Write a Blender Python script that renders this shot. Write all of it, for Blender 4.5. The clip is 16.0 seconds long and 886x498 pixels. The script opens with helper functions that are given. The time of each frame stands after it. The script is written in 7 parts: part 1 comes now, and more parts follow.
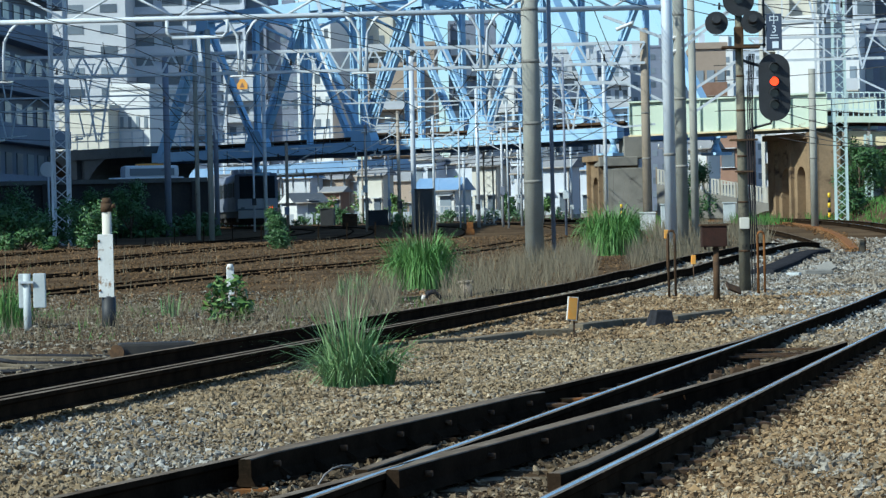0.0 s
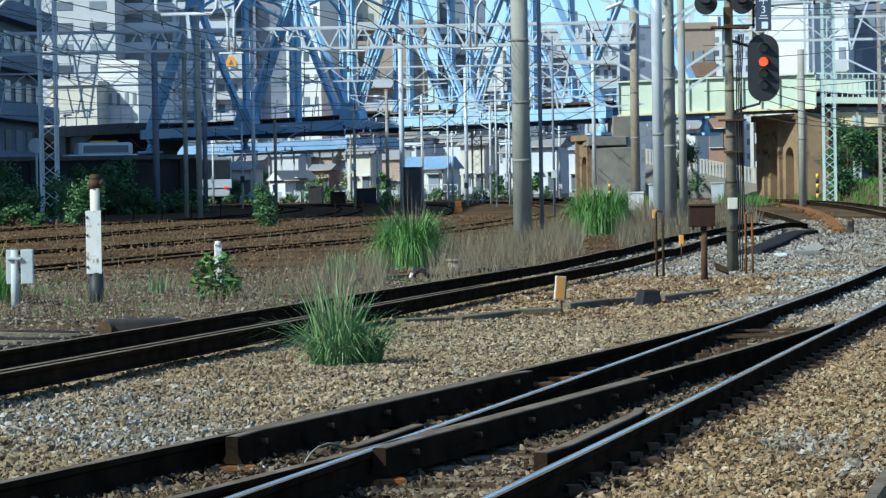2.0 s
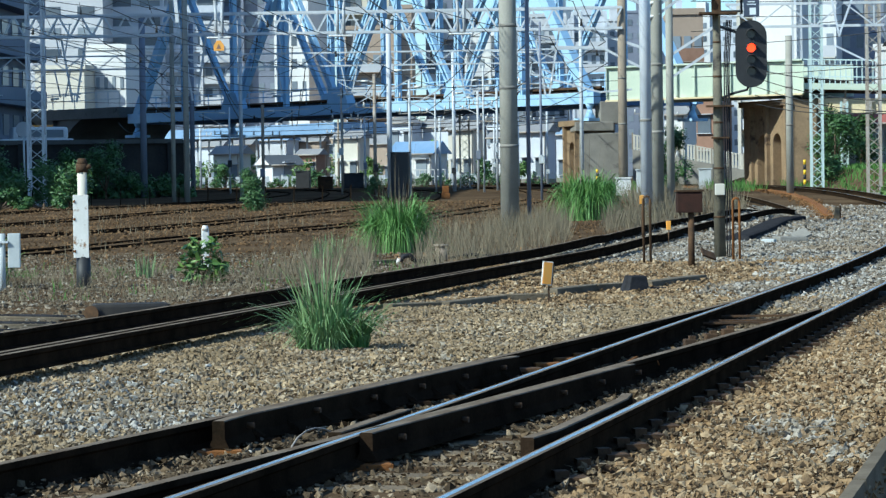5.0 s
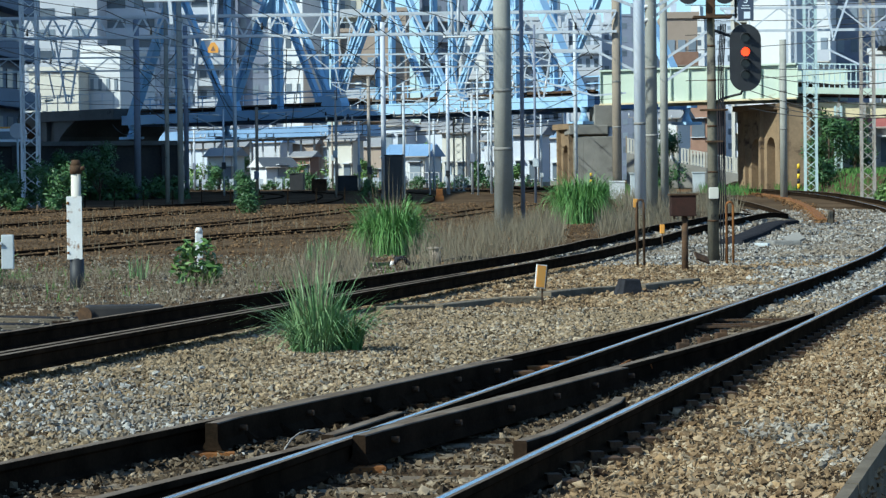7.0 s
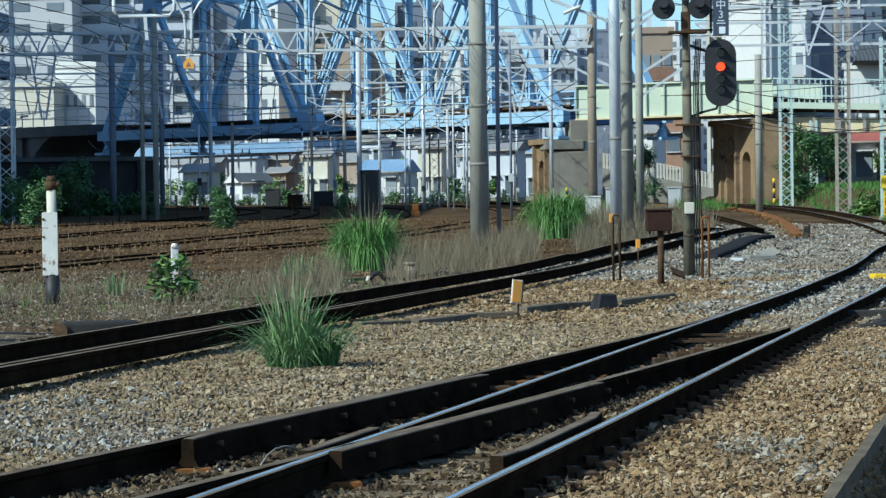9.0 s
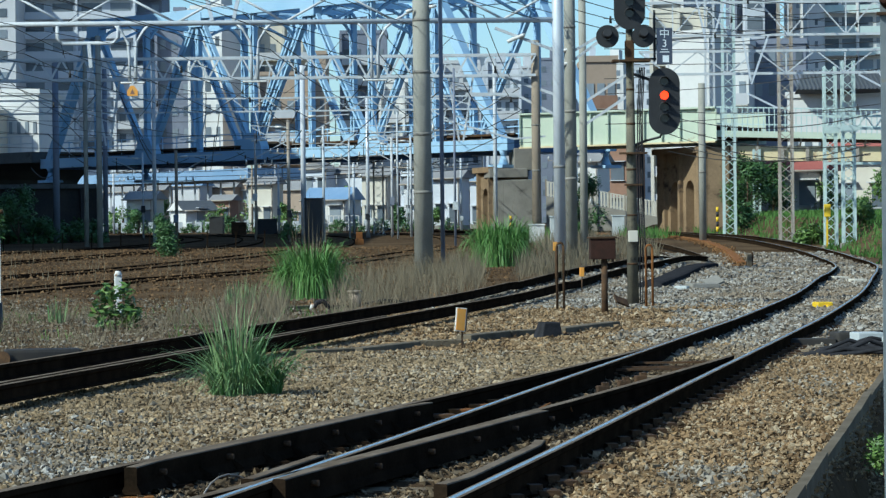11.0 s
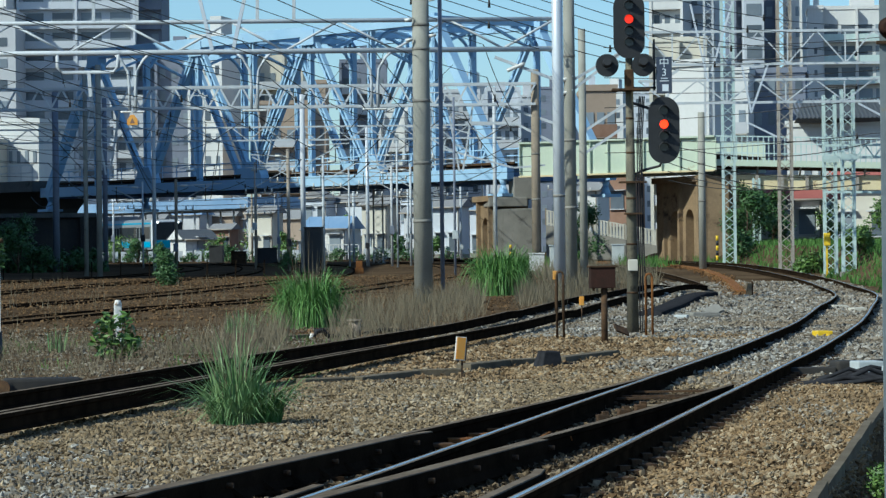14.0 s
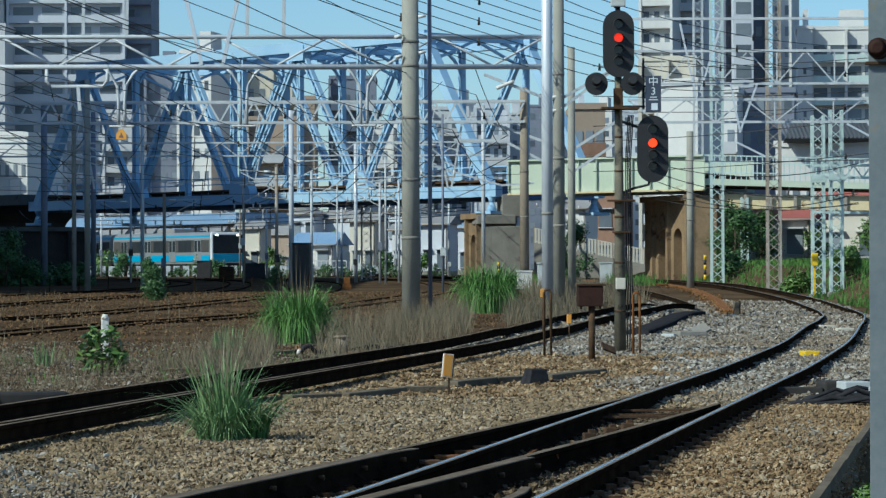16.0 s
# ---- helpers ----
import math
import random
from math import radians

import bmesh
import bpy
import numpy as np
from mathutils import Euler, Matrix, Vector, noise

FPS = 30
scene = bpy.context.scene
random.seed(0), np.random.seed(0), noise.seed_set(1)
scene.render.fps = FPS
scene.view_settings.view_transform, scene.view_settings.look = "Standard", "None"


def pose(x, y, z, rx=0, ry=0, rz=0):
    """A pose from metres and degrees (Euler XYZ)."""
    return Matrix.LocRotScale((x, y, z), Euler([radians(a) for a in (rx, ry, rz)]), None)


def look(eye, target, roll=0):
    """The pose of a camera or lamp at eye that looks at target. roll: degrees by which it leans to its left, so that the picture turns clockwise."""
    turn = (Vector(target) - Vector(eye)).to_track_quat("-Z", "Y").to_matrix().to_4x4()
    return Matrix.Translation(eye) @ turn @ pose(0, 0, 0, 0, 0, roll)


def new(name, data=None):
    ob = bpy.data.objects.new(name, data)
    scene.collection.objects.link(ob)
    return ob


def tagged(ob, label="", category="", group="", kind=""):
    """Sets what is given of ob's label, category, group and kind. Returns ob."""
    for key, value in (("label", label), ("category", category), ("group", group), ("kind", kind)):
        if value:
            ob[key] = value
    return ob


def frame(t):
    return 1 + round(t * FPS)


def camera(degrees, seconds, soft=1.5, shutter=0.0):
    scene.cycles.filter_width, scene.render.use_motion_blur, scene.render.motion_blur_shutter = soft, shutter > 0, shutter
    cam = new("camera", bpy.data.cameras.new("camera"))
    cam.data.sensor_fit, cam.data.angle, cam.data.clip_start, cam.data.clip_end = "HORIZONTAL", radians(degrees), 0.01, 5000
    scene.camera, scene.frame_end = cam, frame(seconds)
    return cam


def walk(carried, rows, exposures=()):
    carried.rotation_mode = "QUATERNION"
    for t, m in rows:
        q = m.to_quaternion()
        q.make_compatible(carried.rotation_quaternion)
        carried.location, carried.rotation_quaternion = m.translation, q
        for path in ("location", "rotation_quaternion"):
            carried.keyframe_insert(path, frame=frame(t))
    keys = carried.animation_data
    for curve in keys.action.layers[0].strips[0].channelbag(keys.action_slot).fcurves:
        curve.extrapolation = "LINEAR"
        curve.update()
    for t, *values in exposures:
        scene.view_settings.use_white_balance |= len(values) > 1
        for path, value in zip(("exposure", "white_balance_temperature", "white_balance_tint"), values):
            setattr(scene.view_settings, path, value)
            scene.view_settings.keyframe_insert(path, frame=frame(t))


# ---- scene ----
cam = camera(17.0, 16.0, soft=1.35)
EYE = 1.3  # above the rail heads, which lie at z = 0
# seconds, yaw, pitch, roll of a long lens held by hand from one spot
ROWS = [
    (0, 2.375, -0.641, 1.332),
    (0.5, 2.448, -0.737, 1.373),
    (1, 2.497, -0.801, 1.272),
    (1.5, 2.311, -0.827, 0.964),
    (2, 2.148, -1.061, 0.986),
    (2.5, 2.059, -1.358, 0.98),
    (3, 2.247, -1.368, 0.928),
    (3.5, 2.17, -1.441, 0.892),
    (4, 2.003, -1.384, 0.808),
    (4.2, 1.859, -1.329, 0.894),
    (6.3, 2.018, -1.404, 0.681),
    (6.5, 1.924, -1.384, 0.655),
    (7, 1.787, -1.3, 0.623),
    (7.5, 1.603, -1.242, 0.742),
    (8, 1.558, -1.204, 0.772),
    (8.5, 1.626, -1.106, 0.732),
    (9, 1.32, -1.01, 0.724),
    (9.5, 0.739, -0.916, 0.556),
    (10, 0.341, -0.803, 0.53),
    (10.2, 0.245, -0.775, 0.55),
    (12.3, 0.322, -0.031, 0.765),
    (12.5, 0.391, -0.054, 0.68),
    (13, 0.401, 0.038, 0.763),
    (13.5, 0.304, 0.057, 0.635),
    (14, 0.235, 0.077, 0.668),
    (14.5, 0.087, 0.168, 0.76),
    (15, 0.061, 0.174, 0.885),
    (15.5, 0.003, 0.31, 0.665),
    (16, 0, 0.404, 0.2),
]
walk(cam, [(t, pose(0, 0, EYE, 90 + pitch, roll, yaw)) for t, yaw, pitch, roll in ROWS],
     exposures=[(0.0, 0.14, 5650, -5), (2.0, 0.22, 5650, -5), (6.3, 0.28, 5650, -5), (7.0, 0.20, 5650, -5), (7.5, 0.26, 5650, -5), (8.0, 0.08, 5650, -5), (8.5, 0.14, 5650, -5), (9.0, 0.04, 5700, -6), (10.2, 0.02, 5700, -6), (12.3, -0.16, 5850, -5), (15.4, -0.20, 5850, -5), (16.0, -0.30, 5850, -5)])

# ---- light ----
SUN_EL, SUN_AZ = 38.0, 234.0  # degrees; azimuth clockwise from +y
world = bpy.data.worlds.new("sky")
scene.world = world
world.use_nodes = True
wn = world.node_tree.nodes
sky = wn.new("ShaderNodeTexSky")
sky.sky_type, sky.sun_disc = "NISHITA", False
sky.sun_elevation, sky.sun_rotation = radians(SUN_EL), radians(SUN_AZ)
sky.altitude, sky.air_density, sky.dust_density, sky.ozone_density = 800, 1.0, 1.3, 4.8
world.node_tree.links.new(sky.outputs["Color"], wn["Background"].inputs["Color"])
wn["Background"].inputs["Strength"].default_value = 0.15
sun = new("sun", bpy.data.lights.new("sun", "SUN"))
sun.data.energy, sun.data.angle, sun.data.color = 5.0, radians(0.5), (1.0, 0.93, 0.82)
sun.matrix_world = look((0, 0, 40), (0 - math.sin(radians(SUN_AZ)) * math.cos(radians(SUN_EL)),
                                     0 - math.cos(radians(SUN_AZ)) * math.cos(radians(SUN_EL)), 40 - math.sin(radians(SUN_EL))))


# ---- materials ----
def mat(name, c1, c2=None, rough=0.7, metal=0.0, scale=6.0, fine=60.0, bump=0.15, spots=None, glow=None, random_mix=0.0, island=False):
    """A procedural surface: two colours mixed by coarse and fine noise, optional stains (colour, amount, scale), bump."""
    m = bpy.data.materials.new(name)
    m.use_nodes = True
    nt = m.node_tree
    n, l = nt.nodes, nt.links
    b = n["Principled BSDF"]
    b.inputs["Roughness"].default_value, b.inputs["Metallic"].default_value = rough, metal
    b.inputs["Specular IOR Level"].default_value = 0.5 if rough < 0.7 else (0.12 if rough < 0.94 else 0.0)
    co = n.new("ShaderNodeTexCoord")
    c2 = c2 or tuple(v * 0.7 for v in c1)
    big, small = n.new("ShaderNodeTexNoise"), n.new("ShaderNodeTexNoise")
    for tex, s in ((big, scale), (small, fine)):
        tex.inputs["Scale"].default_value, tex.inputs["Detail"].default_value = s, 5.0
        l.new(co.outputs["Object"], tex.inputs["Vector"])
    add = n.new("ShaderNodeMath")
    add.operation = "MULTIPLY_ADD"
    l.new(small.outputs["Fac"], add.inputs[0])
    add.inputs[1].default_value = 0.45
    l.new(big.outputs["Fac"], add.inputs[2])
    rng = n.new("ShaderNodeMapRange")
    rng.inputs["From Min"].default_value, rng.inputs["From Max"].default_value = 0.5, 0.95
    l.new(add.outputs[0], rng.inputs["Value"])
    fac = rng.outputs["Result"]
    if random_mix:
        info = n.new("ShaderNodeNewGeometry" if island else "ShaderNodeObjectInfo")
        mm = n.new("ShaderNodeMix")
        mm.inputs["Factor"].default_value = random_mix
        l.new(fac, mm.inputs["A"])
        l.new(info.outputs["Random Per Island" if island else "Random"], mm.inputs["B"])
        fac = mm.outputs["Result"]
    mix = n.new("ShaderNodeMix")
    mix.data_type = "RGBA"
    mix.inputs["A"].default_value, mix.inputs["B"].default_value = (*c1, 1), (*c2, 1)
    l.new(fac, mix.inputs["Factor"])
    col = mix.outputs["Result"]
    if spots:
        sc, amount, ss = spots
        t3 = n.new("ShaderNodeTexNoise")
        t3.inputs["Scale"].default_value, t3.inputs["Detail"].default_value, t3.inputs["Roughness"].default_value = ss, 8.0, 0.65
        l.new(co.outputs["Object"], t3.inputs["Vector"])
        r3 = n.new("ShaderNodeMapRange")
        r3.inputs["From Min"].default_value, r3.inputs["From Max"].default_value = 0.72 - 0.4 * amount, 0.8 - 0.4 * amount
        l.new(t3.outputs["Fac"], r3.inputs["Value"])
        m3 = n.new("ShaderNodeMix")
        m3.data_type = "RGBA"
        m3.inputs["B"].default_value = (*sc, 1)
        l.new(r3.outputs["Result"], m3.inputs["Factor"])
        l.new(col, m3.inputs["A"])
        col = m3.outputs["Result"]
    l.new(col, b.inputs["Base Color"])
    if bump:
        bp = n.new("ShaderNodeBump")
        bp.inputs["Strength"].default_value, bp.inputs["Distance"].default_value = bump, 0.02
        l.new(small.outputs["Fac"], bp.inputs["Height"])
        l.new(bp.outputs["Normal"], b.inputs["Normal"])
    if glow:
        b.inputs["Emission Color"].default_value, b.inputs["Emission Strength"].default_value = (*glow[0], 1), glow[1]
    return m


def stone_mat(name, palette, patch=None, patch_scale=0.4):
    """Crushed stone: each stone takes one colour of a palette, with dust and grain on it; patches shift whole areas."""
    m = mat(name, palette[0], palette[1], 0.95, fine=45.0, bump=0.3)
    nt = m.node_tree
    n, l = nt.nodes, nt.links
    geo, co, ramp = n.new("ShaderNodeNewGeometry"), n.new("ShaderNodeTexCoord"), n.new("ShaderNodeValToRGB")
    ramp.color_ramp.interpolation = "CONSTANT"
    while len(ramp.color_ramp.elements) < len(palette):
        ramp.color_ramp.elements.new(0.5)
    for i, (e, c) in enumerate(zip(ramp.color_ramp.elements, palette)):
        e.position, e.color = i / len(palette), (*c, 1)
    l.new(geo.outputs["Random Per Island"], ramp.inputs["Fac"])
    col = ramp.outputs["Color"]
    if patch:
        area, lim, mx = n.new("ShaderNodeTexNoise"), n.new("ShaderNodeMapRange"), n.new("ShaderNodeMix")
        area.inputs["Scale"].default_value, area.inputs["Detail"].default_value = patch_scale, 4.0
        lim.inputs["From Min"].default_value, lim.inputs["From Max"].default_value, lim.inputs["To Max"].default_value = 0.46, 0.62, 0.75
        mx.data_type = "RGBA"
        mx.inputs["B"].default_value = (*patch, 1)
        l.new(co.outputs["Object"], area.inputs["Vector"])
        l.new(area.outputs["Fac"], lim.inputs["Value"])
        l.new(lim.outputs["Result"], mx.inputs["Factor"])
        l.new(col, mx.inputs["A"])
        col = mx.outputs["Result"]
    grain, span, mul = n.new("ShaderNodeTexNoise"), n.new("ShaderNodeMapRange"), n.new("ShaderNodeMix")
    grain.inputs["Scale"].default_value, grain.inputs["Detail"].default_value = 38.0, 4.0
    span.inputs["From Min"].default_value, span.inputs["From Max"].default_value = 0.3, 0.7
    span.inputs["To Min"].default_value, span.inputs["To Max"].default_value = 0.72, 1.2
    mul.data_type, mul.blend_type = "RGBA", "MULTIPLY"
    mul.inputs["Factor"].default_value = 1.0
    l.new(co.outputs["Object"], grain.inputs["Vector"])
    l.new(grain.outputs["Fac"], span.inputs["Value"])
    l.new(col, mul.inputs["A"])
    l.new(span.outputs["Result"], mul.inputs["B"])
    l.new(mul.outputs["Result"], n["Principled BSDF"].inputs["Base Color"])
    return m


def glass(name, tint=(0.05, 0.065, 0.085), rough=0.3):
    return mat(name, tint, (0.26, 0.30, 0.34), rough=rough, scale=0.4, fine=2.0, bump=0, random_mix=0.85)


M = {
    "soil": mat("soil_and_fines", (0.055, 0.036, 0.022), (0.13, 0.09, 0.055), 0.95, scale=0.35, fine=9.0, bump=0.9, spots=((0.07, 0.055, 0.04), 0.35, 0.8)),
    "ballast": stone_mat("ballast_stone", ((0.112, 0.082, 0.048), (0.246, 0.185, 0.112), (0.325, 0.241, 0.140), (0.224, 0.185, 0.134), (0.370, 0.286, 0.179), (0.280, 0.207, 0.129), (0.168, 0.123, 0.075), (0.414, 0.336, 0.230), (0.280, 0.246, 0.190)), (0.224, 0.168, 0.101), 0.5),
    "ballast_brown": stone_mat("tan_brown_ballast", ((0.127, 0.081, 0.044), (0.276, 0.190, 0.106), (0.322, 0.218, 0.115), (0.184, 0.121, 0.067), (0.380, 0.282, 0.172), (0.241, 0.161, 0.089), (0.414, 0.333, 0.224), (0.276, 0.207, 0.127)), (0.241, 0.167, 0.094), 0.7),
    "ballast_grey": stone_mat("grey_ballast", ((0.132, 0.116, 0.094), (0.275, 0.259, 0.226), (0.220, 0.182, 0.138), (0.363, 0.347, 0.308), (0.297, 0.264, 0.215), (0.440, 0.418, 0.374), (0.187, 0.165, 0.132)), (0.231, 0.182, 0.127), 0.35),
    "ballast_pale": stone_mat("pale_grey_chippings", ((0.23, 0.20, 0.155), (0.30, 0.265, 0.215), (0.19, 0.145, 0.095), (0.34, 0.305, 0.25), (0.25, 0.18, 0.11))),
    "ballast_dirty": stone_mat("dirty_ballast", ((0.074, 0.061, 0.046), (0.179, 0.147, 0.105), (0.147, 0.121, 0.084), (0.252, 0.215, 0.163), (0.221, 0.173, 0.121), (0.315, 0.284, 0.231)), (0.168, 0.131, 0.089), 0.5),
    "ballast_oily": stone_mat("oily_ballast", ((0.04, 0.03, 0.02), (0.13, 0.10, 0.065), (0.22, 0.165, 0.105), (0.09, 0.068, 0.045), (0.30, 0.24, 0.165), (0.16, 0.115, 0.07)), (0.07, 0.052, 0.035), 0.9),
    "rubble": mat("orange_rusty_rubble", (0.09, 0.05, 0.024), (0.27, 0.15, 0.07), 0.95, scale=0.6, fine=40.0, bump=0.3, random_mix=0.8, island=True),
    "train_glass": mat("dark_tinted_train_glass", (0.018, 0.024, 0.03), (0.03, 0.036, 0.042), 0.75, scale=1.0, fine=4.0, bump=0),
    "window_strip": mat("dark_window_strip", (0.05, 0.05, 0.05), (0.09, 0.085, 0.08), 0.9, scale=0.6, fine=4.0, bump=0),
    "post_steel": mat("blue_grey_worn_post", (0.15, 0.18, 0.20), (0.22, 0.245, 0.25), 0.6, 0.1, scale=3.0, fine=30.0, bump=0.1, spots=((0.30, 0.20, 0.05), 0.30, 3.0)),
    "rust_ballast": mat("rust_brown_ballast", (0.05, 0.032, 0.018), (0.24, 0.15, 0.08), 0.95, scale=0.5, fine=30.0, bump=0.3, random_mix=0.7, island=True),
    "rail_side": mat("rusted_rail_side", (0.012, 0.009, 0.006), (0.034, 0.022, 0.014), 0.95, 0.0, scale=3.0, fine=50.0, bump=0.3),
    "rail_top": mat("polished_rail_head", (0.80, 0.79, 0.77), (0.68, 0.67, 0.66), 0.25, 1.0, scale=2.0, fine=30.0, bump=0.02),
    "rail_dull": mat("dull_rail_head", (0.20, 0.165, 0.13), (0.10, 0.075, 0.055), 0.95, 0.0, scale=2.0, fine=30.0, bump=0.05),
    "sleeper": mat("weathered_wood_sleeper", (0.10, 0.075, 0.05), (0.24, 0.19, 0.13), 0.9, scale=4.0, fine=40.0, bump=0.5, random_mix=0.4),
    "iron": mat("dark_rusty_iron", (0.05, 0.035, 0.025), (0.13, 0.075, 0.04), 0.8, 0.3, scale=8.0, fine=60.0, bump=0.3),
    "orange_rust": mat("orange_rust_iron", (0.30, 0.13, 0.04), (0.16, 0.07, 0.03), 0.85, 0.2, scale=8.0, fine=60.0, bump=0.3),
    "concrete": mat("weathered_concrete", (0.19, 0.18, 0.16), (0.28, 0.265, 0.235), 0.9, scale=1.2, fine=25.0, bump=0.25, spots=((0.13, 0.12, 0.11), 0.25, 1.1)),
    # viaduct concrete, its deep shade put into the dark base colours
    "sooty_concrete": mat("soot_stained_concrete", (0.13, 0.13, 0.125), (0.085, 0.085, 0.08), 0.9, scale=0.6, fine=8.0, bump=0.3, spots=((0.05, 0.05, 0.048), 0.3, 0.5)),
    "pole_concrete": mat("spun_concrete_pole", (0.26, 0.255, 0.225), (0.34, 0.33, 0.29), 0.85, scale=1.5, fine=25.0, bump=0.15, spots=((0.17, 0.165, 0.15), 0.2, 1.6)),
    "stone": mat("brown_stained_stone", (0.30, 0.215, 0.13), (0.19, 0.135, 0.085), 0.9, scale=0.8, fine=8.0, bump=0.4, spots=((0.075, 0.055, 0.042), 0.36, 0.9)),
    "blue": mat("light_blue_bridge_paint", (0.31, 0.50, 0.71), (0.39, 0.57, 0.75), 0.55, scale=0.6, fine=12.0, bump=0.05, spots=((0.20, 0.27, 0.34), 0.16, 1.4)),
    # darker copy of the bridge blue: under-deck shade put into the colour
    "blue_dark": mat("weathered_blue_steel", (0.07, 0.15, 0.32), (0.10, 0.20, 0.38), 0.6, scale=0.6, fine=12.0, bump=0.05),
    "green": mat("pale_green_girder_paint", (0.46, 0.54, 0.43), (0.54, 0.60, 0.49), 0.6, scale=0.8, fine=10.0, bump=0.05, spots=((0.26, 0.15, 0.07), 0.22, 1.3)),
    "cream": mat("cream_girder_rust_stained", (0.68, 0.60, 0.40), (0.58, 0.47, 0.28), 0.7, scale=1.0, fine=10.0, bump=0.1, spots=((0.16, 0.08, 0.04), 0.3, 1.3)),
    "galv": mat("galvanised_steel", (0.56, 0.59, 0.62), (0.44, 0.47, 0.50), 0.6, 0.0, scale=1.5, fine=20.0, bump=0.05),
    "silver": mat("silver_painted_steel", (0.66, 0.69, 0.73), (0.56, 0.60, 0.66), 0.4, 0.2, scale=1.2, fine=20.0, bump=0.05),
    "mint": mat("pale_mint_steel", (0.55, 0.66, 0.64), (0.46, 0.57, 0.56), 0.55, 0.1, scale=1.5, fine=20.0, bump=0.05),
    "rust_steel": mat("rusting_grey_steel", (0.42, 0.40, 0.37), (0.29, 0.24, 0.19), 0.7, 0.1, scale=1.2, fine=18.0, bump=0.15, spots=((0.22, 0.12, 0.06), 0.25, 2.0)),
    "pole_tan": mat("tan_stained_concrete", (0.30, 0.25, 0.19), (0.24, 0.20, 0.16), 0.9, scale=1.5, fine=25.0, bump=0.15, spots=((0.16, 0.14, 0.12), 0.25, 1.6)),
    "wire": mat("blackened_copper_wire", (0.035, 0.035, 0.035), (0.06, 0.055, 0.05), 0.6, 0.4, bump=0),
    "black": mat("matt_black_enamel", (0.012, 0.013, 0.015), (0.022, 0.023, 0.026), 0.6, scale=4.0, fine=40.0, bump=0.05),
    "mast": mat("grimy_signal_mast", (0.20, 0.18, 0.13), (0.11, 0.10, 0.08), 0.8, scale=3.0, fine=30.0, bump=0.2, spots=((0.05, 0.045, 0.04), 0.35, 2.5)),
    "red_lens": mat("lit_red_lens", (0.6, 0.05, 0.0), (0.6, 0.06, 0.0), 0.3, bump=0, glow=((1.0, 0.04, 0.008), 2.8)),
    "red_lens_far": mat("dimmer_red_lens", (0.5, 0.03, 0.0), (0.5, 0.04, 0.0), 0.3, bump=0, glow=((1.0, 0.03, 0.012), 1.2)),
    "tail_lens": mat("lit_tail_lamp", (0.6, 0.02, 0.01), (0.6, 0.02, 0.01), 0.3, bump=0, glow=((1.0, 0.02, 0.01), 2.5)),
    "dark_lens": mat("unlit_lens", (0.03, 0.03, 0.035), (0.05, 0.05, 0.055), 0.15, bump=0),
    "white": mat("chalky_white_paint", (0.78, 0.77, 0.73), (0.66, 0.65, 0.60), 0.75, scale=4.0, fine=40.0, bump=0.1, spots=((0.27, 0.15, 0.07), 0.42, 5.0)),
    "yellow": mat("yellow_paint", (0.80, 0.55, 0.02), (0.70, 0.45, 0.02), 0.6, scale=8.0, fine=40.0, bump=0.05),
    "amber": mat("faded_orange_reflector", (0.80, 0.33, 0.04), (0.70, 0.36, 0.08), 0.6, scale=6.0, fine=40.0, bump=0.1),
    "brown_box": mat("red_brown_rusted_sheet", (0.05, 0.023, 0.017), (0.028, 0.017, 0.013), 0.75, scale=5.0, fine=40.0, bump=0.25, spots=((0.30, 0.26, 0.22), 0.12, 5.0)),
    "grey_box": mat("grey_painted_steel_box", (0.50, 0.53, 0.53), (0.40, 0.43, 0.43), 0.6, scale=3.0, fine=30.0, bump=0.05),
    "grass": mat("tall_pampas_grass_blade", (0.07, 0.18, 0.05), (0.27, 0.37, 0.17), 0.6, scale=5.0, fine=20.0, bump=0, random_mix=0.7, island=True),
    "grass_dark": mat("deep_green_grass_blade", (0.06, 0.16, 0.035), (0.18, 0.33, 0.085), 0.6, scale=5.0, fine=20.0, bump=0, random_mix=0.7, island=True),
    "straw": mat("dry_straw", (0.11, 0.09, 0.06), (0.24, 0.205, 0.14), 0.85, scale=5.0, fine=20.0, bump=0, random_mix=0.7, island=True),
    "leaf": mat("shrub_leaf", (0.05, 0.115, 0.02), (0.16, 0.255, 0.06), 0.5, scale=5.0, fine=20.0, bump=0, random_mix=0.75, island=True),
    "leaf_dark": mat("dark_shrub_leaf", (0.025, 0.075, 0.02), (0.08, 0.16, 0.045), 0.55, scale=5.0, fine=20.0, bump=0, random_mix=0.75, island=True),
    "bark": mat("bark", (0.09, 0.065, 0.045), (0.15, 0.11, 0.08), 0.9, bump=0.5),
    "weed": mat("verge_weeds", (0.05, 0.12, 0.025), (0.12, 0.23, 0.06), 0.7, scale=5.0, fine=20.0, bump=0, random_mix=0.7, island=True),
    "glass": glass("dark_window_glass"),
    "wall_white": mat("white_rendered_wall", (0.66, 0.66, 0.65), (0.57, 0.57, 0.56), 0.85, scale=0.15, fine=3.0, bump=0.05),
    "wall_grey": mat("grey_panel_wall", (0.56, 0.59, 0.64), (0.50, 0.53, 0.58), 0.8, scale=0.15, fine=3.0, bump=0.05),
    "wall_light": mat("light_grey_wall", (0.54, 0.55, 0.57), (0.47, 0.48, 0.50), 0.85, scale=0.15, fine=3.0, bump=0.05),
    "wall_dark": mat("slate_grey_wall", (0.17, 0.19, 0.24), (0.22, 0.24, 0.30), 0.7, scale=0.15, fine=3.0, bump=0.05),
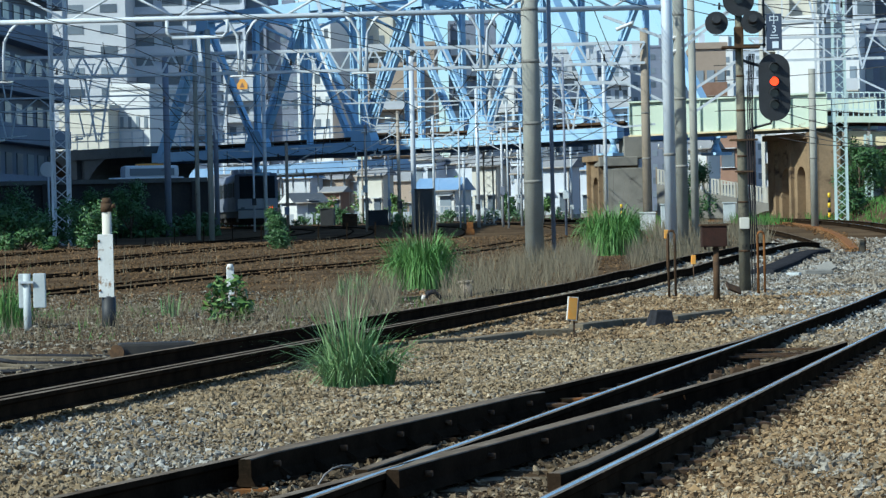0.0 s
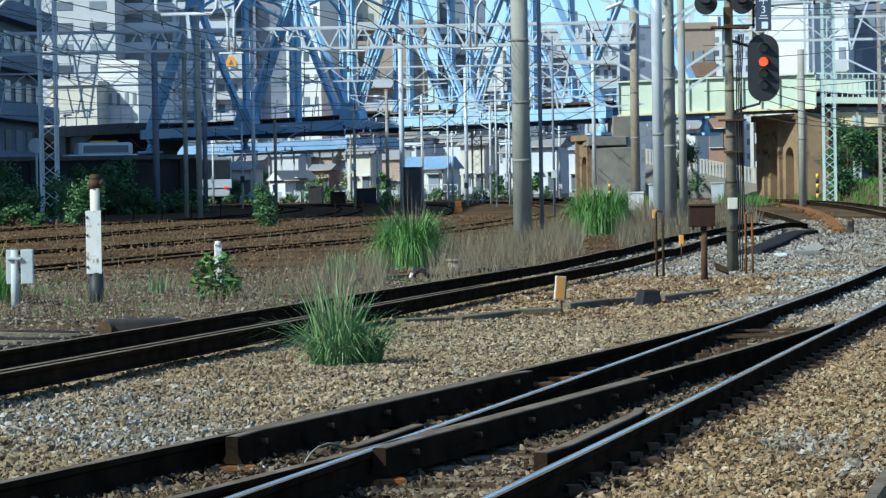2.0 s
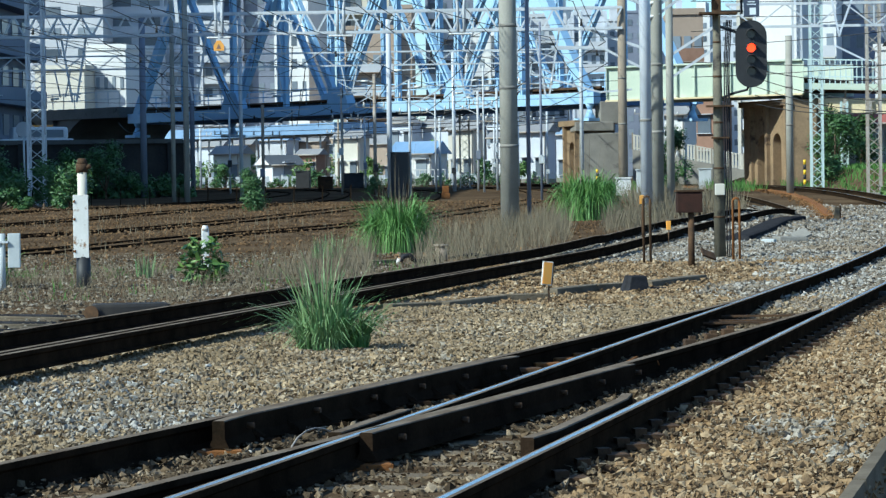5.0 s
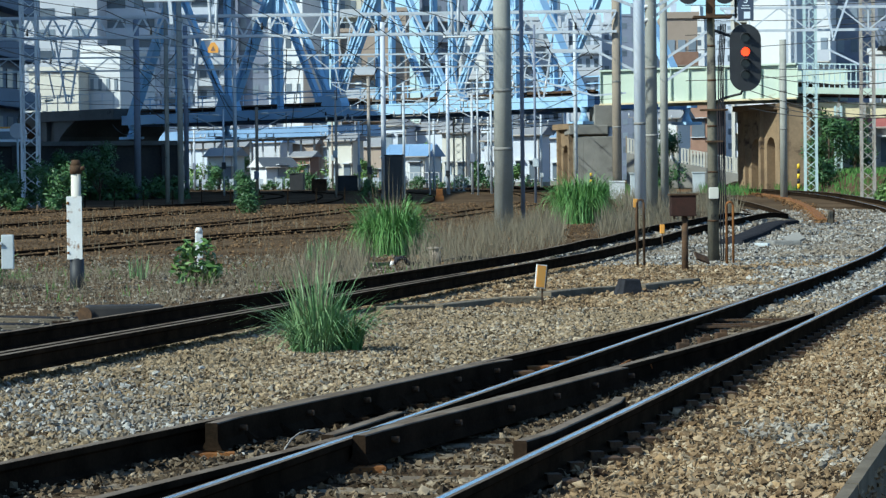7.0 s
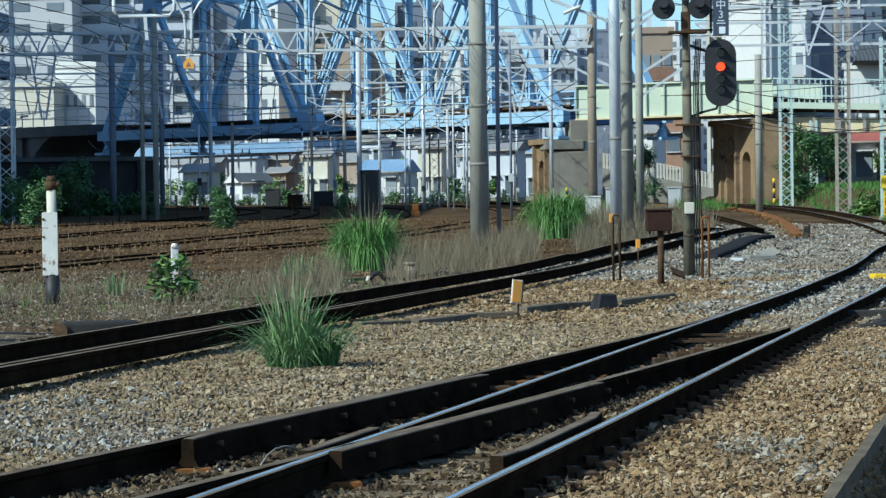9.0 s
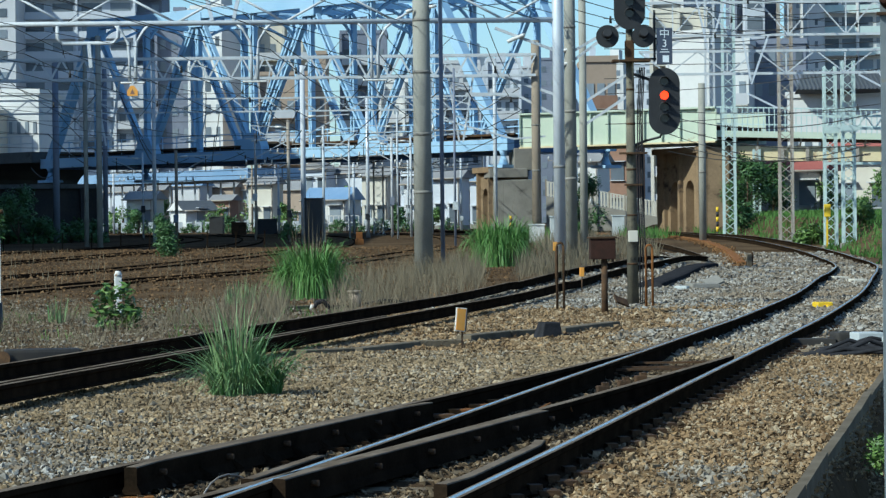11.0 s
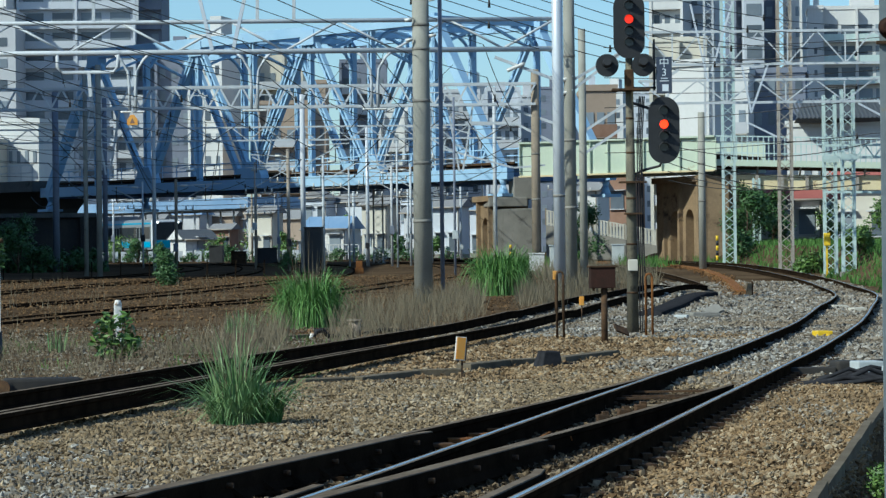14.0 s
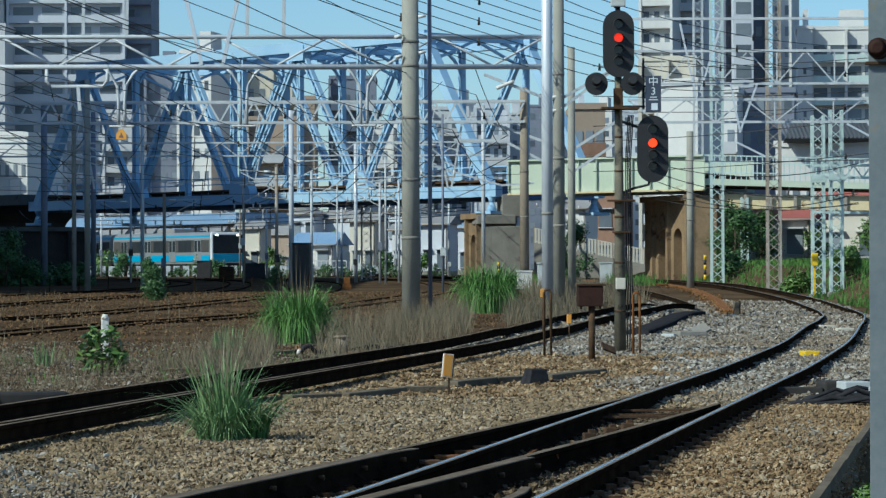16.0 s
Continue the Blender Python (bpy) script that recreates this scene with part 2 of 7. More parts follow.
    "wall_tan": mat("tan_tiled_wall", (0.38, 0.30, 0.235), (0.32, 0.25, 0.195), 0.85, scale=0.15, fine=3.0, bump=0.05),
    "wall_brick": mat("reddish_brown_wall", (0.30, 0.19, 0.14), (0.22, 0.13, 0.09), 0.85, scale=0.2, fine=3.0, bump=0.05),
    "wall_cream": mat("cream_wall", (0.60, 0.57, 0.49), (0.52, 0.49, 0.42), 0.85, scale=0.2, fine=3.0, bump=0.05),
    "roof_blue": mat("faded_blue_sheet_roof", (0.16, 0.27, 0.43), (0.24, 0.34, 0.48), 0.6, scale=0.3, fine=5.0, bump=0.05),
    "roof_grey": mat("grey_roof", (0.20, 0.20, 0.21), (0.28, 0.28, 0.28), 0.8, scale=0.3, fine=5.0, bump=0.1),
    "slate_roof": mat("dark_slate_roof", (0.075, 0.085, 0.10), (0.11, 0.12, 0.135), 0.8, scale=0.4, fine=6.0, bump=0.2),
    "roof_red": mat("dull_red_roof", (0.34, 0.12, 0.10), (0.27, 0.09, 0.08), 0.8, scale=0.3, fine=5.0, bump=0.1),
    "train_steel": mat("brushed_stainless_steel", (0.30, 0.32, 0.33), (0.25, 0.27, 0.28), 0.4, 0.3, scale=0.5, fine=6.0, bump=0.02),
    "train_blue": mat("sky_blue_livery_band", (0.02, 0.33, 0.55), (0.02, 0.29, 0.50), 0.4, scale=0.5, fine=6.0, bump=0),
    "train_white": mat("white_train_front", (0.75, 0.76, 0.77), (0.68, 0.69, 0.70), 0.4, scale=0.5, fine=6.0, bump=0),
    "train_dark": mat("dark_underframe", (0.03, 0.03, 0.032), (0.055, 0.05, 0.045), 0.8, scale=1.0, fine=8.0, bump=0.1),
    "lamp_lit": mat("lit_headlamp", (0.9, 0.9, 0.85), (0.9, 0.9, 0.85), 0.3, bump=0, glow=((1.0, 0.97, 0.9), 3.0)),
    "sign_blue": mat("dark_slate_sign", (0.035, 0.05, 0.085), (0.05, 0.065, 0.10), 0.6, scale=5.0, fine=40.0, bump=0.05),
    "letter": mat("white_lettering", (0.70, 0.76, 0.80), (0.62, 0.68, 0.72), 0.7, bump=0),
    "porcelain": mat("white_porcelain", (0.75, 0.75, 0.72), (0.60, 0.58, 0.54), 0.3, scale=6, bump=0),
    "rubber": mat("black_cable_sheath", (0.022, 0.022, 0.024), (0.045, 0.045, 0.05), 0.95, scale=5, fine=30, bump=0.1),
    "plank": mat("silvered_timber_trough_lid", (0.10, 0.08, 0.054), (0.18, 0.148, 0.105), 0.9, scale=3.0, fine=30.0, bump=0.4),
}


# ---- mesh tools ----
def V(*p):
    return Vector(p)


def box(bm, c, s, rz=0.0, bevel=0.0):
    """A box of size s round the centre c, turned rz degrees about z."""
    g = bmesh.ops.create_cube(bm, size=1.0, matrix=pose(*c, 0, 0, rz) @ Matrix.Diagonal((*s, 1)))
    if bevel:
        es = {e for v in g["verts"] for e in v.link_edges}
        bmesh.ops.bevel(bm, geom=list(es), offset=bevel, segments=2, affect="EDGES", profile=0.6)


def beam(bm, p, q, w, h=None):
    """A square bar from p to q, w wide and h deep."""
    p, q = Vector(p), Vector(q)
    d = q - p
    m = Matrix.Translation((p + q) / 2) @ d.to_track_quat("Y", "Z").to_matrix().to_4x4()
    bmesh.ops.create_cube(bm, size=1.0, matrix=m @ Matrix.Diagonal((w, d.length, h or w, 1)))


def rod(bm, p, q, r, r2=None, n=10):
    """A round bar from p to q, tapering from r to r2."""
    p, q = Vector(p), Vector(q)
    d = q - p
    m = Matrix.Translation((p + q) / 2) @ d.to_track_quat("Z", "Y").to_matrix().to_4x4()
    g = bmesh.ops.create_cone(bm, cap_ends=True, segments=n, radius1=r, radius2=r if r2 is None else r2, depth=d.length, matrix=m)
    for f in {f for v in g["verts"] for f in v.link_faces}:
        f.smooth = len(f.verts) == 4


def tube(bm, pts, r, n=8):
    """A bent pipe along pts."""
    pts = [Vector(p) for p in pts]
    rings = []
    for i, p in enumerate(pts):
        d = (pts[min(i + 1, len(pts) - 1)] - pts[max(i - 1, 0)]).normalized()
        side = d.cross(V(0, 0, 1)) if abs(d.z) < 0.95 else d.cross(V(0, 1, 0))
        side.normalize()
        up = side.cross(d)
        rings.append([bm.verts.new(p + r * (math.cos(a) * side + math.sin(a) * up)) for a in (2 * math.pi * k / n for k in range(n))])
    for a, b in zip(rings, rings[1:]):
        for k in range(n):
            bm.faces.new((a[k], a[(k + 1) % n], b[(k + 1) % n], b[k])).smooth = True
    bm.faces.new(rings[0][::-1]), bm.faces.new(rings[-1])


def sweep(bm, path, profile, close=True, mats=None):
    """A profile of (across, up) points swept along a path of points in plan (z kept)."""
    path = [Vector(p) for p in path]
    rings = []
    for i, p in enumerate(path):
        d = path[min(i + 1, len(path) - 1)] - path[max(i - 1, 0)]
        d.z = 0
        d.normalize()
        side = V(d.y, -d.x, 0)
        rings.append([bm.verts.new(p + side * a + V(0, 0, u)) for a, u in profile])
    n = len(profile)
    for a, b in zip(rings, rings[1:]):
        for k in range(n if close else n - 1):
            f = bm.faces.new((a[k], b[k], b[(k + 1) % n], a[(k + 1) % n]))
            if mats:
                f.material_index = mats[k]
    if close:
        bm.faces.new(rings[0]), bm.faces.new(rings[-1][::-1])


def thing(name, at, label, category, group="", kind=""):
    ob = new(name)
    ob.location = at
    ob.empty_display_size = 0.2
    return tagged(ob, label, category, group, kind)


def mesh_of(name, bm, *mats):
    me = bpy.data.meshes.new(name)
    bmesh.ops.recalc_face_normals(bm, faces=bm.faces) if len(bm.faces) < 60000 else None
    bm.to_mesh(me)
    bm.free()
    for m in mats:
        me.materials.append(M[m] if isinstance(m, str) else m)
    return me


def part(name, bm, material, parent, label=""):
    """Links a bmesh given in world metres as ONE mesh under a thing or a part."""
    mats = material if isinstance(material, tuple) else (material,)
    ob = new(name, mesh_of(name, bm, *mats))
    ob.parent = parent
    top = parent if parent.parent is None else parent.parent
    if parent.parent is None:
        ob.matrix_parent_inverse = Matrix.Translation(-Vector(top.location))
    return tagged(ob, label)


def solo(name, bm, material, label, category, group="", kind="", at=None):
    """One mesh that is a thing by itself, its origin at `at`."""
    mats = material if isinstance(material, tuple) else (material,)
    if at is not None:
        bmesh.ops.translate(bm, verts=bm.verts, vec=-Vector(at))
    ob = new(name, mesh_of(name, bm, *mats))
    if at is not None:
        ob.location = at
    return tagged(ob, label, category, group, kind)


def quick(name, shape, material, parent, label=""):
    bm = bmesh.new()
    shape(bm)
    return part(name, bm, material, parent, label)


def step(a, b, v):
    t = min(1.0, max(0.0, (v - a) / (b - a)))
    return t * t * (3 - 2 * t)


def ground_z(x, y):
    """Height of the ground: level by the turnout, a slow rise towards the bridge, a bank beside the far curve."""
    z = -0.175 + 0.225 * step(50, 72, y) + 0.32 * step(72, 110, y) + 0.25 * step(110, 160, y) + 0.25 * step(150, 260, y)
    right = step(5.5, 8.5, x) * (1 - step(95, 135, y)) * step(50, 75, y)
    z -= right * (0.225 * step(50, 72, y) + 0.32 * step(72, 110, y) - 0.02)
    z -= 0.45 * step(2.36, 2.46, x - 0.183 * (y - 18.5)) * (1 - step(27, 30, y))
    edge = bank_edge(y)
    z += 0.95 * step(edge, edge + 2.0, x) * step(70, 95, y) * (1 - 0.6 * step(140, 200, y))
    return z


def bank_edge(y):
    return 13.2 + 1.7 * step(84, 108, y) - 2.0 * step(118, 147, y) - 2.4 * step(147, 168, y)


# ---- ground ----
def spline(ctrl, n=6):
    """Catmull-Rom through plan points, n steps a span."""
    c = [Vector(p) for p in ctrl]
    c = [2 * c[0] - c[1]] + c + [2 * c[-1] - c[-2]]
    out = []
    for a, b, d, e in zip(c, c[1:], c[2:], c[3:]):
        for k in range(n):
            t = k / n
            out.append(0.5 * ((2 * b) + (d - a) * t + (2 * a - 5 * b + 4 * d - e) * t * t + (3 * b - a - 3 * d + e) * t ** 3))
    return out + [c[-2]]


def build_ground():
    ys = [-300, -60, 0] + [4 + 1.0 * i for i in range(60)] + [64 + 2.0 * i for i in range(70)] + [210, 230, 260, 300, 400, 700, 1500, 4000]
    xs = [-3000, -600, -150, -80, -60, -45] + [-36 + 1.0 * i for i in range(37)] + [1 + 0.16 * i for i in range(1, 32)] + [7 + 1.0 * i for i in range(30)] + [45, 60, 80, 150, 600, 3000]
    bm = bmesh.new()
    grid = [[bm.verts.new((x, y, ground_z(x, y) + 0.02 * noise.noise((x * 0.9, y * 0.9, 0)))) for x in xs] for y in ys]
    for r, q in zip(grid, grid[1:]):
        for i in range(len(xs) - 1):
            bm.faces.new((r[i], r[i + 1], q[i + 1], q[i])).smooth = True
    solo("ground", bm, "soil", "brown gravelly ground of a railway yard", "ground", kind="structure")


build_ground()

# ---- rail tracks ----
GAUGE = 1.067
# profile of a rail head at the top: across, up from the head's top
RAIL = [(-0.0325, -0.003), (-0.015, 0.0), (0.015, 0.0), (0.0325, -0.003), (0.0325, -0.035), (0.009, -0.05), (0.009, -0.125), (0.063, -0.14), (0.063, -0.153), (-0.063, -0.153), (-0.063, -0.14), (-0.009, -0.125), (-0.009, -0.05), (-0.0325, -0.035)]
RAIL_MATS = [2, 1, 2] + [0] * 11


def lift(path, up=0.175):
    return [V(p[0], p[1], ground_z(p[0], p[1]) + up) for p in path]


def offset(path, a):
    out = []
    for i, p in enumerate(path):
        d = path[min(i + 1, len(path) - 1)] - path[max(i - 1, 0)]
        d = V(d.x, d.y, 0).normalized()
        out.append(p + V(d.y, -d.x, 0) * a)
    return out


def rail(path, parent, top="rail_top", name="rail", label=""):
    bm = bmesh.new()
    sweep(bm, path, RAIL, mats=RAIL_MATS)
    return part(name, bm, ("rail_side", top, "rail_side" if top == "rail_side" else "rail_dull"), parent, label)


SLEEPER_MESH = []


def sleepers(path, parent, every=0.6, y0=0, y1=200, width=2.1, drop=0.15):
    """Separate timber sleepers on one shared mesh."""
    if not SLEEPER_MESH:
        bm = bmesh.new()
        box(bm, (0, 0, -0.07), (2.1, 0.2, 0.14), bevel=0.012)
        SLEEPER_MESH.append(mesh_of("sleeper", bm, "sleeper"))
    run = 0.0
    for a, b in zip(path, path[1:]):
        d = b - a
        while run < d.length:
            p = a + d * (run / d.length)
            if y0 <= p.y <= y1:
                ob = new("sleeper", SLEEPER_MESH[0])
                ob.parent = parent
                ob.matrix_basis = Matrix.Translation(p - Vector(parent.location) + V(0, 0, -drop)) @ pose(0, 0, 0, 0, 0, math.degrees(math.atan2(d.y, d.x)) - 90 + random.uniform(-1, 1)) @ Matrix.Diagonal((width / 2.1, 1, 1, 1))
            run += every
        run -= d.length


MAIN = lift(spline([(-2.2, 6), (-0.05, 16.9), (1.62, 25.6), (3.32, 34.4), (4.68, 41.6), (7.0, 54.9), (8.55, 64.8), (10.03, 74.7), (11.3, 83.8), (12.6, 97), (13.3, 110), (12.9, 125), (11.3, 145), (8.6, 165), (4.0, 190), (-5, 230)]))
main_track = thing("railway_track", (0, 14, 0), "single railway track with a bright running surface curving away", "railway track", "running tracks")
LEFT_RAIL, RIGHT_RAIL = offset(MAIN, -GAUGE / 2 - 0.03), offset(MAIN, GAUGE / 2 + 0.03)
rail(LEFT_RAIL, main_track, label="rail polished by wheels")
rail(RIGHT_RAIL, main_track, label="rail polished by wheels")
sleepers(MAIN, main_track, y0=31, y1=100)


def turnout_gap(y):
    return 1.13 * max(0.0, (31 - y) / 15.7) ** 1.3


turnout = thing("railway_turnout", (0, 16, 0), "rusty turnout rails branching off the polished track", "railway turnout")
STOCK = [p - V(turnout_gap(p.y) + 0.05, 0, 0) for p in LEFT_RAIL if p.y < 40]
STOCK = [V(p.x, p.y, 0) for p in STOCK]
CLOSURE = [p + V(GAUGE + 0.085, 0, 0) for p in STOCK if p.y < 30.2]
rail(STOCK, turnout, "rail_dull", "stock_rail")
rail(CLOSURE, turnout, "rail_dull", "closure_rail")
sleepers([V(0.5 * (a.x + b.x) - 0.2, a.y, 0) for a, b in zip(STOCK, RIGHT_RAIL)], turnout, y0=8, y1=31, width=2.5, drop=0.168)


# solid bar section of check and wing rails
BAR = [(-0.035, -0.006), (-0.03, 0.0), (0.03, 0.0), (0.035, -0.006), (0.035, -0.10), (0.06, -0.15), (-0.06, -0.15), (-0.035, -0.10)]


def check_rail(base, y0, y1, off, name, flare=0.05, end_block=True):
    """A bar beside a running rail, its two ends bent away from it, with bolted filler blocks."""
    pts = [p for p in base if y0 - 2.5 < p.y < y1 + 2.5]
    fine = [a.lerp(b, k / 8) for a, b in zip(pts, pts[1:]) for k in range(8)]
    fine = offset([p for p in fine if y0 <= p.y <= y1], off)
    k = 1 if off > 0 else -1
    fine = [p + V(k * flare * (max(0.0, 1 - (p.y - y0) / 0.5) + max(0.0, 1 - (y1 - p.y) / 0.5)), 0, 0.012) for p in fine]
    bm = bmesh.new()
    sweep(bm, fine, BAR, mats=[2, 1, 2, 0, 0, 0, 0, 0])
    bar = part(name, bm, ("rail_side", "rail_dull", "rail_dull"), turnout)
    for p in fine[2::5]:
        quick("bolt", lambda b: rod(b, p + V(0.03 * k, 0, -0.06), p + V(0.075 * k, -0.01, -0.06), 0.017, n=6), "iron", bar)
    if end_block:
        p = fine[0]
        quick("end_plate", lambda b: box(b, (p.x, p.y + 0.02, -0.16), (0.24, 0.22, 0.03), 12), "orange_rust", bar, "rusty orange base plate")


check_rail(STOCK, 15.85, 21.5, 0.13, "check_rail")
check_rail(RIGHT_RAIL, 14.65, 17.7, -0.13, "check_rail")
check_rail(LEFT_RAIL, 14.9, 16.6, -0.10, "wing_rail", 0.0, False)
check_rail(CLOSURE, 14.95, 20.5, 0.10, "wing_rail", 0.02)

SIDE = spline([(-7.1, 6), (-4.06, 24.4), (-1.8, 38.0), (0.61, 52.6), (2.5, 64), (4.8, 78), (7.1, 92), (7.9, 101), (8.0, 112), (7.2, 125), (5.4, 145), (2.5, 170), (-2, 200)])
SIDE = [V(p[0], p[1], ground_z(p[0], p[1]) + (0.24 if p[1] < 60 else 0.2)) for p in SIDE]
side_track = thing("railway_track", (-5, 20, 0.1), "rust-dark side track beside dry weeds", "railway track", "running tracks")
for a in (-GAUGE / 2 - 0.03, GAUGE / 2 + 0.03):
    rail(offset(SIDE, a), side_track, "rail_dull")
inner = [p for p in offset(SIDE, GAUGE / 2 - 0.10) if 16 < p.y < 42]
rail(inner, side_track, "rail_dull", "check_rail")
sleepers(SIDE, side_track, y0=14, y1=100, drop=0.22, width=1.9)

# rusted yard tracks that cross the brown field
YARD = [[(-13, 50), (-6, 75), (-1.5, 100), (0, 125), (-1, 160), (-5, 200)], [(-17, 55), (-10, 80), (-6, 105), (-5, 130), (-7, 165), (-12, 205)],
        [(-22, 62), (-14.5, 88), (-10.5, 112), (-9.5, 135), (-12, 170), (-17, 205)], [(-27, 72), (-19, 98), (-15, 120), (-13.2, 145), (-15.6, 171), (-20.9, 200), (-36.3, 285)],
        [(0, 210), (-10.6, 228), (-17.6, 240), (-40, 278.8), (-65, 322)]]
for ctrl in YARD:
    path = lift(spline(ctrl), 0.055)
    yard = thing("railway_track", path[0], "disused yard track with brown rusted rails", "railway track", "yard tracks")
    for a in (-GAUGE / 2, GAUGE / 2):
        rail(offset(path, a), yard, "rail_side")
    sleepers(path, yard, every=1.3, y0=55, y1=120, drop=0.075)


# ---- truss bridge ----
B0, BU, BV = V(2.64, 160, 0), V(-0.650, 0.760, 0), V(0.760, 0.650, 0)
PANEL, Z_LOW, Z_TOP, B_WIDE = 11.2, 5.55, 14.3, 7.6


def on_bridge(s, v=0.0, z=0.0):
    return B0 + BU * s + BV * v + V(0, 0, z)


def build_bridge():
    br = thing("truss_bridge", on_bridge(22, 3.8, 0), "light blue riveted steel truss railway bridge over the tracks", "bridge")

    def bar(name, p, q, w, h, m="blue"):
        quick(name, lambda bm: beam(bm, p, q, w, h), m, br)

    def laced(name, p, q, w, deep=0.30):
        """Two thin plates standing across the truss, tied by lacing bars on both faces."""
        bm = bmesh.new()
        p, q = Vector(p), Vector(q)
        run = (q - p).normalized()
        side = run.cross(BV).normalized()
        rot = Matrix((side, run, BV)).transposed().to_4x4()

        def plate(c, su, sr, sv):
            bmesh.ops.create_cube(bm, size=1.0, matrix=Matrix.Translation(c) @ rot @ Matrix.Diagonal((su, sr, sv, 1)))

        long = (q - p).length
        for k in (-1, 1):
            plate((p + q) / 2 + side * (k * w / 2), 0.045, long, deep)
            for j in (-1, 1):
                plate((p + q) / 2 + side * (k * (w / 2 - 0.06)) + BV * (j * (deep / 2 - 0.02)), 0.11, long, 0.03)
        n = max(4, int(long / 0.62))
        for i in range(n):
            a, b = p.lerp(q, i / n), p.lerp(q, (i + 1) / n)
            k = 1 if i % 2 else -1
            for j in (-1, 1):
                beam(bm, a + side * (k * w * 0.42) + BV * (j * deep / 2), b - side * (k * w * 0.42) + BV * (j * deep / 2), 0.07, 0.03)
        part(name, bm, "blue", br)

    for v in (0.0, B_WIDE):
        bar("bottom_chord", on_bridge(-0.6, v, Z_LOW), on_bridge(45.6, v, Z_LOW), 0.5, 0.62)
        bar("top_chord", on_bridge(5.3, v, Z_TOP), on_bridge(39.5, v, Z_TOP), 0.5, 0.6)
        bar("end_post", on_bridge(0, v, Z_LOW), on_bridge(5.6, v, Z_TOP), 0.55, 0.55)
        bar("end_post", on_bridge(44.8, v, Z_LOW), on_bridge(39.2, v, Z_TOP), 0.55, 0.55)
        for i in range(1, 4):
            s = i * PANEL
            laced("vertical", on_bridge(s, v, Z_LOW), on_bridge(s, v, Z_TOP), 0.36)
            for k in (-1, 1):
                top = s + k * PANEL / 2
                laced("diagonal", on_bridge(s, v, Z_LOW), on_bridge(top, v, Z_TOP), 0.37)
            bm = bmesh.new()
            g = [on_bridge(s + a, v - 0.3, z) for a, z in ((-1.1, Z_LOW - 0.3), (1.1, Z_LOW - 0.3), (1.0, Z_LOW + 0.5), (0.55, Z_LOW + 1.3), (-0.55, Z_LOW + 1.3), (-1.0, Z_LOW + 0.5))]
            f = bm.faces.new([bm.verts.new(p) for p in g])
            r = bmesh.ops.extrude_face_region(bm, geom=[f])
            bmesh.ops.translate(bm, verts=[e for e in r["geom"] if isinstance(e, bmesh.types.BMVert)], vec=BV * 0.6)
            part("gusset_plate", bm, "blue", br)
        for i in range(4):
            s = (i + 0.5) * PANEL
            laced("hanger", on_bridge(s, v, Z_LOW), on_bridge(s, v, Z_TOP), 0.26)
            bm = bmesh.new()
            box(bm, on_bridge(s, v, Z_TOP - 0.35), (1.3, 0.62, 0.9), math.degrees(math.atan2(BU.y, BU.x)))
            part("gusset_plate", bm, "blue", br)
    for i in range(9):
        s = i * PANEL / 2
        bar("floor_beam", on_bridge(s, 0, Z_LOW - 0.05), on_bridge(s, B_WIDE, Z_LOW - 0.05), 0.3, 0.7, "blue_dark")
        if 0 < i < 8:
            bar("top_strut", on_bridge(s, 0, Z_TOP), on_bridge(s, B_WIDE, Z_TOP), 0.25, 0.35)
            if i % 2:
                for k in (-1, 1):
                    bar("sway_brace", on_bridge(s, 0 if k > 0 else B_WIDE, Z_TOP - 1.6), on_bridge(s, B_WIDE / 2, Z_TOP - 0.1), 0.14, 0.14)
        if 0 < i < 7:
            bar("lateral_brace", on_bridge(s, 0, Z_TOP), on_bridge(s + PANEL / 2, B_WIDE, Z_TOP), 0.15, 0.15)
            bar("lateral_brace", on_bridge(s, B_WIDE, Z_TOP), on_bridge(s + PANEL / 2, 0, Z_TOP), 0.15, 0.15)
    for v in (0.0, B_WIDE):
        k = 1 if v == 0 else -1
        for i in range(1, 8):
            s = i * PANEL / 2
            bm = bmesh.new()
            arc = [on_bridge(s, v + k * (1.9 - 1.9 * math.cos(a)), Z_TOP - 2.2 + 2.0 * math.sin(a)) for a in (math.pi / 2 * j / 6 for j in range(7))]
            tube(bm, arc, 0.1, 6)
            part("knee_brace", bm, "blue", br)
    for v in (2.0, 3.2, 4.6, 5.8):
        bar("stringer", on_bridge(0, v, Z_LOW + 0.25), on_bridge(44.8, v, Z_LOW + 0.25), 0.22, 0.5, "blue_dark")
    bar("deck", on_bridge(-0.2, B_WIDE / 2, Z_LOW + 0.58), on_bridge(45, B_WIDE / 2, Z_LOW + 0.58), B_WIDE - 1.2, 0.12, "iron")
    # walkway rail along the near side
    for z in (0.6, 0.98, 1.35):
        bar("handrail", on_bridge(-0.5, 0.75, Z_LOW + z), on_bridge(45.3, 0.75, Z_LOW + z), 0.06, 0.06)
    bar("walkway", on_bridge(-0.5, 0.72, Z_LOW + 0.34), on_bridge(45.3, 0.72, Z_LOW + 0.34), 0.7, 0.07, "iron")
    for i in range(31):
        s = -0.4 + i * 1.52
        bar("railing_post", on_bridge(s, 0.75, Z_LOW + 0.3), on_bridge(s, 0.75, Z_LOW + 1.4), 0.06, 0.06)
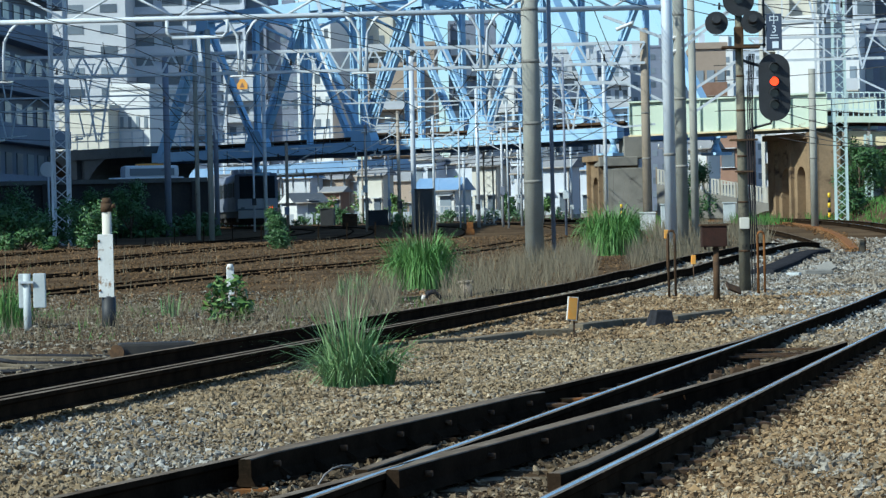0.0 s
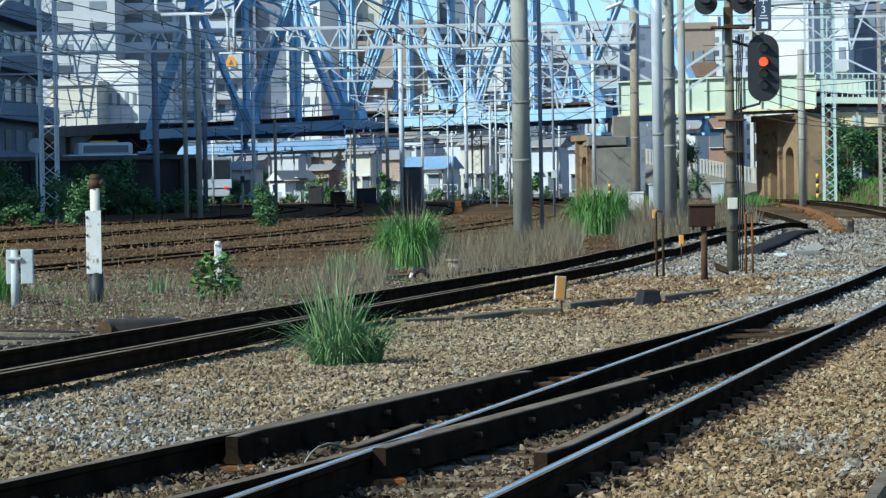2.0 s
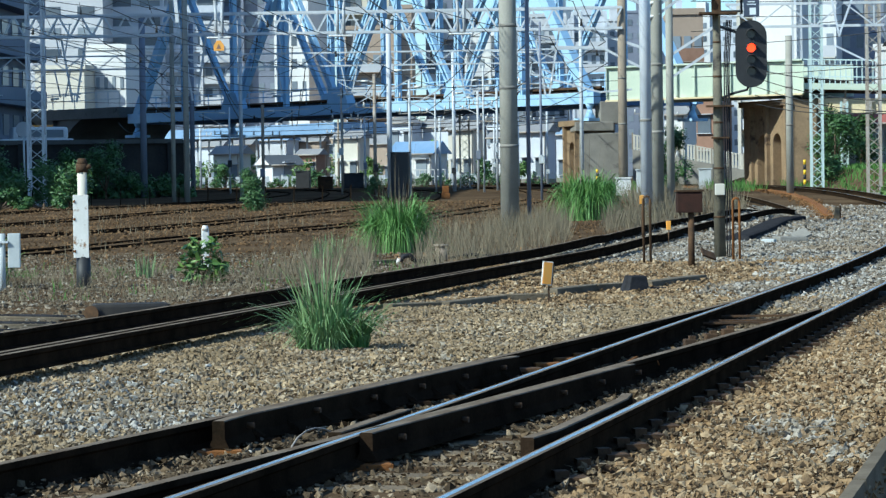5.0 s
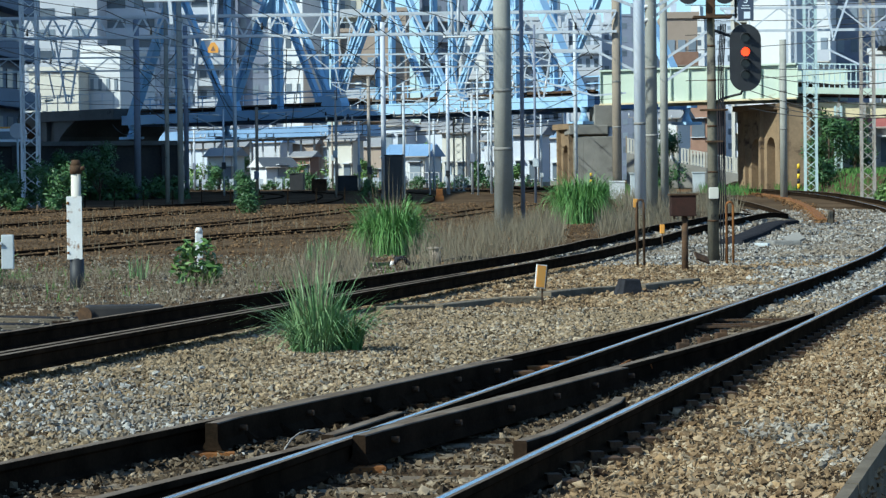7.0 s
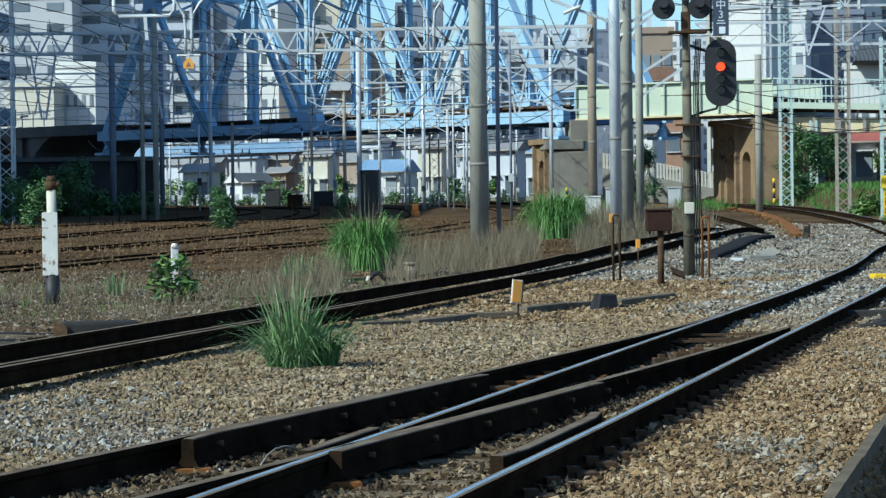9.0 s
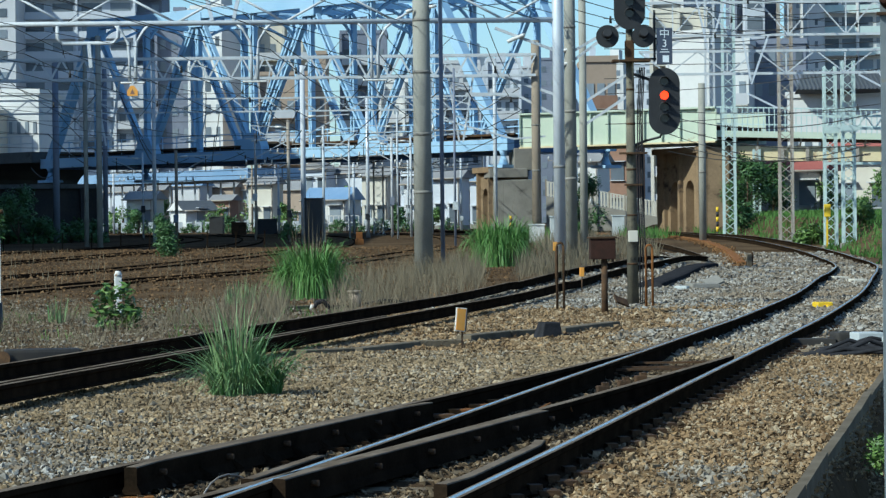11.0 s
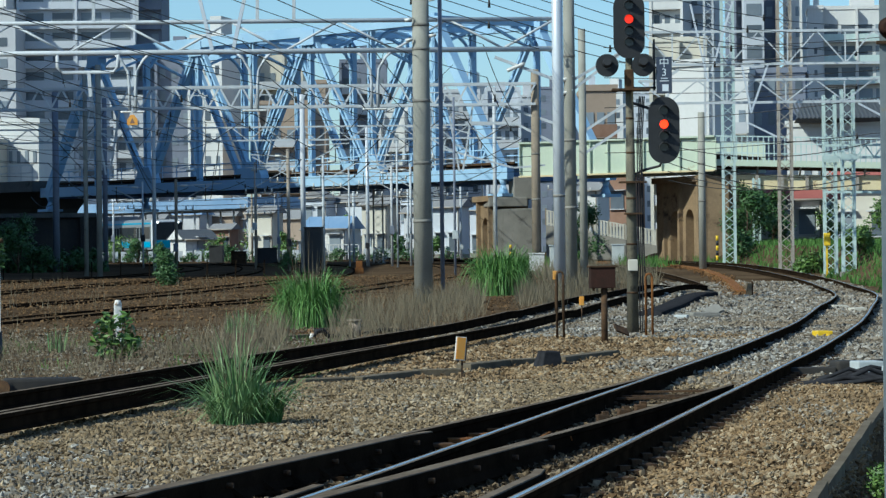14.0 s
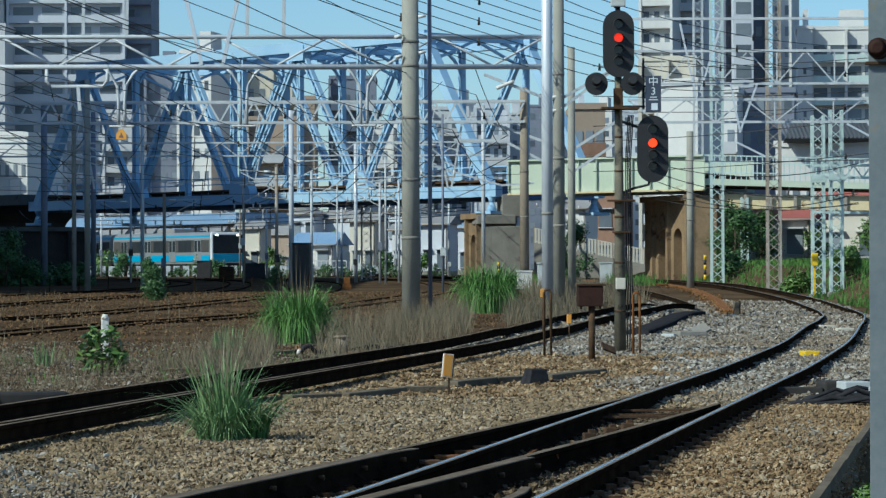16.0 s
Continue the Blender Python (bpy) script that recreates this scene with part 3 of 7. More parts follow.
    for s in (0, 44.8):
        for v in (0, B_WIDE):
            quick("bearing", lambda bm: (rod(bm, on_bridge(s, v, 4.45), on_bridge(s, v, 5.0), 0.35, 0.12, 6), rod(bm, on_bridge(s, v, 4.9), on_bridge(s, v, 5.3), 0.14, 0.3, 6), box(bm, on_bridge(s, v, 4.38), (1.2, 1.2, 0.16), 40)), "blue", br)
    return br


build_bridge()


def arched_wall(name, base, along, length, z0, z1, arches, thick, material, parent):
    """An upright wall from a corner, running along a direction, with arched recesses (start, end, crown) right through its skin."""
    d = V(*along).normalized()
    inward = V(d.y, -d.x, 0)
    if inward.y < 0 and inward.x < 0:
        inward = -inward

    def slab(bm, ring, depth, back=0.0):
        f = bm.faces.new([bm.verts.new(base + d * u + inward * back + V(0, 0, z)) for u, z in ring])
        r = bmesh.ops.extrude_face_region(bm, geom=[f])
        bmesh.ops.translate(bm, verts=[e for e in r["geom"] if isinstance(e, bmesh.types.BMVert)], vec=inward * depth)

    bm = bmesh.new()
    u = 0.0
    for ua, ub, crown in arches:
        slab(bm, [(u, z0), (ua, z0), (ua, z1), (u, z1)], thick)
        r, c = (ub - ua) / 2, (ua + ub) / 2
        arc = [(c - r * math.cos(math.pi * k / 12), crown - r + r * math.sin(math.pi * k / 12)) for k in range(13)]
        slab(bm, arc + [(ub, z1), (ua, z1)], thick)
        u = ub
    slab(bm, [(u, z0), (length, z0), (length, z1), (u, z1)], thick)
    skin = part(name, bm, material, parent)
    bm = bmesh.new()
    slab(bm, [(0, z0), (length, z0), (length, z1), (0, z1)], 1.6, thick + 0.004)
    part("core", bm, material, parent)
    edges = [0.0] + [(p[1] + q[0]) / 2 for p, q in zip(arches, arches[1:])] + [arches[-1][1] + 0.35]
    for e in edges:
        bm = bmesh.new()
        slab(bm, [(e + 0.02, z0), (e + 0.34, z0), (e + 0.28, z1 - 0.3), (e + 0.08, z1 - 0.3)], 0.2, -0.2)
        part("buttress", bm, material, parent)
    bm = bmesh.new()
    slab(bm, [(-0.1, z1 - 0.3), (length + 0.1, z1 - 0.3), (length + 0.1, z1), (-0.1, z1)], 0.25, -0.25)
    part("string_course", bm, material, parent)
    return skin


def build_piers():
    """The stone pier under the truss's end, the arched pier, and the girder spans to the far side."""
    p = thing("bridge_pier", (2.3, 160.5, 0.6), "brown stained stone and concrete bridge pier", "bridge pier")
    ang = math.degrees(math.atan2(BV.y, BV.x))
    arched_wall("arched_face", V(2.02, 159.5, 0), (-0.25, 0.968, 0), 3.2, 0.5, 4.35, [(0.9, 2.0, 3.2)], 0.4, "stone", p)
    quick("front", lambda bm: box(bm, (3.1, 159.9, 1.9), (2.16, 1.2, 3.5), 4, 0.06), "concrete", p)
    quick("front_plinth", lambda bm: box(bm, (3.15, 159.25, 0.8), (2.5, 0.5, 1.0), 4, 0.06), "concrete", p)
    quick("bearing_shelf", lambda bm: box(bm, (2.75, 160.2, 4.0), (2.1, 2.0, 0.5), 8, 0.05), "concrete", p)
    quick("back_wall", lambda bm: box(bm, (3.62, 160.4, 4.75), (1.1, 1.8, 1.2), 8, 0.05), "concrete", p)
    q = thing("bridge_pier", (11.5, 152, 0.6), "brown stone pier with two narrow arched niches", "bridge pier")
    arched_wall("arched_face", V(12.6, 151.0, 0), (-0.327, 0.945, 0), 5.9, 0.5, 5.1, [(1.05, 2.1, 3.4), (2.75, 4.1, 3.35)], 0.5, "stone", q)
    quick("front", lambda bm: box(bm, (13.3, 151.9, 2.8), (1.4, 1.6, 4.6), 0, 0.06), "stone", q)
    w = thing("retaining_wall", (16, 156, 0), "grey stained concrete abutment wall beside the pier", "wall")
    quick("wall_body", lambda bm: box(bm, (14.3, 156.5, 2.5), (3.2, 6.0, 4.8), 0, 0.05), "concrete", w)
    quick("cap", lambda bm: box(bm, (14.3, 156.4, 5.05), (3.5, 6.3, 0.3), 0, 0.04), "concrete", w)
    for x, y, zt in ((2.95, 157.6, 1.75), (12.95, 146.5, 2.05)):
        z = ground_z(x, y)
        t = thing("striped_stake", (x, y, z), "thin stake banded in yellow and black beside the pier", "marker", "striped stakes")
        for k in range(6):
            za = z - 0.05 + (zt - z) * k / 6
            quick("band", lambda bm: rod(bm, (x, y, za), (x, y, za + (zt - z) / 6 - 0.004), 0.07, n=10), "yellow" if k % 2 else "black", t)
    g = thing("girder_span", (8, 155, 5.2), "pale green plate girder span with rust streaks", "bridge")
    a, b = V(3.42, 154.5, -0.10), V(13.3, 150.8, 0.02)
    quick("web_plate", lambda bm: beam(bm, a + V(0, 0, 6.2), b + V(0, 0, 6.2), 0.06, 1.7), "green", g)
    for z, m in ((5.32, "cream"), (7.06, "green")):
        quick("flange", lambda bm: beam(bm, a + V(0, 0, z), b + V(0, 0, z), 0.42, 0.09), m, g)
    for i in range(12):
        c = a.lerp(b, i / 11)
        quick("stiffener", lambda bm: box(bm, (c.x, c.y - 0.10, 6.19), (0.05, 0.16, 1.62), 0), "green", g)
    quick("rear_web", lambda bm: beam(bm, a + V(3.3, 7.2, 6.2), b + V(3.3, 7.2, 6.2), 0.06, 1.7), "green", g)
    quick("deck", lambda bm: beam(bm, a + V(1.7, 3.7, 6.1), b + V(1.7, 3.7, 6.1), 7.6, 0.15), "iron", g)
    # the span further on: deck girder with a railing
    h = thing("girder_span", (18, 152, 4.3), "cream and green deck girder with a steel railing", "bridge")
    a, b = V(13.3, 151, 0), V(24.5, 149, 0)
    quick("fascia", lambda bm: beam(bm, a + V(0, 0, 5.75), b + V(0, 0, 5.35), 0.25, 0.32), "green", h)
    quick("lower_girder", lambda bm: beam(bm, a + V(1.0, 0.55, 4.75), b + V(0, 0.55, 4.55), 0.3, 0.75), "cream", h)
    for i in range(9):
        c = a.lerp(b, (i + 0.7) / 9)
        quick("girder_stiffener", lambda bm: box(bm, (c.x, c.y + 0.34, 4.72 - 0.022 * i), (0.16, 0.1, 0.78)), "rust_steel", h)
    quick("deck", lambda bm: beam(bm, a + V(0, 2.6, 5.62), b + V(0, 2.6, 5.22), 5.0, 0.14), "iron", h)
    for z in (6.25, 6.75, 7.1):
        quick("handrail", lambda bm: beam(bm, a + V(0, -0.1, z), b + V(0, -0.1, z - 0.4), 0.06, 0.06), "mint", h)
    for i in range(43):
        c = a.lerp(b, i / 42)
        dz = -0.4 * i / 42
        quick("railing_post", lambda bm: box(bm, (c.x, c.y - 0.1, 6.45 + dz), (0.055, 0.055, 1.3)), "mint", h)
        if i % 4 == 0:
            quick("bracket", lambda bm: beam(bm, (c.x, c.y, 5.6 + dz), (c.x, c.y + 1.4, 4.6 + dz), 0.08, 0.12), "rust_steel", h)


build_piers()


# ---- masts and gantries of the overhead line ----
def pole(name, x, y, z1, r, mtl, label, bands=(), taper=0.85):
    z0 = ground_z(x, y) - 0.1
    t = thing(name, (x, y, z0), label, "pole", "line poles")
    quick("shaft", lambda bm: rod(bm, (x, y, z0), (x, y, z1), r, r * taper, 20), mtl, t)
    for zb in bands:
        rr = r * (1 - (1 - taper) * (zb - z0) / (z1 - z0))
        quick("band", lambda bm: rod(bm, (x, y, zb - 0.04), (x, y, zb + 0.04), rr + 0.008, rr + 0.008, 20), "concrete", t)
    return t


def lattice(x, y, z1, w, mtl, label, z0=None, rz=0.0, name="lattice_mast"):
    """Square mast of four angles with zigzag lacing on every side."""
    z0 = ground_z(x, y) - 0.1 if z0 is None else z0
    t = thing(name, (x, y, z0), label, "lattice mast", "lattice masts")
    rot = Matrix.Rotation(radians(rz), 3, "Z")
    c = [V(x, y, 0) + rot @ V(a * w / 2, b * w / 2, 0) for a, b in ((-1, -1), (1, -1), (1, 1), (-1, 1))]
    for p in c:
        quick("leg", lambda bm: beam(bm, p + V(0, 0, z0), p + V(0, 0, z1), 0.085, 0.085), mtl, t)
    n = int((z1 - z0) / (w * 0.8))
    for k in range(4):
        a, b = c[k], c[(k + 1) % 4]
        for i in range(n):
            za, zb = z0 + (z1 - z0) * i / n, z0 + (z1 - z0) * (i + 1) / n
            p, q = (a, b) if i % 2 else (b, a)
            quick("lacing_bar", lambda bm: beam(bm, p + V(0, 0, za), q + V(0, 0, zb), 0.042, 0.03), mtl, t)
    quick("footing", lambda bm: box(bm, (x, y, z0 + 0.05), (w * 1.5, w * 1.5, 0.3), rz, 0.03), "concrete", t)
    return t


main_pole = pole("concrete_pole", -0.80, 74.0, 9.3, 0.235, "pole_concrete", "tall tapered grey concrete line pole with steel bands", (2.1, 3.55, 5.1, 6.4, 7.0), 0.86)
pole("steel_pole", 3.0, 85.0, 13.0, 0.165, "silver", "silver-painted round steel gantry pole", (2.9,), 0.95)
pole("concrete_pole", 3.45, 88.0, 12.0, 0.18, "pole_concrete", "grey concrete line pole beside the silver pole", (2.6, 4.6, 7.1), 0.9)
pole("concrete_pole", 4.0, 92.0, 8.2, 0.125, "pole_concrete", "slim grey concrete pole behind the others", (), 0.9)
pole("concrete_pole", 3.58, 130.0, 9.3, 0.21, "pole_tan", "brownish concrete pole with a white base", (3.6, 5.6), 0.85)
pole("concrete_pole", 10.6, 127.0, 7.2, 0.16, "pole_concrete", "grey concrete pole before the arched pier", (3.4, 5.0), 0.9)


def gantry_pipes():
    """Two-pipe gantry beam with drop arms, carried by the silver pole."""
    t = thing("pipe_gantry", (3.0, 85, 7.5), "white steel pipe gantry with forked drop arms over the yard", "gantry")
    x0, x1, y = -22.0, 3.0, 85.0
    quick("upper_pipe", lambda bm: rod(bm, (x0, y, 8.05), (x1, y, 7.98), 0.062), "galv", t)
    quick("lower_pipe", lambda bm: rod(bm, (x0, y, 7.18), (x1, y, 7.12), 0.075), "galv", t)
    n = 16
    for i in range(n):
        a, b = x0 + (x1 - x0) * i / n, x0 + (x1 - x0) * (i + 1) / n
        za, zb = (7.15, 8.0) if i % 2 else (8.0, 7.15)
        quick("web_bar", lambda bm: rod(bm, (a, y, za), (b, y, zb), 0.035, n=8), "galv", t)
    for xf in (-16.2, -9.2, -5.7, -2.25):
        bm = bmesh.new()
        for k in (-1, 1):
            tube(bm, [(xf + k * 0.55, y, 7.15), (xf + k * 0.32, y, 6.95), (xf + k * 0.13, y, 6.6), (xf + k * 0.09, y, 6.2), (xf + k * 0.09, y, 5.5)], 0.045)
        part("drop_arm", bm, "galv", t)
        quick("insulator", lambda bm: tube(bm, [(xf - 0.35 + 0.05 * i, y, 5.45) for i in range(15)], 0.03), "porcelain", t)
    for xf in (-10.3, -9.05, -5.6, -4.55):
        quick("post", lambda bm: beam(bm, (xf, y, 8.0), (xf + 0.02, y, 9.4), 0.09), "galv", t)
    for k in ((-6.9, -7.6), (-6.3, -5.6)):
        quick("strut", lambda bm: beam(bm, (k[0], y, 7.2), (k[1], y, 10.2), 0.14, 0.10), "silver", t)
    quick("signal_frame", lambda bm: tube(bm, [(-11.35, y, 7.1), (-11.35, y, 6.75), (-11.2, y, 6.6), (-9.75, y, 6.6), (-9.6, y, 6.75), (-9.6, y, 7.1)], 0.055), "galv", t)
    quick("frame_stem", lambda bm: beam(bm, (-10.45, y, 6.6), (-10.4, y, 5.9), 0.10), "galv", t)
    bm = bmesh.new()
    f = bm.faces.new([bm.verts.new((-9.2 + p, y - 0.16, 5.2 + q)) for p, q in ((-0.15, -0.13), (0.15, -0.13), (0.15, 0.02), (0.05, 0.16), (-0.05, 0.16), (-0.15, 0.02))])
    g = bmesh.ops.extrude_face_region(bm, geom=[f])
    bmesh.ops.translate(bm, verts=[e for e in g["geom"] if isinstance(e, bmesh.types.BMVert)], vec=(0, 0.05, 0))
    part("marker_board", bm, "amber", t, "small orange marker board with a dark wedge")
    bm = bmesh.new()
    f = bm.faces.new([bm.verts.new((-9.2 + p, y - 0.166, 5.2 + q)) for p, q in ((-0.07, -0.08), (0.07, -0.08), (0.0, 0.07))])
    part("marker_wedge", bm, "wall_brick", t)
    quick("marker_stem", lambda bm: beam(bm, (-9.2, y - 0.1, 5.2), (-9.2, y - 0.1, 5.55), 0.05), "galv", t)


gantry_pipes()


def gantry_truss():
    """Flat lattice gantry further back."""
    t = thing("lattice_gantry", (3.6, 130, 8), "white zigzag lattice gantry spanning the yard", "gantry")
    x0, x1, y = -30.0, 3.6, 130.0
    for yy in (y - 0.3, y + 0.3):
        for z in (7.78, 8.68):
            quick("chord", lambda bm: beam(bm, (x0, yy, z), (x1, yy, z), 0.11, 0.11), "galv", t)
    n = 68
    step_x = (x1 - x0) / n
    for i in range(n):
        a, b = x0 + step_x * i, x0 + step_x * (i + 1)
        za, zb = (7.78, 8.68) if i % 2 else (8.68, 7.78)
        quick("web_bar", lambda bm: beam(bm, (a, y - 0.3, za), (b, y - 0.3, zb), 0.08, 0.08), "galv", t)
    for xa in (-20.5, -15.2, 0.3):
        bm = bmesh.new()
        for k in (-0.55, 0.55):
            beam(bm, (xa + k, y, 7.75), (xa + k * 0.15, y, 4.9), 0.08)
        for i in range(4):
            k = 0.55 - 0.4 * i / 4
            beam(bm, (xa - k, y, 7.5 - i * 0.7), (xa + k, y, 7.2 - i * 0.7), 0.05)
        part("drop_frame", bm, "galv", t)
    quick("bracket", lambda bm: (beam(bm, (2.0, y, 7.78), (4.5, y, 6.9), 0.12), beam(bm, (0.5, y, 7.0), (2.8, y, 6.95), 0.12), beam(bm, (2.7, y, 6.95), (4.5, y, 6.0), 0.11)), "galv", t)
    quick("bracket_arm", lambda bm: (beam(bm, (-0.6, y, 5.9), (2.6, y, 5.0), 0.08), beam(bm, (2.6, y, 5.0), (4.0, y, 5.1), 0.08)), "galv", t)


gantry_truss()
for x, y, z1, w in ((12.96, 140.0, 16.2, 0.53), (14.07, 126.0, 14.9, 0.53), (14.94, 118.0, 7.4, 0.44), (15.4, 116.0, 7.5, 0.44), (15.27, 150.0, 4.9, 0.30)):
    lattice(x, y, z1, w, "rust_steel" if z1 == 14.9 else "mint", "pale mint lattice mast on a grass bank" if z1 != 14.9 else "rusting lattice mast rising above the yard")
lattice(15.1, 175.0, 20.0, 0.5, "galv", "tall grey lattice mast behind the girder")
lattice(-20.5, 120.0, 15.0, 0.62, "galv", "white lattice mast among bushes")


# ---- ballast ----
def stones(name, spots, low, high, material, label, sink=0.25):
    """Loose angular stones, each a crooked block, all in one mesh."""
    rs = np.random.RandomState(len(spots) + 7)
    corners = np.array([[1, 0, 0], [0, 1, 0], [-1, 0, 0], [0, -1, 0], [0, 0, 1], [0, 0, -1]], float) * 1.25
    tris = np.array([[0, 1, 4], [1, 2, 4], [2, 3, 4], [3, 0, 4], [1, 0, 5], [2, 1, 5], [3, 2, 5], [0, 3, 5]])
    n = len(spots)
    shape = corners[None] + rs.uniform(-0.58, 0.58, (n, 6, 3))
    size = (low + (high - low) * 1.25 * rs.uniform(0, 1, (n, 1, 1)) ** 2.6) * rs.uniform(0.4, 1.35, (n, 1, 3)) / 2
    q = rs.normal(size=(n, 4))
    q /= np.linalg.norm(q, axis=1)[:, None]
    w, x, y, z = q.T
    rot = np.stack([np.stack([1 - 2 * (y * y + z * z), 2 * (x * y - w * z), 2 * (x * z + w * y)], -1),
                    np.stack([2 * (x * y + w * z), 1 - 2 * (x * x + z * z), 2 * (y * z - w * x)], -1),
                    np.stack([2 * (x * z - w * y), 2 * (y * z + w * x), 1 - 2 * (x * x + y * y)], -1)], 1)
    v = np.einsum("nij,nkj->nki", rot, shape * size)
    v[:, :, 2] *= 0.82
    v += np.asarray(spots)[:, None, :]
    v[:, :, 2] += (size.mean(2) * (1 - 2 * sink))
    f = (tris[None] + 6 * np.arange(n)[:, None, None]).reshape(-1, 3)
    me = bpy.data.meshes.new(name)
    me.vertices.add(6 * n), me.loops.add(24 * n), me.polygons.add(8 * n)
    me.vertices.foreach_set("co", v.reshape(-1))
    me.loops.foreach_set("vertex_index", f.reshape(-1).astype(np.int32))
    me.polygons.foreach_set("loop_start", (3 * np.arange(8 * n)).astype(np.int32))
    me.update(calc_edges=True)
    me.shade_flat()
    me.materials.append(M[material])
    tagged(new(name, me), label, "gravel", kind="stuff")


def centre_x(path, y):
    for a, b in zip(path, path[1:]):
        if a.y <= y <= b.y:
            return a.x + (b.x - a.x) * (y - a.y) / (b.y - a.y)
    return path[-1].x


def scatter(n, y0, y1, keep=None, left=-0.205, right=0.17, seed=1):
    rs = np.random.RandomState(seed)
    out = []
    while len(out) < n:
        y = math.sqrt(rs.uniform(y0 * y0, y1 * y1))
        x = rs.uniform(left * y, right * y)
        if keep is None or keep(x, y):
            hump = 0.03 * noise.noise((x * 0.8, y * 0.35, 3.0)) + 0.022 * noise.noise((x * 3, y * 2, 1.0)) + 0.02 * noise.noise((x * 0.9, y * 0.9, 0)) + 0.012
            out.append((x, y, ground_z(x, y) + hump))
    return out


SIDE_X = [centre_x(SIDE, 10 + 0.5 * i) for i in range(240)]


def side_x(y):
    return SIDE_X[min(239, max(0, int((y - 10) * 2)))]


def clean_bed(x, y):
    return x > side_x(y) - 1.0


def dirty_bed(x, y):
    return x <= side_x(y) - 1.0


RIGHT_X = [centre_x(RIGHT_RAIL, 10 + 0.5 * i) for i in range(200)]


def beyond_rail(x, y):
    return x > RIGHT_X[min(199, max(0, int((y - 10) * 2)))] + 0.3


def in_turnout(x, y):
    return y < 31 and centre_x(STOCK, y) - 0.02 < x


stones("ballast_turnout", scatter(20000, 11.5, 31, lambda x, y: in_turnout(x, y) and not beyond_rail(x, y), left=-0.2, seed=19), 0.012, 0.038, "ballast_oily", "oil-darkened stones between the turnout rails")
stones("ballast_near", scatter(124000, 11.5, 38, lambda x, y: clean_bed(x, y) and not beyond_rail(x, y) and not in_turnout(x, y) and (y < 31 or noise.noise((x * 0.6, y * 0.3, 11.0)) > (y - 35.5) / 6), seed=2), 0.012, 0.038, "ballast", "pale tan and grey crushed stone ballast")
stones("ballast_verge", scatter(62000, 13, 37, beyond_rail, seed=9), 0.010, 0.036, "ballast_brown", "tan-brown crushed stone beside the polished rail")
stones("ballast_tan", scatter(24000, 33, 52, lambda x, y: clean_bed(x, y) and x < side_x(y) + 4.9 + 1.6 * noise.noise((x * 0.7, y * 0.25, 6.0)), seed=23), 0.02, 0.052, "ballast_brown", "brown fines and small stones beside the side track")
stones("ballast_middle", scatter(54000, 32, 66, lambda x, y: clean_bed(x, y) and not (y < 50 and x < side_x(y) + 4.3 + 1.6 * noise.noise((x * 0.7, y * 0.25, 6.0))), seed=3), 0.026, 0.066, "ballast_grey", "grey and tan ballast between the tracks")
stones("ballast_far", scatter(15000, 66, 112, lambda x, y: clean_bed(x, y) and x < bank_edge(y) - 0.5, seed=4), 0.05, 0.10, "ballast_grey", "grey ballast round the far curve")
stones("ballast_side", scatter(24000, 22, 58, dirty_bed, seed=5), 0.012, 0.045, "ballast_dirty", "dirty brown stones beside the side track")
stones("ballast_yard", scatter(30000, 50, 120, dirty_bed, seed=6), 0.025, 0.065, "rust_ballast", "rust-brown stones of the disused yard")



def chippings(n, cx, cy, rx, ry, seed):
    rs = random.Random(seed)
    out = []
    for _ in range(n):
        x, y = rs.gauss(cx, rx), rs.gauss(cy, ry)
        out.append((x, y, ground_z(x, y) + 0.035 + 0.03 * noise.noise((x * 0.8, y * 0.35, 3.0))))
    return out


stones("pale_chippings", chippings(420, 1.42, 16.7, 0.16, 0.45, 3) + chippings(160, 1.6, 15.3, 0.1, 0.3, 5) + chippings(520, 3.2, 25.5, 0.3, 2.2, 6), 0.014, 0.04, "ballast_pale", "pale grey chippings spilt on the brown stone")
stones("grey_chippings", chippings(1300, -3.2, 19.8, 0.5, 1.3, 8) + chippings(1000, -2.4, 18.0, 0.4, 0.8, 9), 0.014, 0.04, "ballast_grey", "grey chippings among the tan ballast")


# ---- plants ----
def blades(n, at, height, spread, width, lean=0.6, seed=0, up=0.0, rng=(0.6, 1.0), arch=(0.2, 1.15)):
    """A bmesh of curved tapering grass blades."""
    rs = random.Random(seed)
    bm = bmesh.new()
    for _ in range(n):
        a = rs.uniform(0, 2 * math.pi)
        r = spread * math.sqrt(rs.random()) * 0.45
        h = height * rs.uniform(*rng)
        out = lean * rs.uniform(0.15, 1.0) * h
        w = width * rs.uniform(0.6, 1.2)
        base = Vector(at) + V(math.cos(a) * r, math.sin(a) * r, up)
        b2 = a + rs.uniform(-0.7, 0.7)
        d = V(math.cos(b2), math.sin(b2), 0)
        side = V(-d.y, d.x, 0)
        side = (side + d * rs.uniform(-0.8, 0.8)).normalized() * (w / 2)
        droop = rs.uniform(*arch)
        prev = None
        for k in range(5):
            t = k / 4
            p = base + d * (out * t ** 1.7) + V(0, 0, h * (t - droop * 0.45 * t ** 3))
            ww = 1 - t ** 1.6 * 0.92
            cur = (bm.verts.new(p - side * ww), bm.verts.new(p + side * ww))
            if prev:
                bm.faces.new((prev[0], prev[1], cur[1], cur[0])).smooth = True
            prev = cur
    return bm


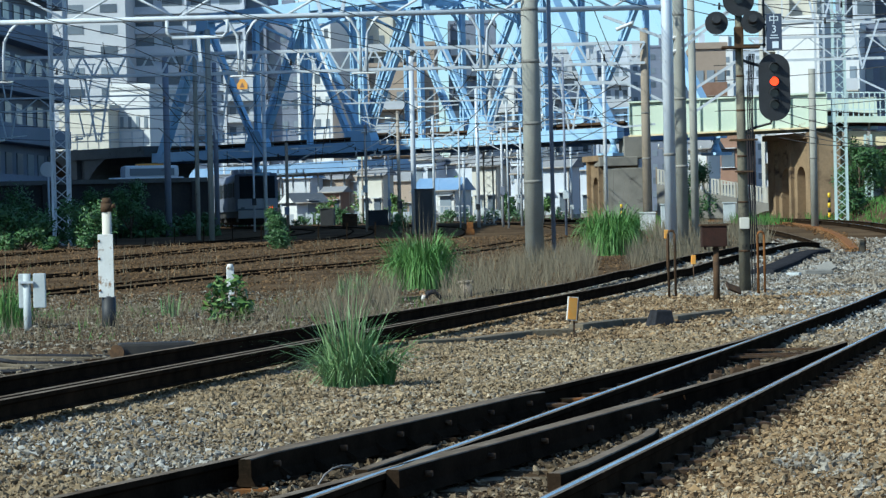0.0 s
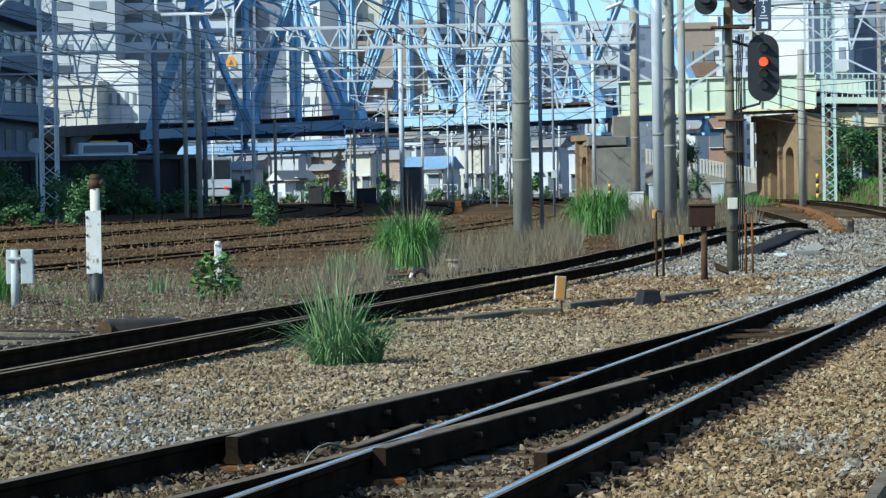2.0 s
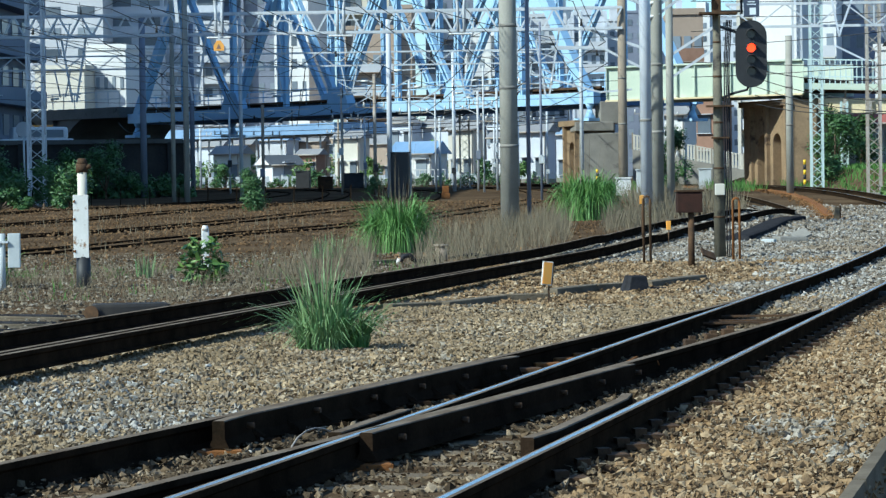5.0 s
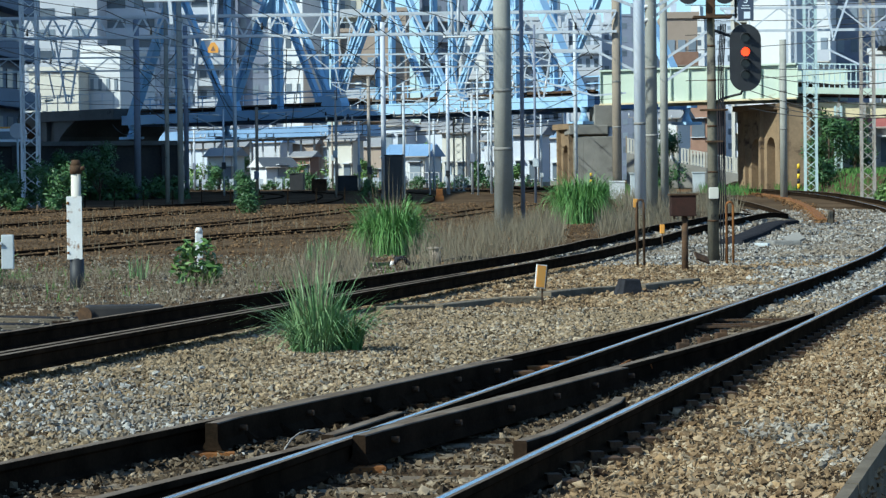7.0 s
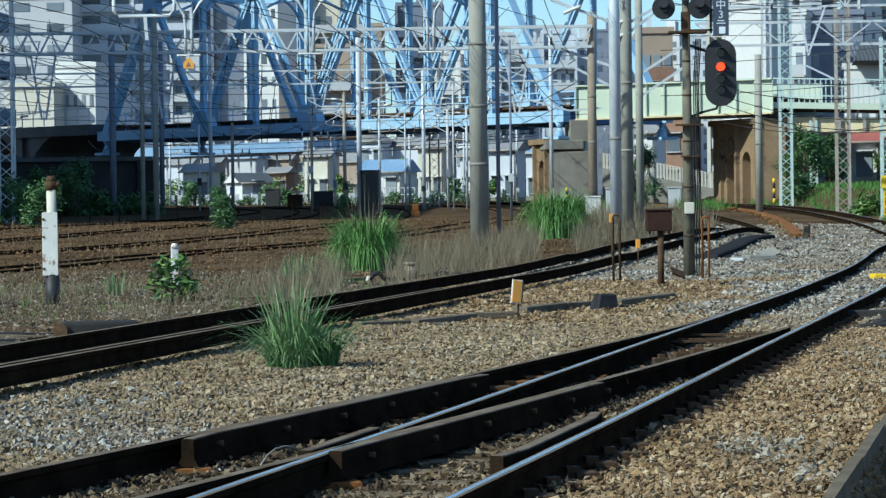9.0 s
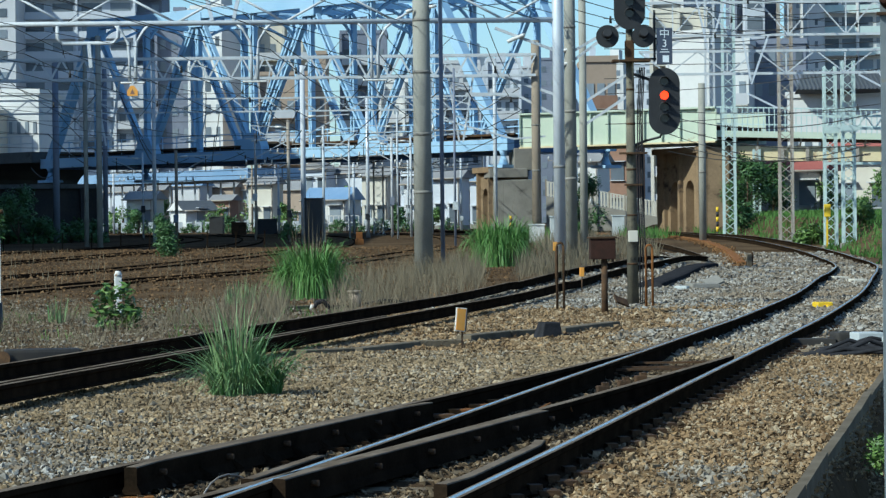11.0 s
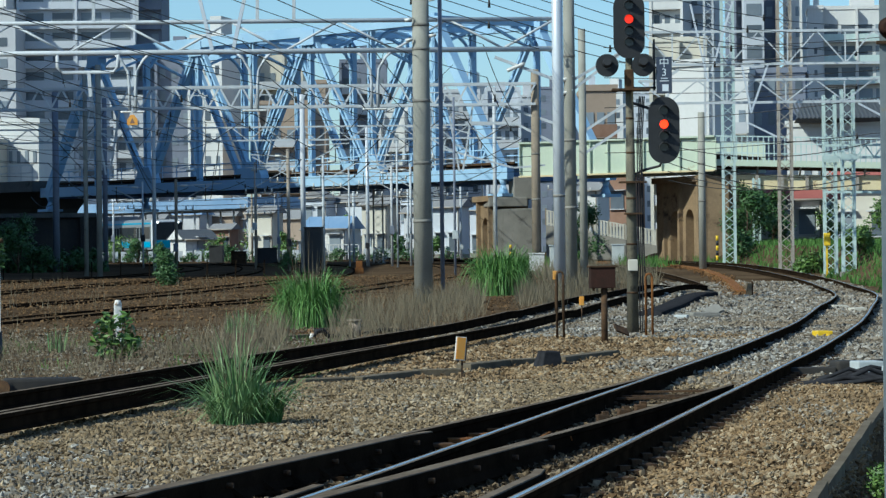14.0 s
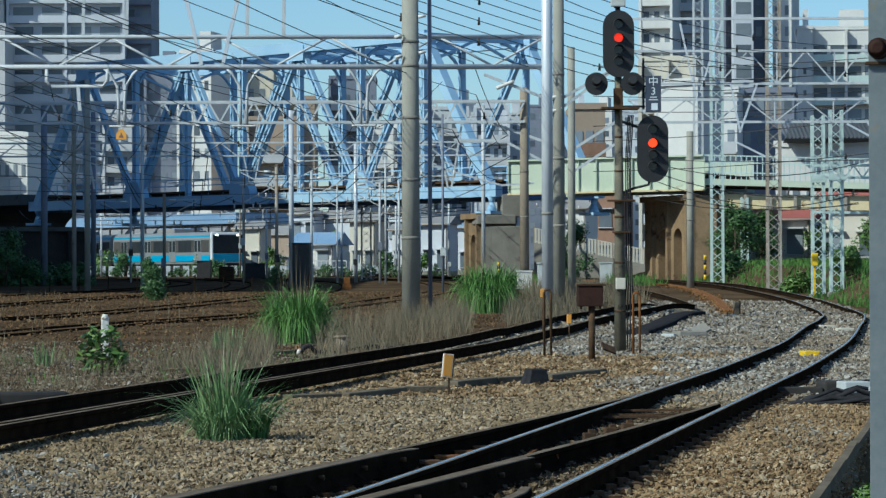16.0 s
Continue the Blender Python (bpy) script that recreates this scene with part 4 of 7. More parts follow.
def tuft(name, x, y, height, spread, n, mtl, label, lean=0.6, width=0.016, seed=1, straw=0, rng=(0.55, 1.0), dome=1.0, side=None):
    """A clump: upright heart, arching middle, drooping skirt, dry stalks. dome: how far the blades bend over."""
    z = ground_z(x, y) - 0.02
    t = thing(name, (x, y, z), label, "grass", "grass tufts")
    part("foliage", blades(n // 3, (x, y, z), height, spread, width, lean * (0.5 if dome == 1 else 0.75), seed, rng=rng, arch=(0.15 if dome == 1 else 0.8, 0.9 * dome)), mtl, t)
    if n > 150:
        part("outer_foliage", blades(n // 3, (x, y, z), height * 0.92, spread * 1.1, width, lean * 1.15, seed + 90, rng=rng, arch=(0.5 * dome, 1.7 * dome)), mtl, t)
        part("skirt_foliage", blades(n // 3, (x, y, z), height * 0.66, spread * 1.25, width * 0.9, lean * 1.35, seed + 190, rng=(0.3, 1.0), arch=(0.9, 2.0)), mtl, t)
    if side:
        dx, dy, m2 = side
        part("side_foliage", blades(n // 3, (x + dx, y + dy, z), height * 0.8, spread * 0.8, width * 0.85, lean, seed + 290, rng=(0.4, 1.0), arch=(0.6, 1.7)), m2, t, "darker drooping side blades")
    if straw:
        part("seed_head", blades(straw, (x, y, z), height * 1.12, spread * 0.7, width * 0.5, lean * 0.4, seed + 50, rng=(0.6, 1.1), arch=(0.0, 0.5)), "straw", t, "dry pale flower stalks")


tuft("grass_tuft", -1.90, 25.5, 1.0, 0.36, 720, "grass", "big pale green tuft of tall arching grass on ballast", 0.85, 0.019, 3, 60, rng=(0.35, 1.0), side=(0.24, 0.12, "grass_dark"))
tuft("grass_tuft", -2.80, 56.8, 2.05, 1.0, 1900, "grass_dark", "round bright green grass tuft beside the side track", 0.5, 0.026, 4, 25, rng=(0.45, 1.0), dome=1.75)
tuft("grass_tuft", 1.25, 82.0, 2.55, 1.35, 1900, "grass_dark", "dense dark green grass mound before the bridge pier", 0.45, 0.036, 5, 12, rng=(0.45, 1.0), dome=1.75)
tuft("grass_tuft", -4.2, 84.0, 0.95, 1.3, 260, "straw", "dry pale grass clump behind the bright mound", 0.4, 0.02, 6, 90)
tuft("grass_tuft", -3.95, 54.5, 0.62, 0.6, 300, "grass", "small thin grey-green weed tuft", 0.3, 0.016, 7, 20)
tuft("grass_tuft", -6.2, 46.0, 0.55, 0.35, 130, "grass", "thin grey-green weed by the white post", 0.35, 0.015, 8, 30)
tuft("grass_tuft", -8.2, 42.5, 1.15, 0.9, 420, "grass_dark", "tall dark reeds beside the grey cabinet", 0.6, 0.02, 9, 30)
tuft("grass_tuft", -7.9, 40.2, 0.35, 0.5, 160, "grass", "low grass at the foot of the cabinet", 0.5, 0.014, 10, 20)
for i, (x, y, h) in enumerate(((-2.2, 22.4, 0.16), (-2.17, 22.3, 0.14), (-0.6, 31.5, 0.1), (2.1, 66.0, 0.9), (2.5, 70.0, 0.8), (1.9, 73.0, 0.9))):
    tuft("grass_tuft", x, y, h, 0.1 if h < 0.3 else 0.7, 12 if h < 0.3 else 160, "straw", "dry tan weed stalks in the ballast", 0.3, 0.012, 20 + i)


def weeds(name, spots, low, high, width, mtl, label, lean=0.25, seed=5):
    rs = random.Random(seed)
    bm = bmesh.new()
    for x, y, z in spots:
        h, a = rs.uniform(low, high), rs.uniform(0, 6.283)
        w = width * rs.uniform(0.6, 1.3) / 2
        side = V(math.cos(a), math.sin(a) * 0.5, 0) * w
        tip = V(rs.uniform(-lean, lean) * h, rs.uniform(-lean, lean) * h, h)
        p = V(x, y, z)
        m = p + tip * 0.55 + V(0, 0, h * 0.05)
        a1, a2, b1, b2, c = [bm.verts.new(v) for v in (p - side, p + side, m - side * 0.7, m + side * 0.7, p + tip)]
        bm.faces.new((a1, a2, b2, b1)), bm.faces.new((b1, b2, c))
    me = bpy.data.meshes.new(name)
    bm.to_mesh(me)
    bm.free()
    me.materials.append(M[mtl])
    tagged(new(name, me), label, "weeds", kind="stuff")


def straw_zone(x, y):
    d = side_x(y) - x
    a = x / y + 0.005 * noise.noise((x * 3, y * 2, 7.0))
    if (abs(a + 0.0493) < 0.007 and y < 57) or (abs(a - 0.0152) < 0.006 and y < 82) or (abs(a + 0.1145) < 0.010 and y < 49) or (abs(a + 0.1551) < 0.006 and y < 44):
        return False
    return 1.25 < d < 5.2 + 2.5 * noise.noise((x * 0.3, y * 0.1, 9.0)) and noise.noise((x * 1.1, y * 0.35, 2.0)) > -0.22 - 0.3 * (3.5 - d) / 3


weeds("dry_weeds", scatter(5200, 43, 78, straw_zone, seed=11), 0.12, 0.70, 0.009, "straw", "standing dry grey-brown weeds along the side track", 0.45)
weeds("dry_weeds_left", scatter(2600, 36, 50, lambda x, y: side_x(y) - x > 1.6 and noise.noise((x * 0.9, y * 0.4, 8.0)) > 0.0, seed=41), 0.06, 0.34, 0.007, "straw", "low dry weeds round the white post", 0.6)
weeds("green_weeds_left", scatter(420, 37, 52, lambda x, y: side_x(y) - x > 1.5 and noise.noise((x * 1.3, y * 0.6, 18.0)) > 0.28, seed=42), 0.05, 0.2, 0.012, "weed", "small green weeds in the dirt beside the side track", 0.7)
weeds("dry_weeds_far", scatter(3200, 74, 120, lambda x, y: 0.9 < side_x(y) - x < 5.0 and not (abs(x / y - 0.0152) < 0.006 and y < 82) and noise.noise((x * 0.6, y * 0.2, 2.0)) > -0.1, seed=12), 0.2, 0.85, 0.018, "straw", "dry weeds before the bridge pier", 0.45)
weeds("yard_weeds", scatter(700, 56, 110, lambda x, y: side_x(y) - x > 4 and noise.noise((x * 0.5, y * 0.2, 4.0)) > 0.1, seed=13), 0.10, 0.35, 0.014, "straw", "sparse dry weeds in the yard")
weeds("verge_weeds", scatter(15000, 88, 150, lambda x, y: x > bank_edge(y) - 0.2 + 0.6 * noise.noise((x, y * 0.3, 5.0)), right=0.2, seed=14), 0.08, 0.36, 0.05, "weed", "bright green weeds on the bank beside the curve", 0.5)
weeds("verge_grass", scatter(2600, 19, 29, lambda x, y: x > 2.62 + 0.183 * (y - 18.5), right=0.24, seed=15), 0.05, 0.22, 0.008, "weed", "grass in the dip beside the ballast board", 0.5)
weeds("pier_weeds", scatter(1500, 138, 152, lambda x, y: 2 < x < bank_edge(y) and abs(x - centre_x(MAIN, y)) > 1.5 and abs(x - side_x(y)) > 1.5, seed=16), 0.15, 0.6, 0.06, "weed", "green weeds at the feet of the piers", 0.5)


def leaves(n, blobs, size, seed):
    """Small folded leaves gathered in uneven clumps; blobs are (centre, radius)."""
    rs = random.Random(seed)
    bm = bmesh.new()
    for _ in range(n):
        c, r = blobs[rs.randrange(len(blobs))]
        d = V(rs.gauss(0, 1), rs.gauss(0, 1), rs.gauss(0, 1)).normalized()
        p = Vector(c) + d * r * (rs.random() ** 0.45) * rs.uniform(0.75, 1.12)
        ax = V(rs.gauss(0, 1), rs.gauss(0, 1), rs.gauss(0, 0.6)).normalized()
        bx = ax.cross(d + V(0.01, 0.02, 0.3)).normalized()
        s = size * rs.uniform(0.6, 1.3)
        n1, n2, n3, n4 = [bm.verts.new(v) for v in (p - ax * s, p + bx * s * 0.42, p + ax * s, p - bx * s * 0.42)]
        bm.faces.new((n1, n2, n3)), bm.faces.new((n1, n3, n4))
    return bm


def shrub(name, x, y, w, h, n, size, mtl, label, seed=0, trunk=0.3, category="shrub", z=None):
    rs = random.Random(seed * 7 + 1)
    z = ground_z(x, y) - 0.03 if z is None else z
    t = thing(name, (x, y, z), label, category, "shrubs and trees")
    blobs = []
    for i in range(9):
        a = rs.uniform(0, 6.283)
        k = rs.uniform(0.1, 0.95)
        rr = w * 0.34 * (1.15 - 0.6 * k)
        blobs.append((V(x + math.cos(a) * w * 0.33 * (1 - 0.5 * k), y + math.sin(a) * w * 0.33, z + h * (trunk * 0.5 + (1 - trunk * 0.5) * k * 0.9)), min(rr, h * 0.3)))
    part("crown", leaves(n, blobs, size, seed), mtl, t)
    bm = bmesh.new()
    tr = max(0.012, w * 0.025)
    rod(bm, (x, y, z), (x, y, z + h * 0.6), tr, tr * 0.5, 7)
    for c, r in blobs[:6]:
        rod(bm, (x, y, z + h * 0.15), c, tr * 0.5, tr * 0.2, 5)
    part("trunk", bm, "bark", t)


shrub("shrub", -4.95, 43.0, 0.84, 0.66, 560, 0.066, "leaf", "leafy green shrub growing round a white marker", 3)
shrub("shrub", 2.84, 19.2, 0.5, 0.60, 1400, 0.02, "leaf", "small leafy weed shrub in the dip beside the boards", 9)
shrub("shrub", 3.5, 21.8, 0.45, 0.5, 700, 0.02, "leaf", "small leafy weed shrub in the dip beside the boards", 10)
zc = ground_z(-9.6, 99.0)
conifer = thing("shrub", (-9.6, 99.0, zc), "small dark conifer-like bush in the yard", "shrub", "shrubs and trees")
part("crown", leaves(5200, [(V(-9.6 + 0.12 * math.sin(i * 2.2) - 0.02 * i, 99 + 0.1 * math.cos(i * 1.7), zc + 0.2 + 0.13 * i), 0.46 - 0.035 * i + 0.06 * math.sin(i * 2.6)) for i in range(9)], 0.05, 4), "leaf_dark", conifer)
quick("trunk", lambda bm: rod(bm, (-9.6, 99, zc - 0.05), (-9.75, 99, zc + 1.2), 0.04, 0.015, 7), "bark", conifer)
# the dark leaf colour carries the shade over these bushes
for i in range(13):
    x, y = -28.0 + 0.85 * i, 124 - 9 * abs(math.sin(i * 1.9)) - 0.5 * i
    h = 2.0 + 0.7 * math.sin(i * 2.7) - 0.06 * i
    shrub("bush", x, y, 2.2 + 0.8 * math.sin(i * 1.3) ** 2, h, 2400, 0.085, "leaf_dark", "rough green bush at the yard's edge", 30 + i, z=ground_z(x, y) - 0.15)
for i, (x, y, w, h) in enumerate(((-20.8, 141, 2.2, 3.2), (-22.4, 142, 2.4, 2.6), (-26.5, 138, 4.0, 3.0))):
    shrub("bush", x, y, w, h, 2200, 0.09, "leaf_dark", "dense green bush in the shade of the viaduct", 60 + i, z=ground_z(x, y) - 0.15)
for i, (x, y, w, h, m) in enumerate(((14.5, 147, 2.4, 3.6, "leaf_dark"), (16.1, 150, 2.3, 3.7, "leaf_dark"), (13.7, 142, 1.6, 1.7, "leaf_dark"), (20.0, 158, 1.8, 2.4, "leaf"), (17.4, 128, 1.4, 0.9, "leaf"), (19.6, 134, 2.4, 2.2, "leaf"), (7.6, 175, 2.4, 4.3, "leaf_dark"), (6.2, 147, 1.6, 0.9, "leaf_dark"), (14.6, 122, 1.8, 0.9, "leaf"), (16.3, 120, 1.8, 1.1, "leaf"))):
    shrub("tree" if h > 2.5 else "bush", x, y, w, h, 3600 if h > 2.5 else 1500, 0.095, m, "dark leafy tree behind the bank" if h > 2.5 else "low green bush on the bank", 50 + i, category="tree" if h > 2.5 else "shrub", z=ground_z(x, y) - 0.1)
for i, (x, y, w, h) in enumerate(((-26.5, 266, 2.6, 3.2), (-22.4, 268, 3.6, 2.4), (-24.0, 262, 2.0, 1.6), (-17.5, 262, 3.0, 3.6), (-28, 250, 4.0, 2.4), (-9.0, 255, 2.0, 4.6), (-33, 245, 4.5, 2.0))):
    shrub("tree", x, y, w, h, 700, 0.16, "leaf", "small green garden tree by far houses", 70 + i, category="tree", z=ground_z(x, y) - 0.2)


for i, (x, y, w, h) in enumerate(((-25.6, 240, 2.2, 2.2), (-19.4, 242, 2.6, 2.4), (-18.2, 238, 1.8, 1.8), (-13.4, 236, 2.0, 2.6), (-30.5, 244, 2.6, 2.6), (-10.8, 232, 1.4, 1.6), (-4.4, 226, 1.6, 2.4), (-1.6, 218, 1.6, 2.0))):
    shrub("tree", x, y, w, h, 900, 0.14, "leaf" if i % 2 else "leaf_dark", "small rough garden tree beside the far tracks", 170 + i, category="tree", z=ground_z(x, y) - 0.2)


# ---- colour-light signal ----
def letters(text, size, x, y, z, material, parent, name="lettering"):
    cu = bpy.data.curves.new(name, "FONT")
    cu.body, cu.size, cu.extrude, cu.align_x, cu.align_y = text, size, 0.002, "CENTER", "CENTER"
    tmp = bpy.data.objects.new(name, cu)
    me = bpy.data.meshes.new_from_object(tmp)
    bpy.data.objects.remove(tmp)
    me.transform(pose(x, y, z, 90, 0, 0))
    me.materials.append(M[material])
    ob = new(name, me)
    ob.parent = parent
    ob.matrix_parent_inverse = Matrix.Translation(-Vector(parent.location))
    return ob


def signal_head(parent, x, y, z, lens, lit=1):
    bm = bmesh.new()
    w, h = 0.545, 1.17
    r = w / 2
    ring = [(r * math.cos(a), h / 2 - r + r * math.sin(a)) for a in (math.pi * k / 14 for k in range(15))]
    ring += [(-p, -q) for p, q in ring]
    f = bm.faces.new([bm.verts.new((x + p, y, z + q)) for p, q in ring])
    g = bmesh.ops.extrude_face_region(bm, geom=[f])
    bmesh.ops.translate(bm, verts=[e for e in g["geom"] if isinstance(e, bmesh.types.BMVert)], vec=(0, 0.03, 0))
    plate = part("backboard", bm, "black", parent, "matt black oval signal backboard")
    quick("lamp_case", lambda b: box(b, (x, y + 0.14, z), (0.26, 0.22, 0.9), 0, 0.03), "black", parent)
    for i, dz in enumerate((0.35, 0.105, -0.095, -0.295)):
        on = i == lit
        bm = bmesh.new()
        rod(bm, (x, y - 0.012, z + dz), (x, y + 0.01, z + dz), 0.077, 0.077, 20)
        part("lens", bm, lens if on else "dark_lens", parent, "glowing red lens" if on else "dark unlit lens")
        bm = bmesh.new()
        for k in range(14):
            a0, a1 = (math.radians(-20 + 220 * j / 14) for j in (k, k + 1))
            p = [(math.cos(a) * 0.088, math.sin(a) * 0.088) for a in (a0, a1)]
            l0 = 0.20 * (0.35 + 0.65 * max(0, math.sin((a0 + a1) / 2)))
            vs = [(x + p[0][0], y, z + dz + p[0][1]), (x + p[1][0], y, z + dz + p[1][1]), (x + p[1][0], y - l0, z + dz + p[1][1] - 0.012), (x + p[0][0], y - l0, z + dz + p[0][1] - 0.012)]
            bm.faces.new([bm.verts.new(v) for v in vs])
        bmesh.ops.remove_doubles(bm, verts=bm.verts, dist=0.001)
        bmesh.ops.solidify(bm, geom=bm.faces[:], thickness=0.006)
        part("hood", bm, "black", parent)
    return plate


def build_signal():
    x, y = 3.10, 51.9
    z0 = ground_z(x, y) - 0.1
    s = thing("railway_signal", (x, y, z0), "two-headed black colour-light signal showing red on a grimy mast", "railway signal")
    quick("mast", lambda bm: rod(bm, (x, y, z0), (x - 0.02, y, 4.75), 0.105, 0.062, 18), "mast", s)
    quick("upper_bracket", lambda bm: rod(bm, (x - 0.02, y + 0.02, 4.6), (x - 0.02, y + 0.06, 6.0), 0.05, 0.045, 12), "black", s)
    signal_head(s, x - 0.02, y - 0.16, 5.24, "red_lens_far")
    signal_head(s, x + 0.57, y - 0.16, 3.40, "red_lens")
    for dx in (-0.41, 0.22):
        quick("calling_on_disc", lambda bm: rod(bm, (x + dx, y - 0.13, 4.54), (x + dx, y - 0.17, 4.54), 0.20, 0.20, 28), "black", s)
        quick("lens", lambda bm: rod(bm, (x + dx, y - 0.20, 4.54), (x + dx, y - 0.16, 4.54), 0.07, 0.07, 18), "dark_lens", s)
        quick("hood", lambda bm: rod(bm, (x + dx, y - 0.34, 4.60), (x + dx, y - 0.16, 4.57), 0.07, 0.09, 14), "black", s)
        quick("lamp_case", lambda bm: box(bm, (x + dx, y, 4.54), (0.2, 0.24, 0.24), 0, 0.03), "black", s)
    quick("platform", lambda bm: (box(bm, (x + 0.0, y - 0.1, 4.11), (0.66, 0.5, 0.035)), box(bm, (x - 0.02, y, 4.3), (0.16, 0.16, 0.35), 0, 0.02)), "iron", s)
    for z in (2.50, 1.95):
        quick("step_bracket", lambda bm: box(bm, (x + 0.02, y - 0.08, z), (0.48 if z > 2.2 else 0.3, 0.3, 0.03)), "iron", s)
    quick("head_arm", lambda bm: tube(bm, [(x, y, 2.62), (x + 0.25, y + 0.05, 2.72), (x + 0.5, y, 2.78), (x + 0.57, y, 2.95)], 0.022), "black", s)
    quick("head_arm", lambda bm: beam(bm, (x, y, 3.9), (x + 0.57, y, 3.7), 0.05), "black", s)
    for i in range(4):
        dx = 0.105 + 0.028 * i
        quick("cable", lambda bm: tube(bm, [(x + dx + 0.05, y - 0.02, 4.0), (x + dx, y - 0.03, 3.2), (x + dx + 0.02 * math.sin(i), y - 0.02, 2.1), (x + dx + 0.02, y, 1.2), (x + dx + 0.03 * (i - 1.5), y - 0.03, 0.5), (x + dx, y - 0.02, z0)], 0.011, 6), "rubber", s)
    quick("junction_box", lambda bm: box(bm, (x + 0.0, y - 0.14, 1.05), (0.17, 0.12, 0.20), 0, 0.015), "wall_cream", s, "small cream junction box")
    quick("number_box", lambda bm: box(bm, (x - 0.02, y - 0.02, 6.05), (0.26, 0.08, 0.3), 0, 0.02), "grey_box", s)
    quick("mast_arm", lambda bm: (beam(bm, (x + 0.42, y, 4.1), (x + 0.42, y, 5.0), 0.035), beam(bm, (x, y, 4.15), (x + 0.45, y, 4.15), 0.035)), "black", s)
    for z in (0.55, 1.4, 2.2, 3.0, 3.6):
        rr = 0.108 - 0.043 * (z + 0.2) / 5
        quick("strap", lambda bm: rod(bm, (x - 0.004 * z, y, z), (x - 0.004 * z, y, z + 0.035), rr, rr, 18), "iron", s)
    b = thing("signal_name_board", (x + 0.58, y - 0.2, 4.06), "dark slate board with white route characters", "sign")
    quick("panel", lambda bm: box(bm, (x + 0.58, y - 0.2, 4.36), (0.27, 0.025, 0.63), 0, 0.006), "sign_blue", b)
    for text, z in (("\u4e2d", 4.565), ("3", 4.40)):
        letters(text, 0.185, x + 0.58, y - 0.217, z, "letter", b, "character")
    for z, w in ((4.30, 0.12), (4.255, 0.16)):
        quick("stroke", lambda bm: box(bm, (x + 0.58, y - 0.215, z), (w, 0.006, 0.016)), "letter", b)
    quick("worn_mark", lambda bm: box(bm, (x + 0.60, y - 0.215, 4.135), (0.11, 0.006, 0.12)), "letter", b)
    quick("mount", lambda bm: beam(bm, (x + 0.42, y - 0.05, 4.5), (x + 0.58, y - 0.18, 4.5), 0.03), "black", b)


build_signal()


# ---- small things by the line ----
def rubble_line():
    rs = random.Random(31)
    path = spline([(9.0, 93), (10.2, 110), (10.5, 126), (9.8, 146), (8.3, 160)], 10)
    out = []
    for _ in range(4200):
        k = rs.randrange(len(path) - 1)
        p = path[k].lerp(path[k + 1], rs.random())
        x, y = p.x + rs.gauss(0, 0.22), p.y + rs.uniform(-1, 1)
        out.append((x, y, ground_z(x, y) + 0.05 * math.exp(-((x - p.x) / 0.6) ** 2)))
    stones("rusty_rubble", out, 0.035, 0.085, "rubble", "orange rust-stained rubble inside the curve")


rubble_line()


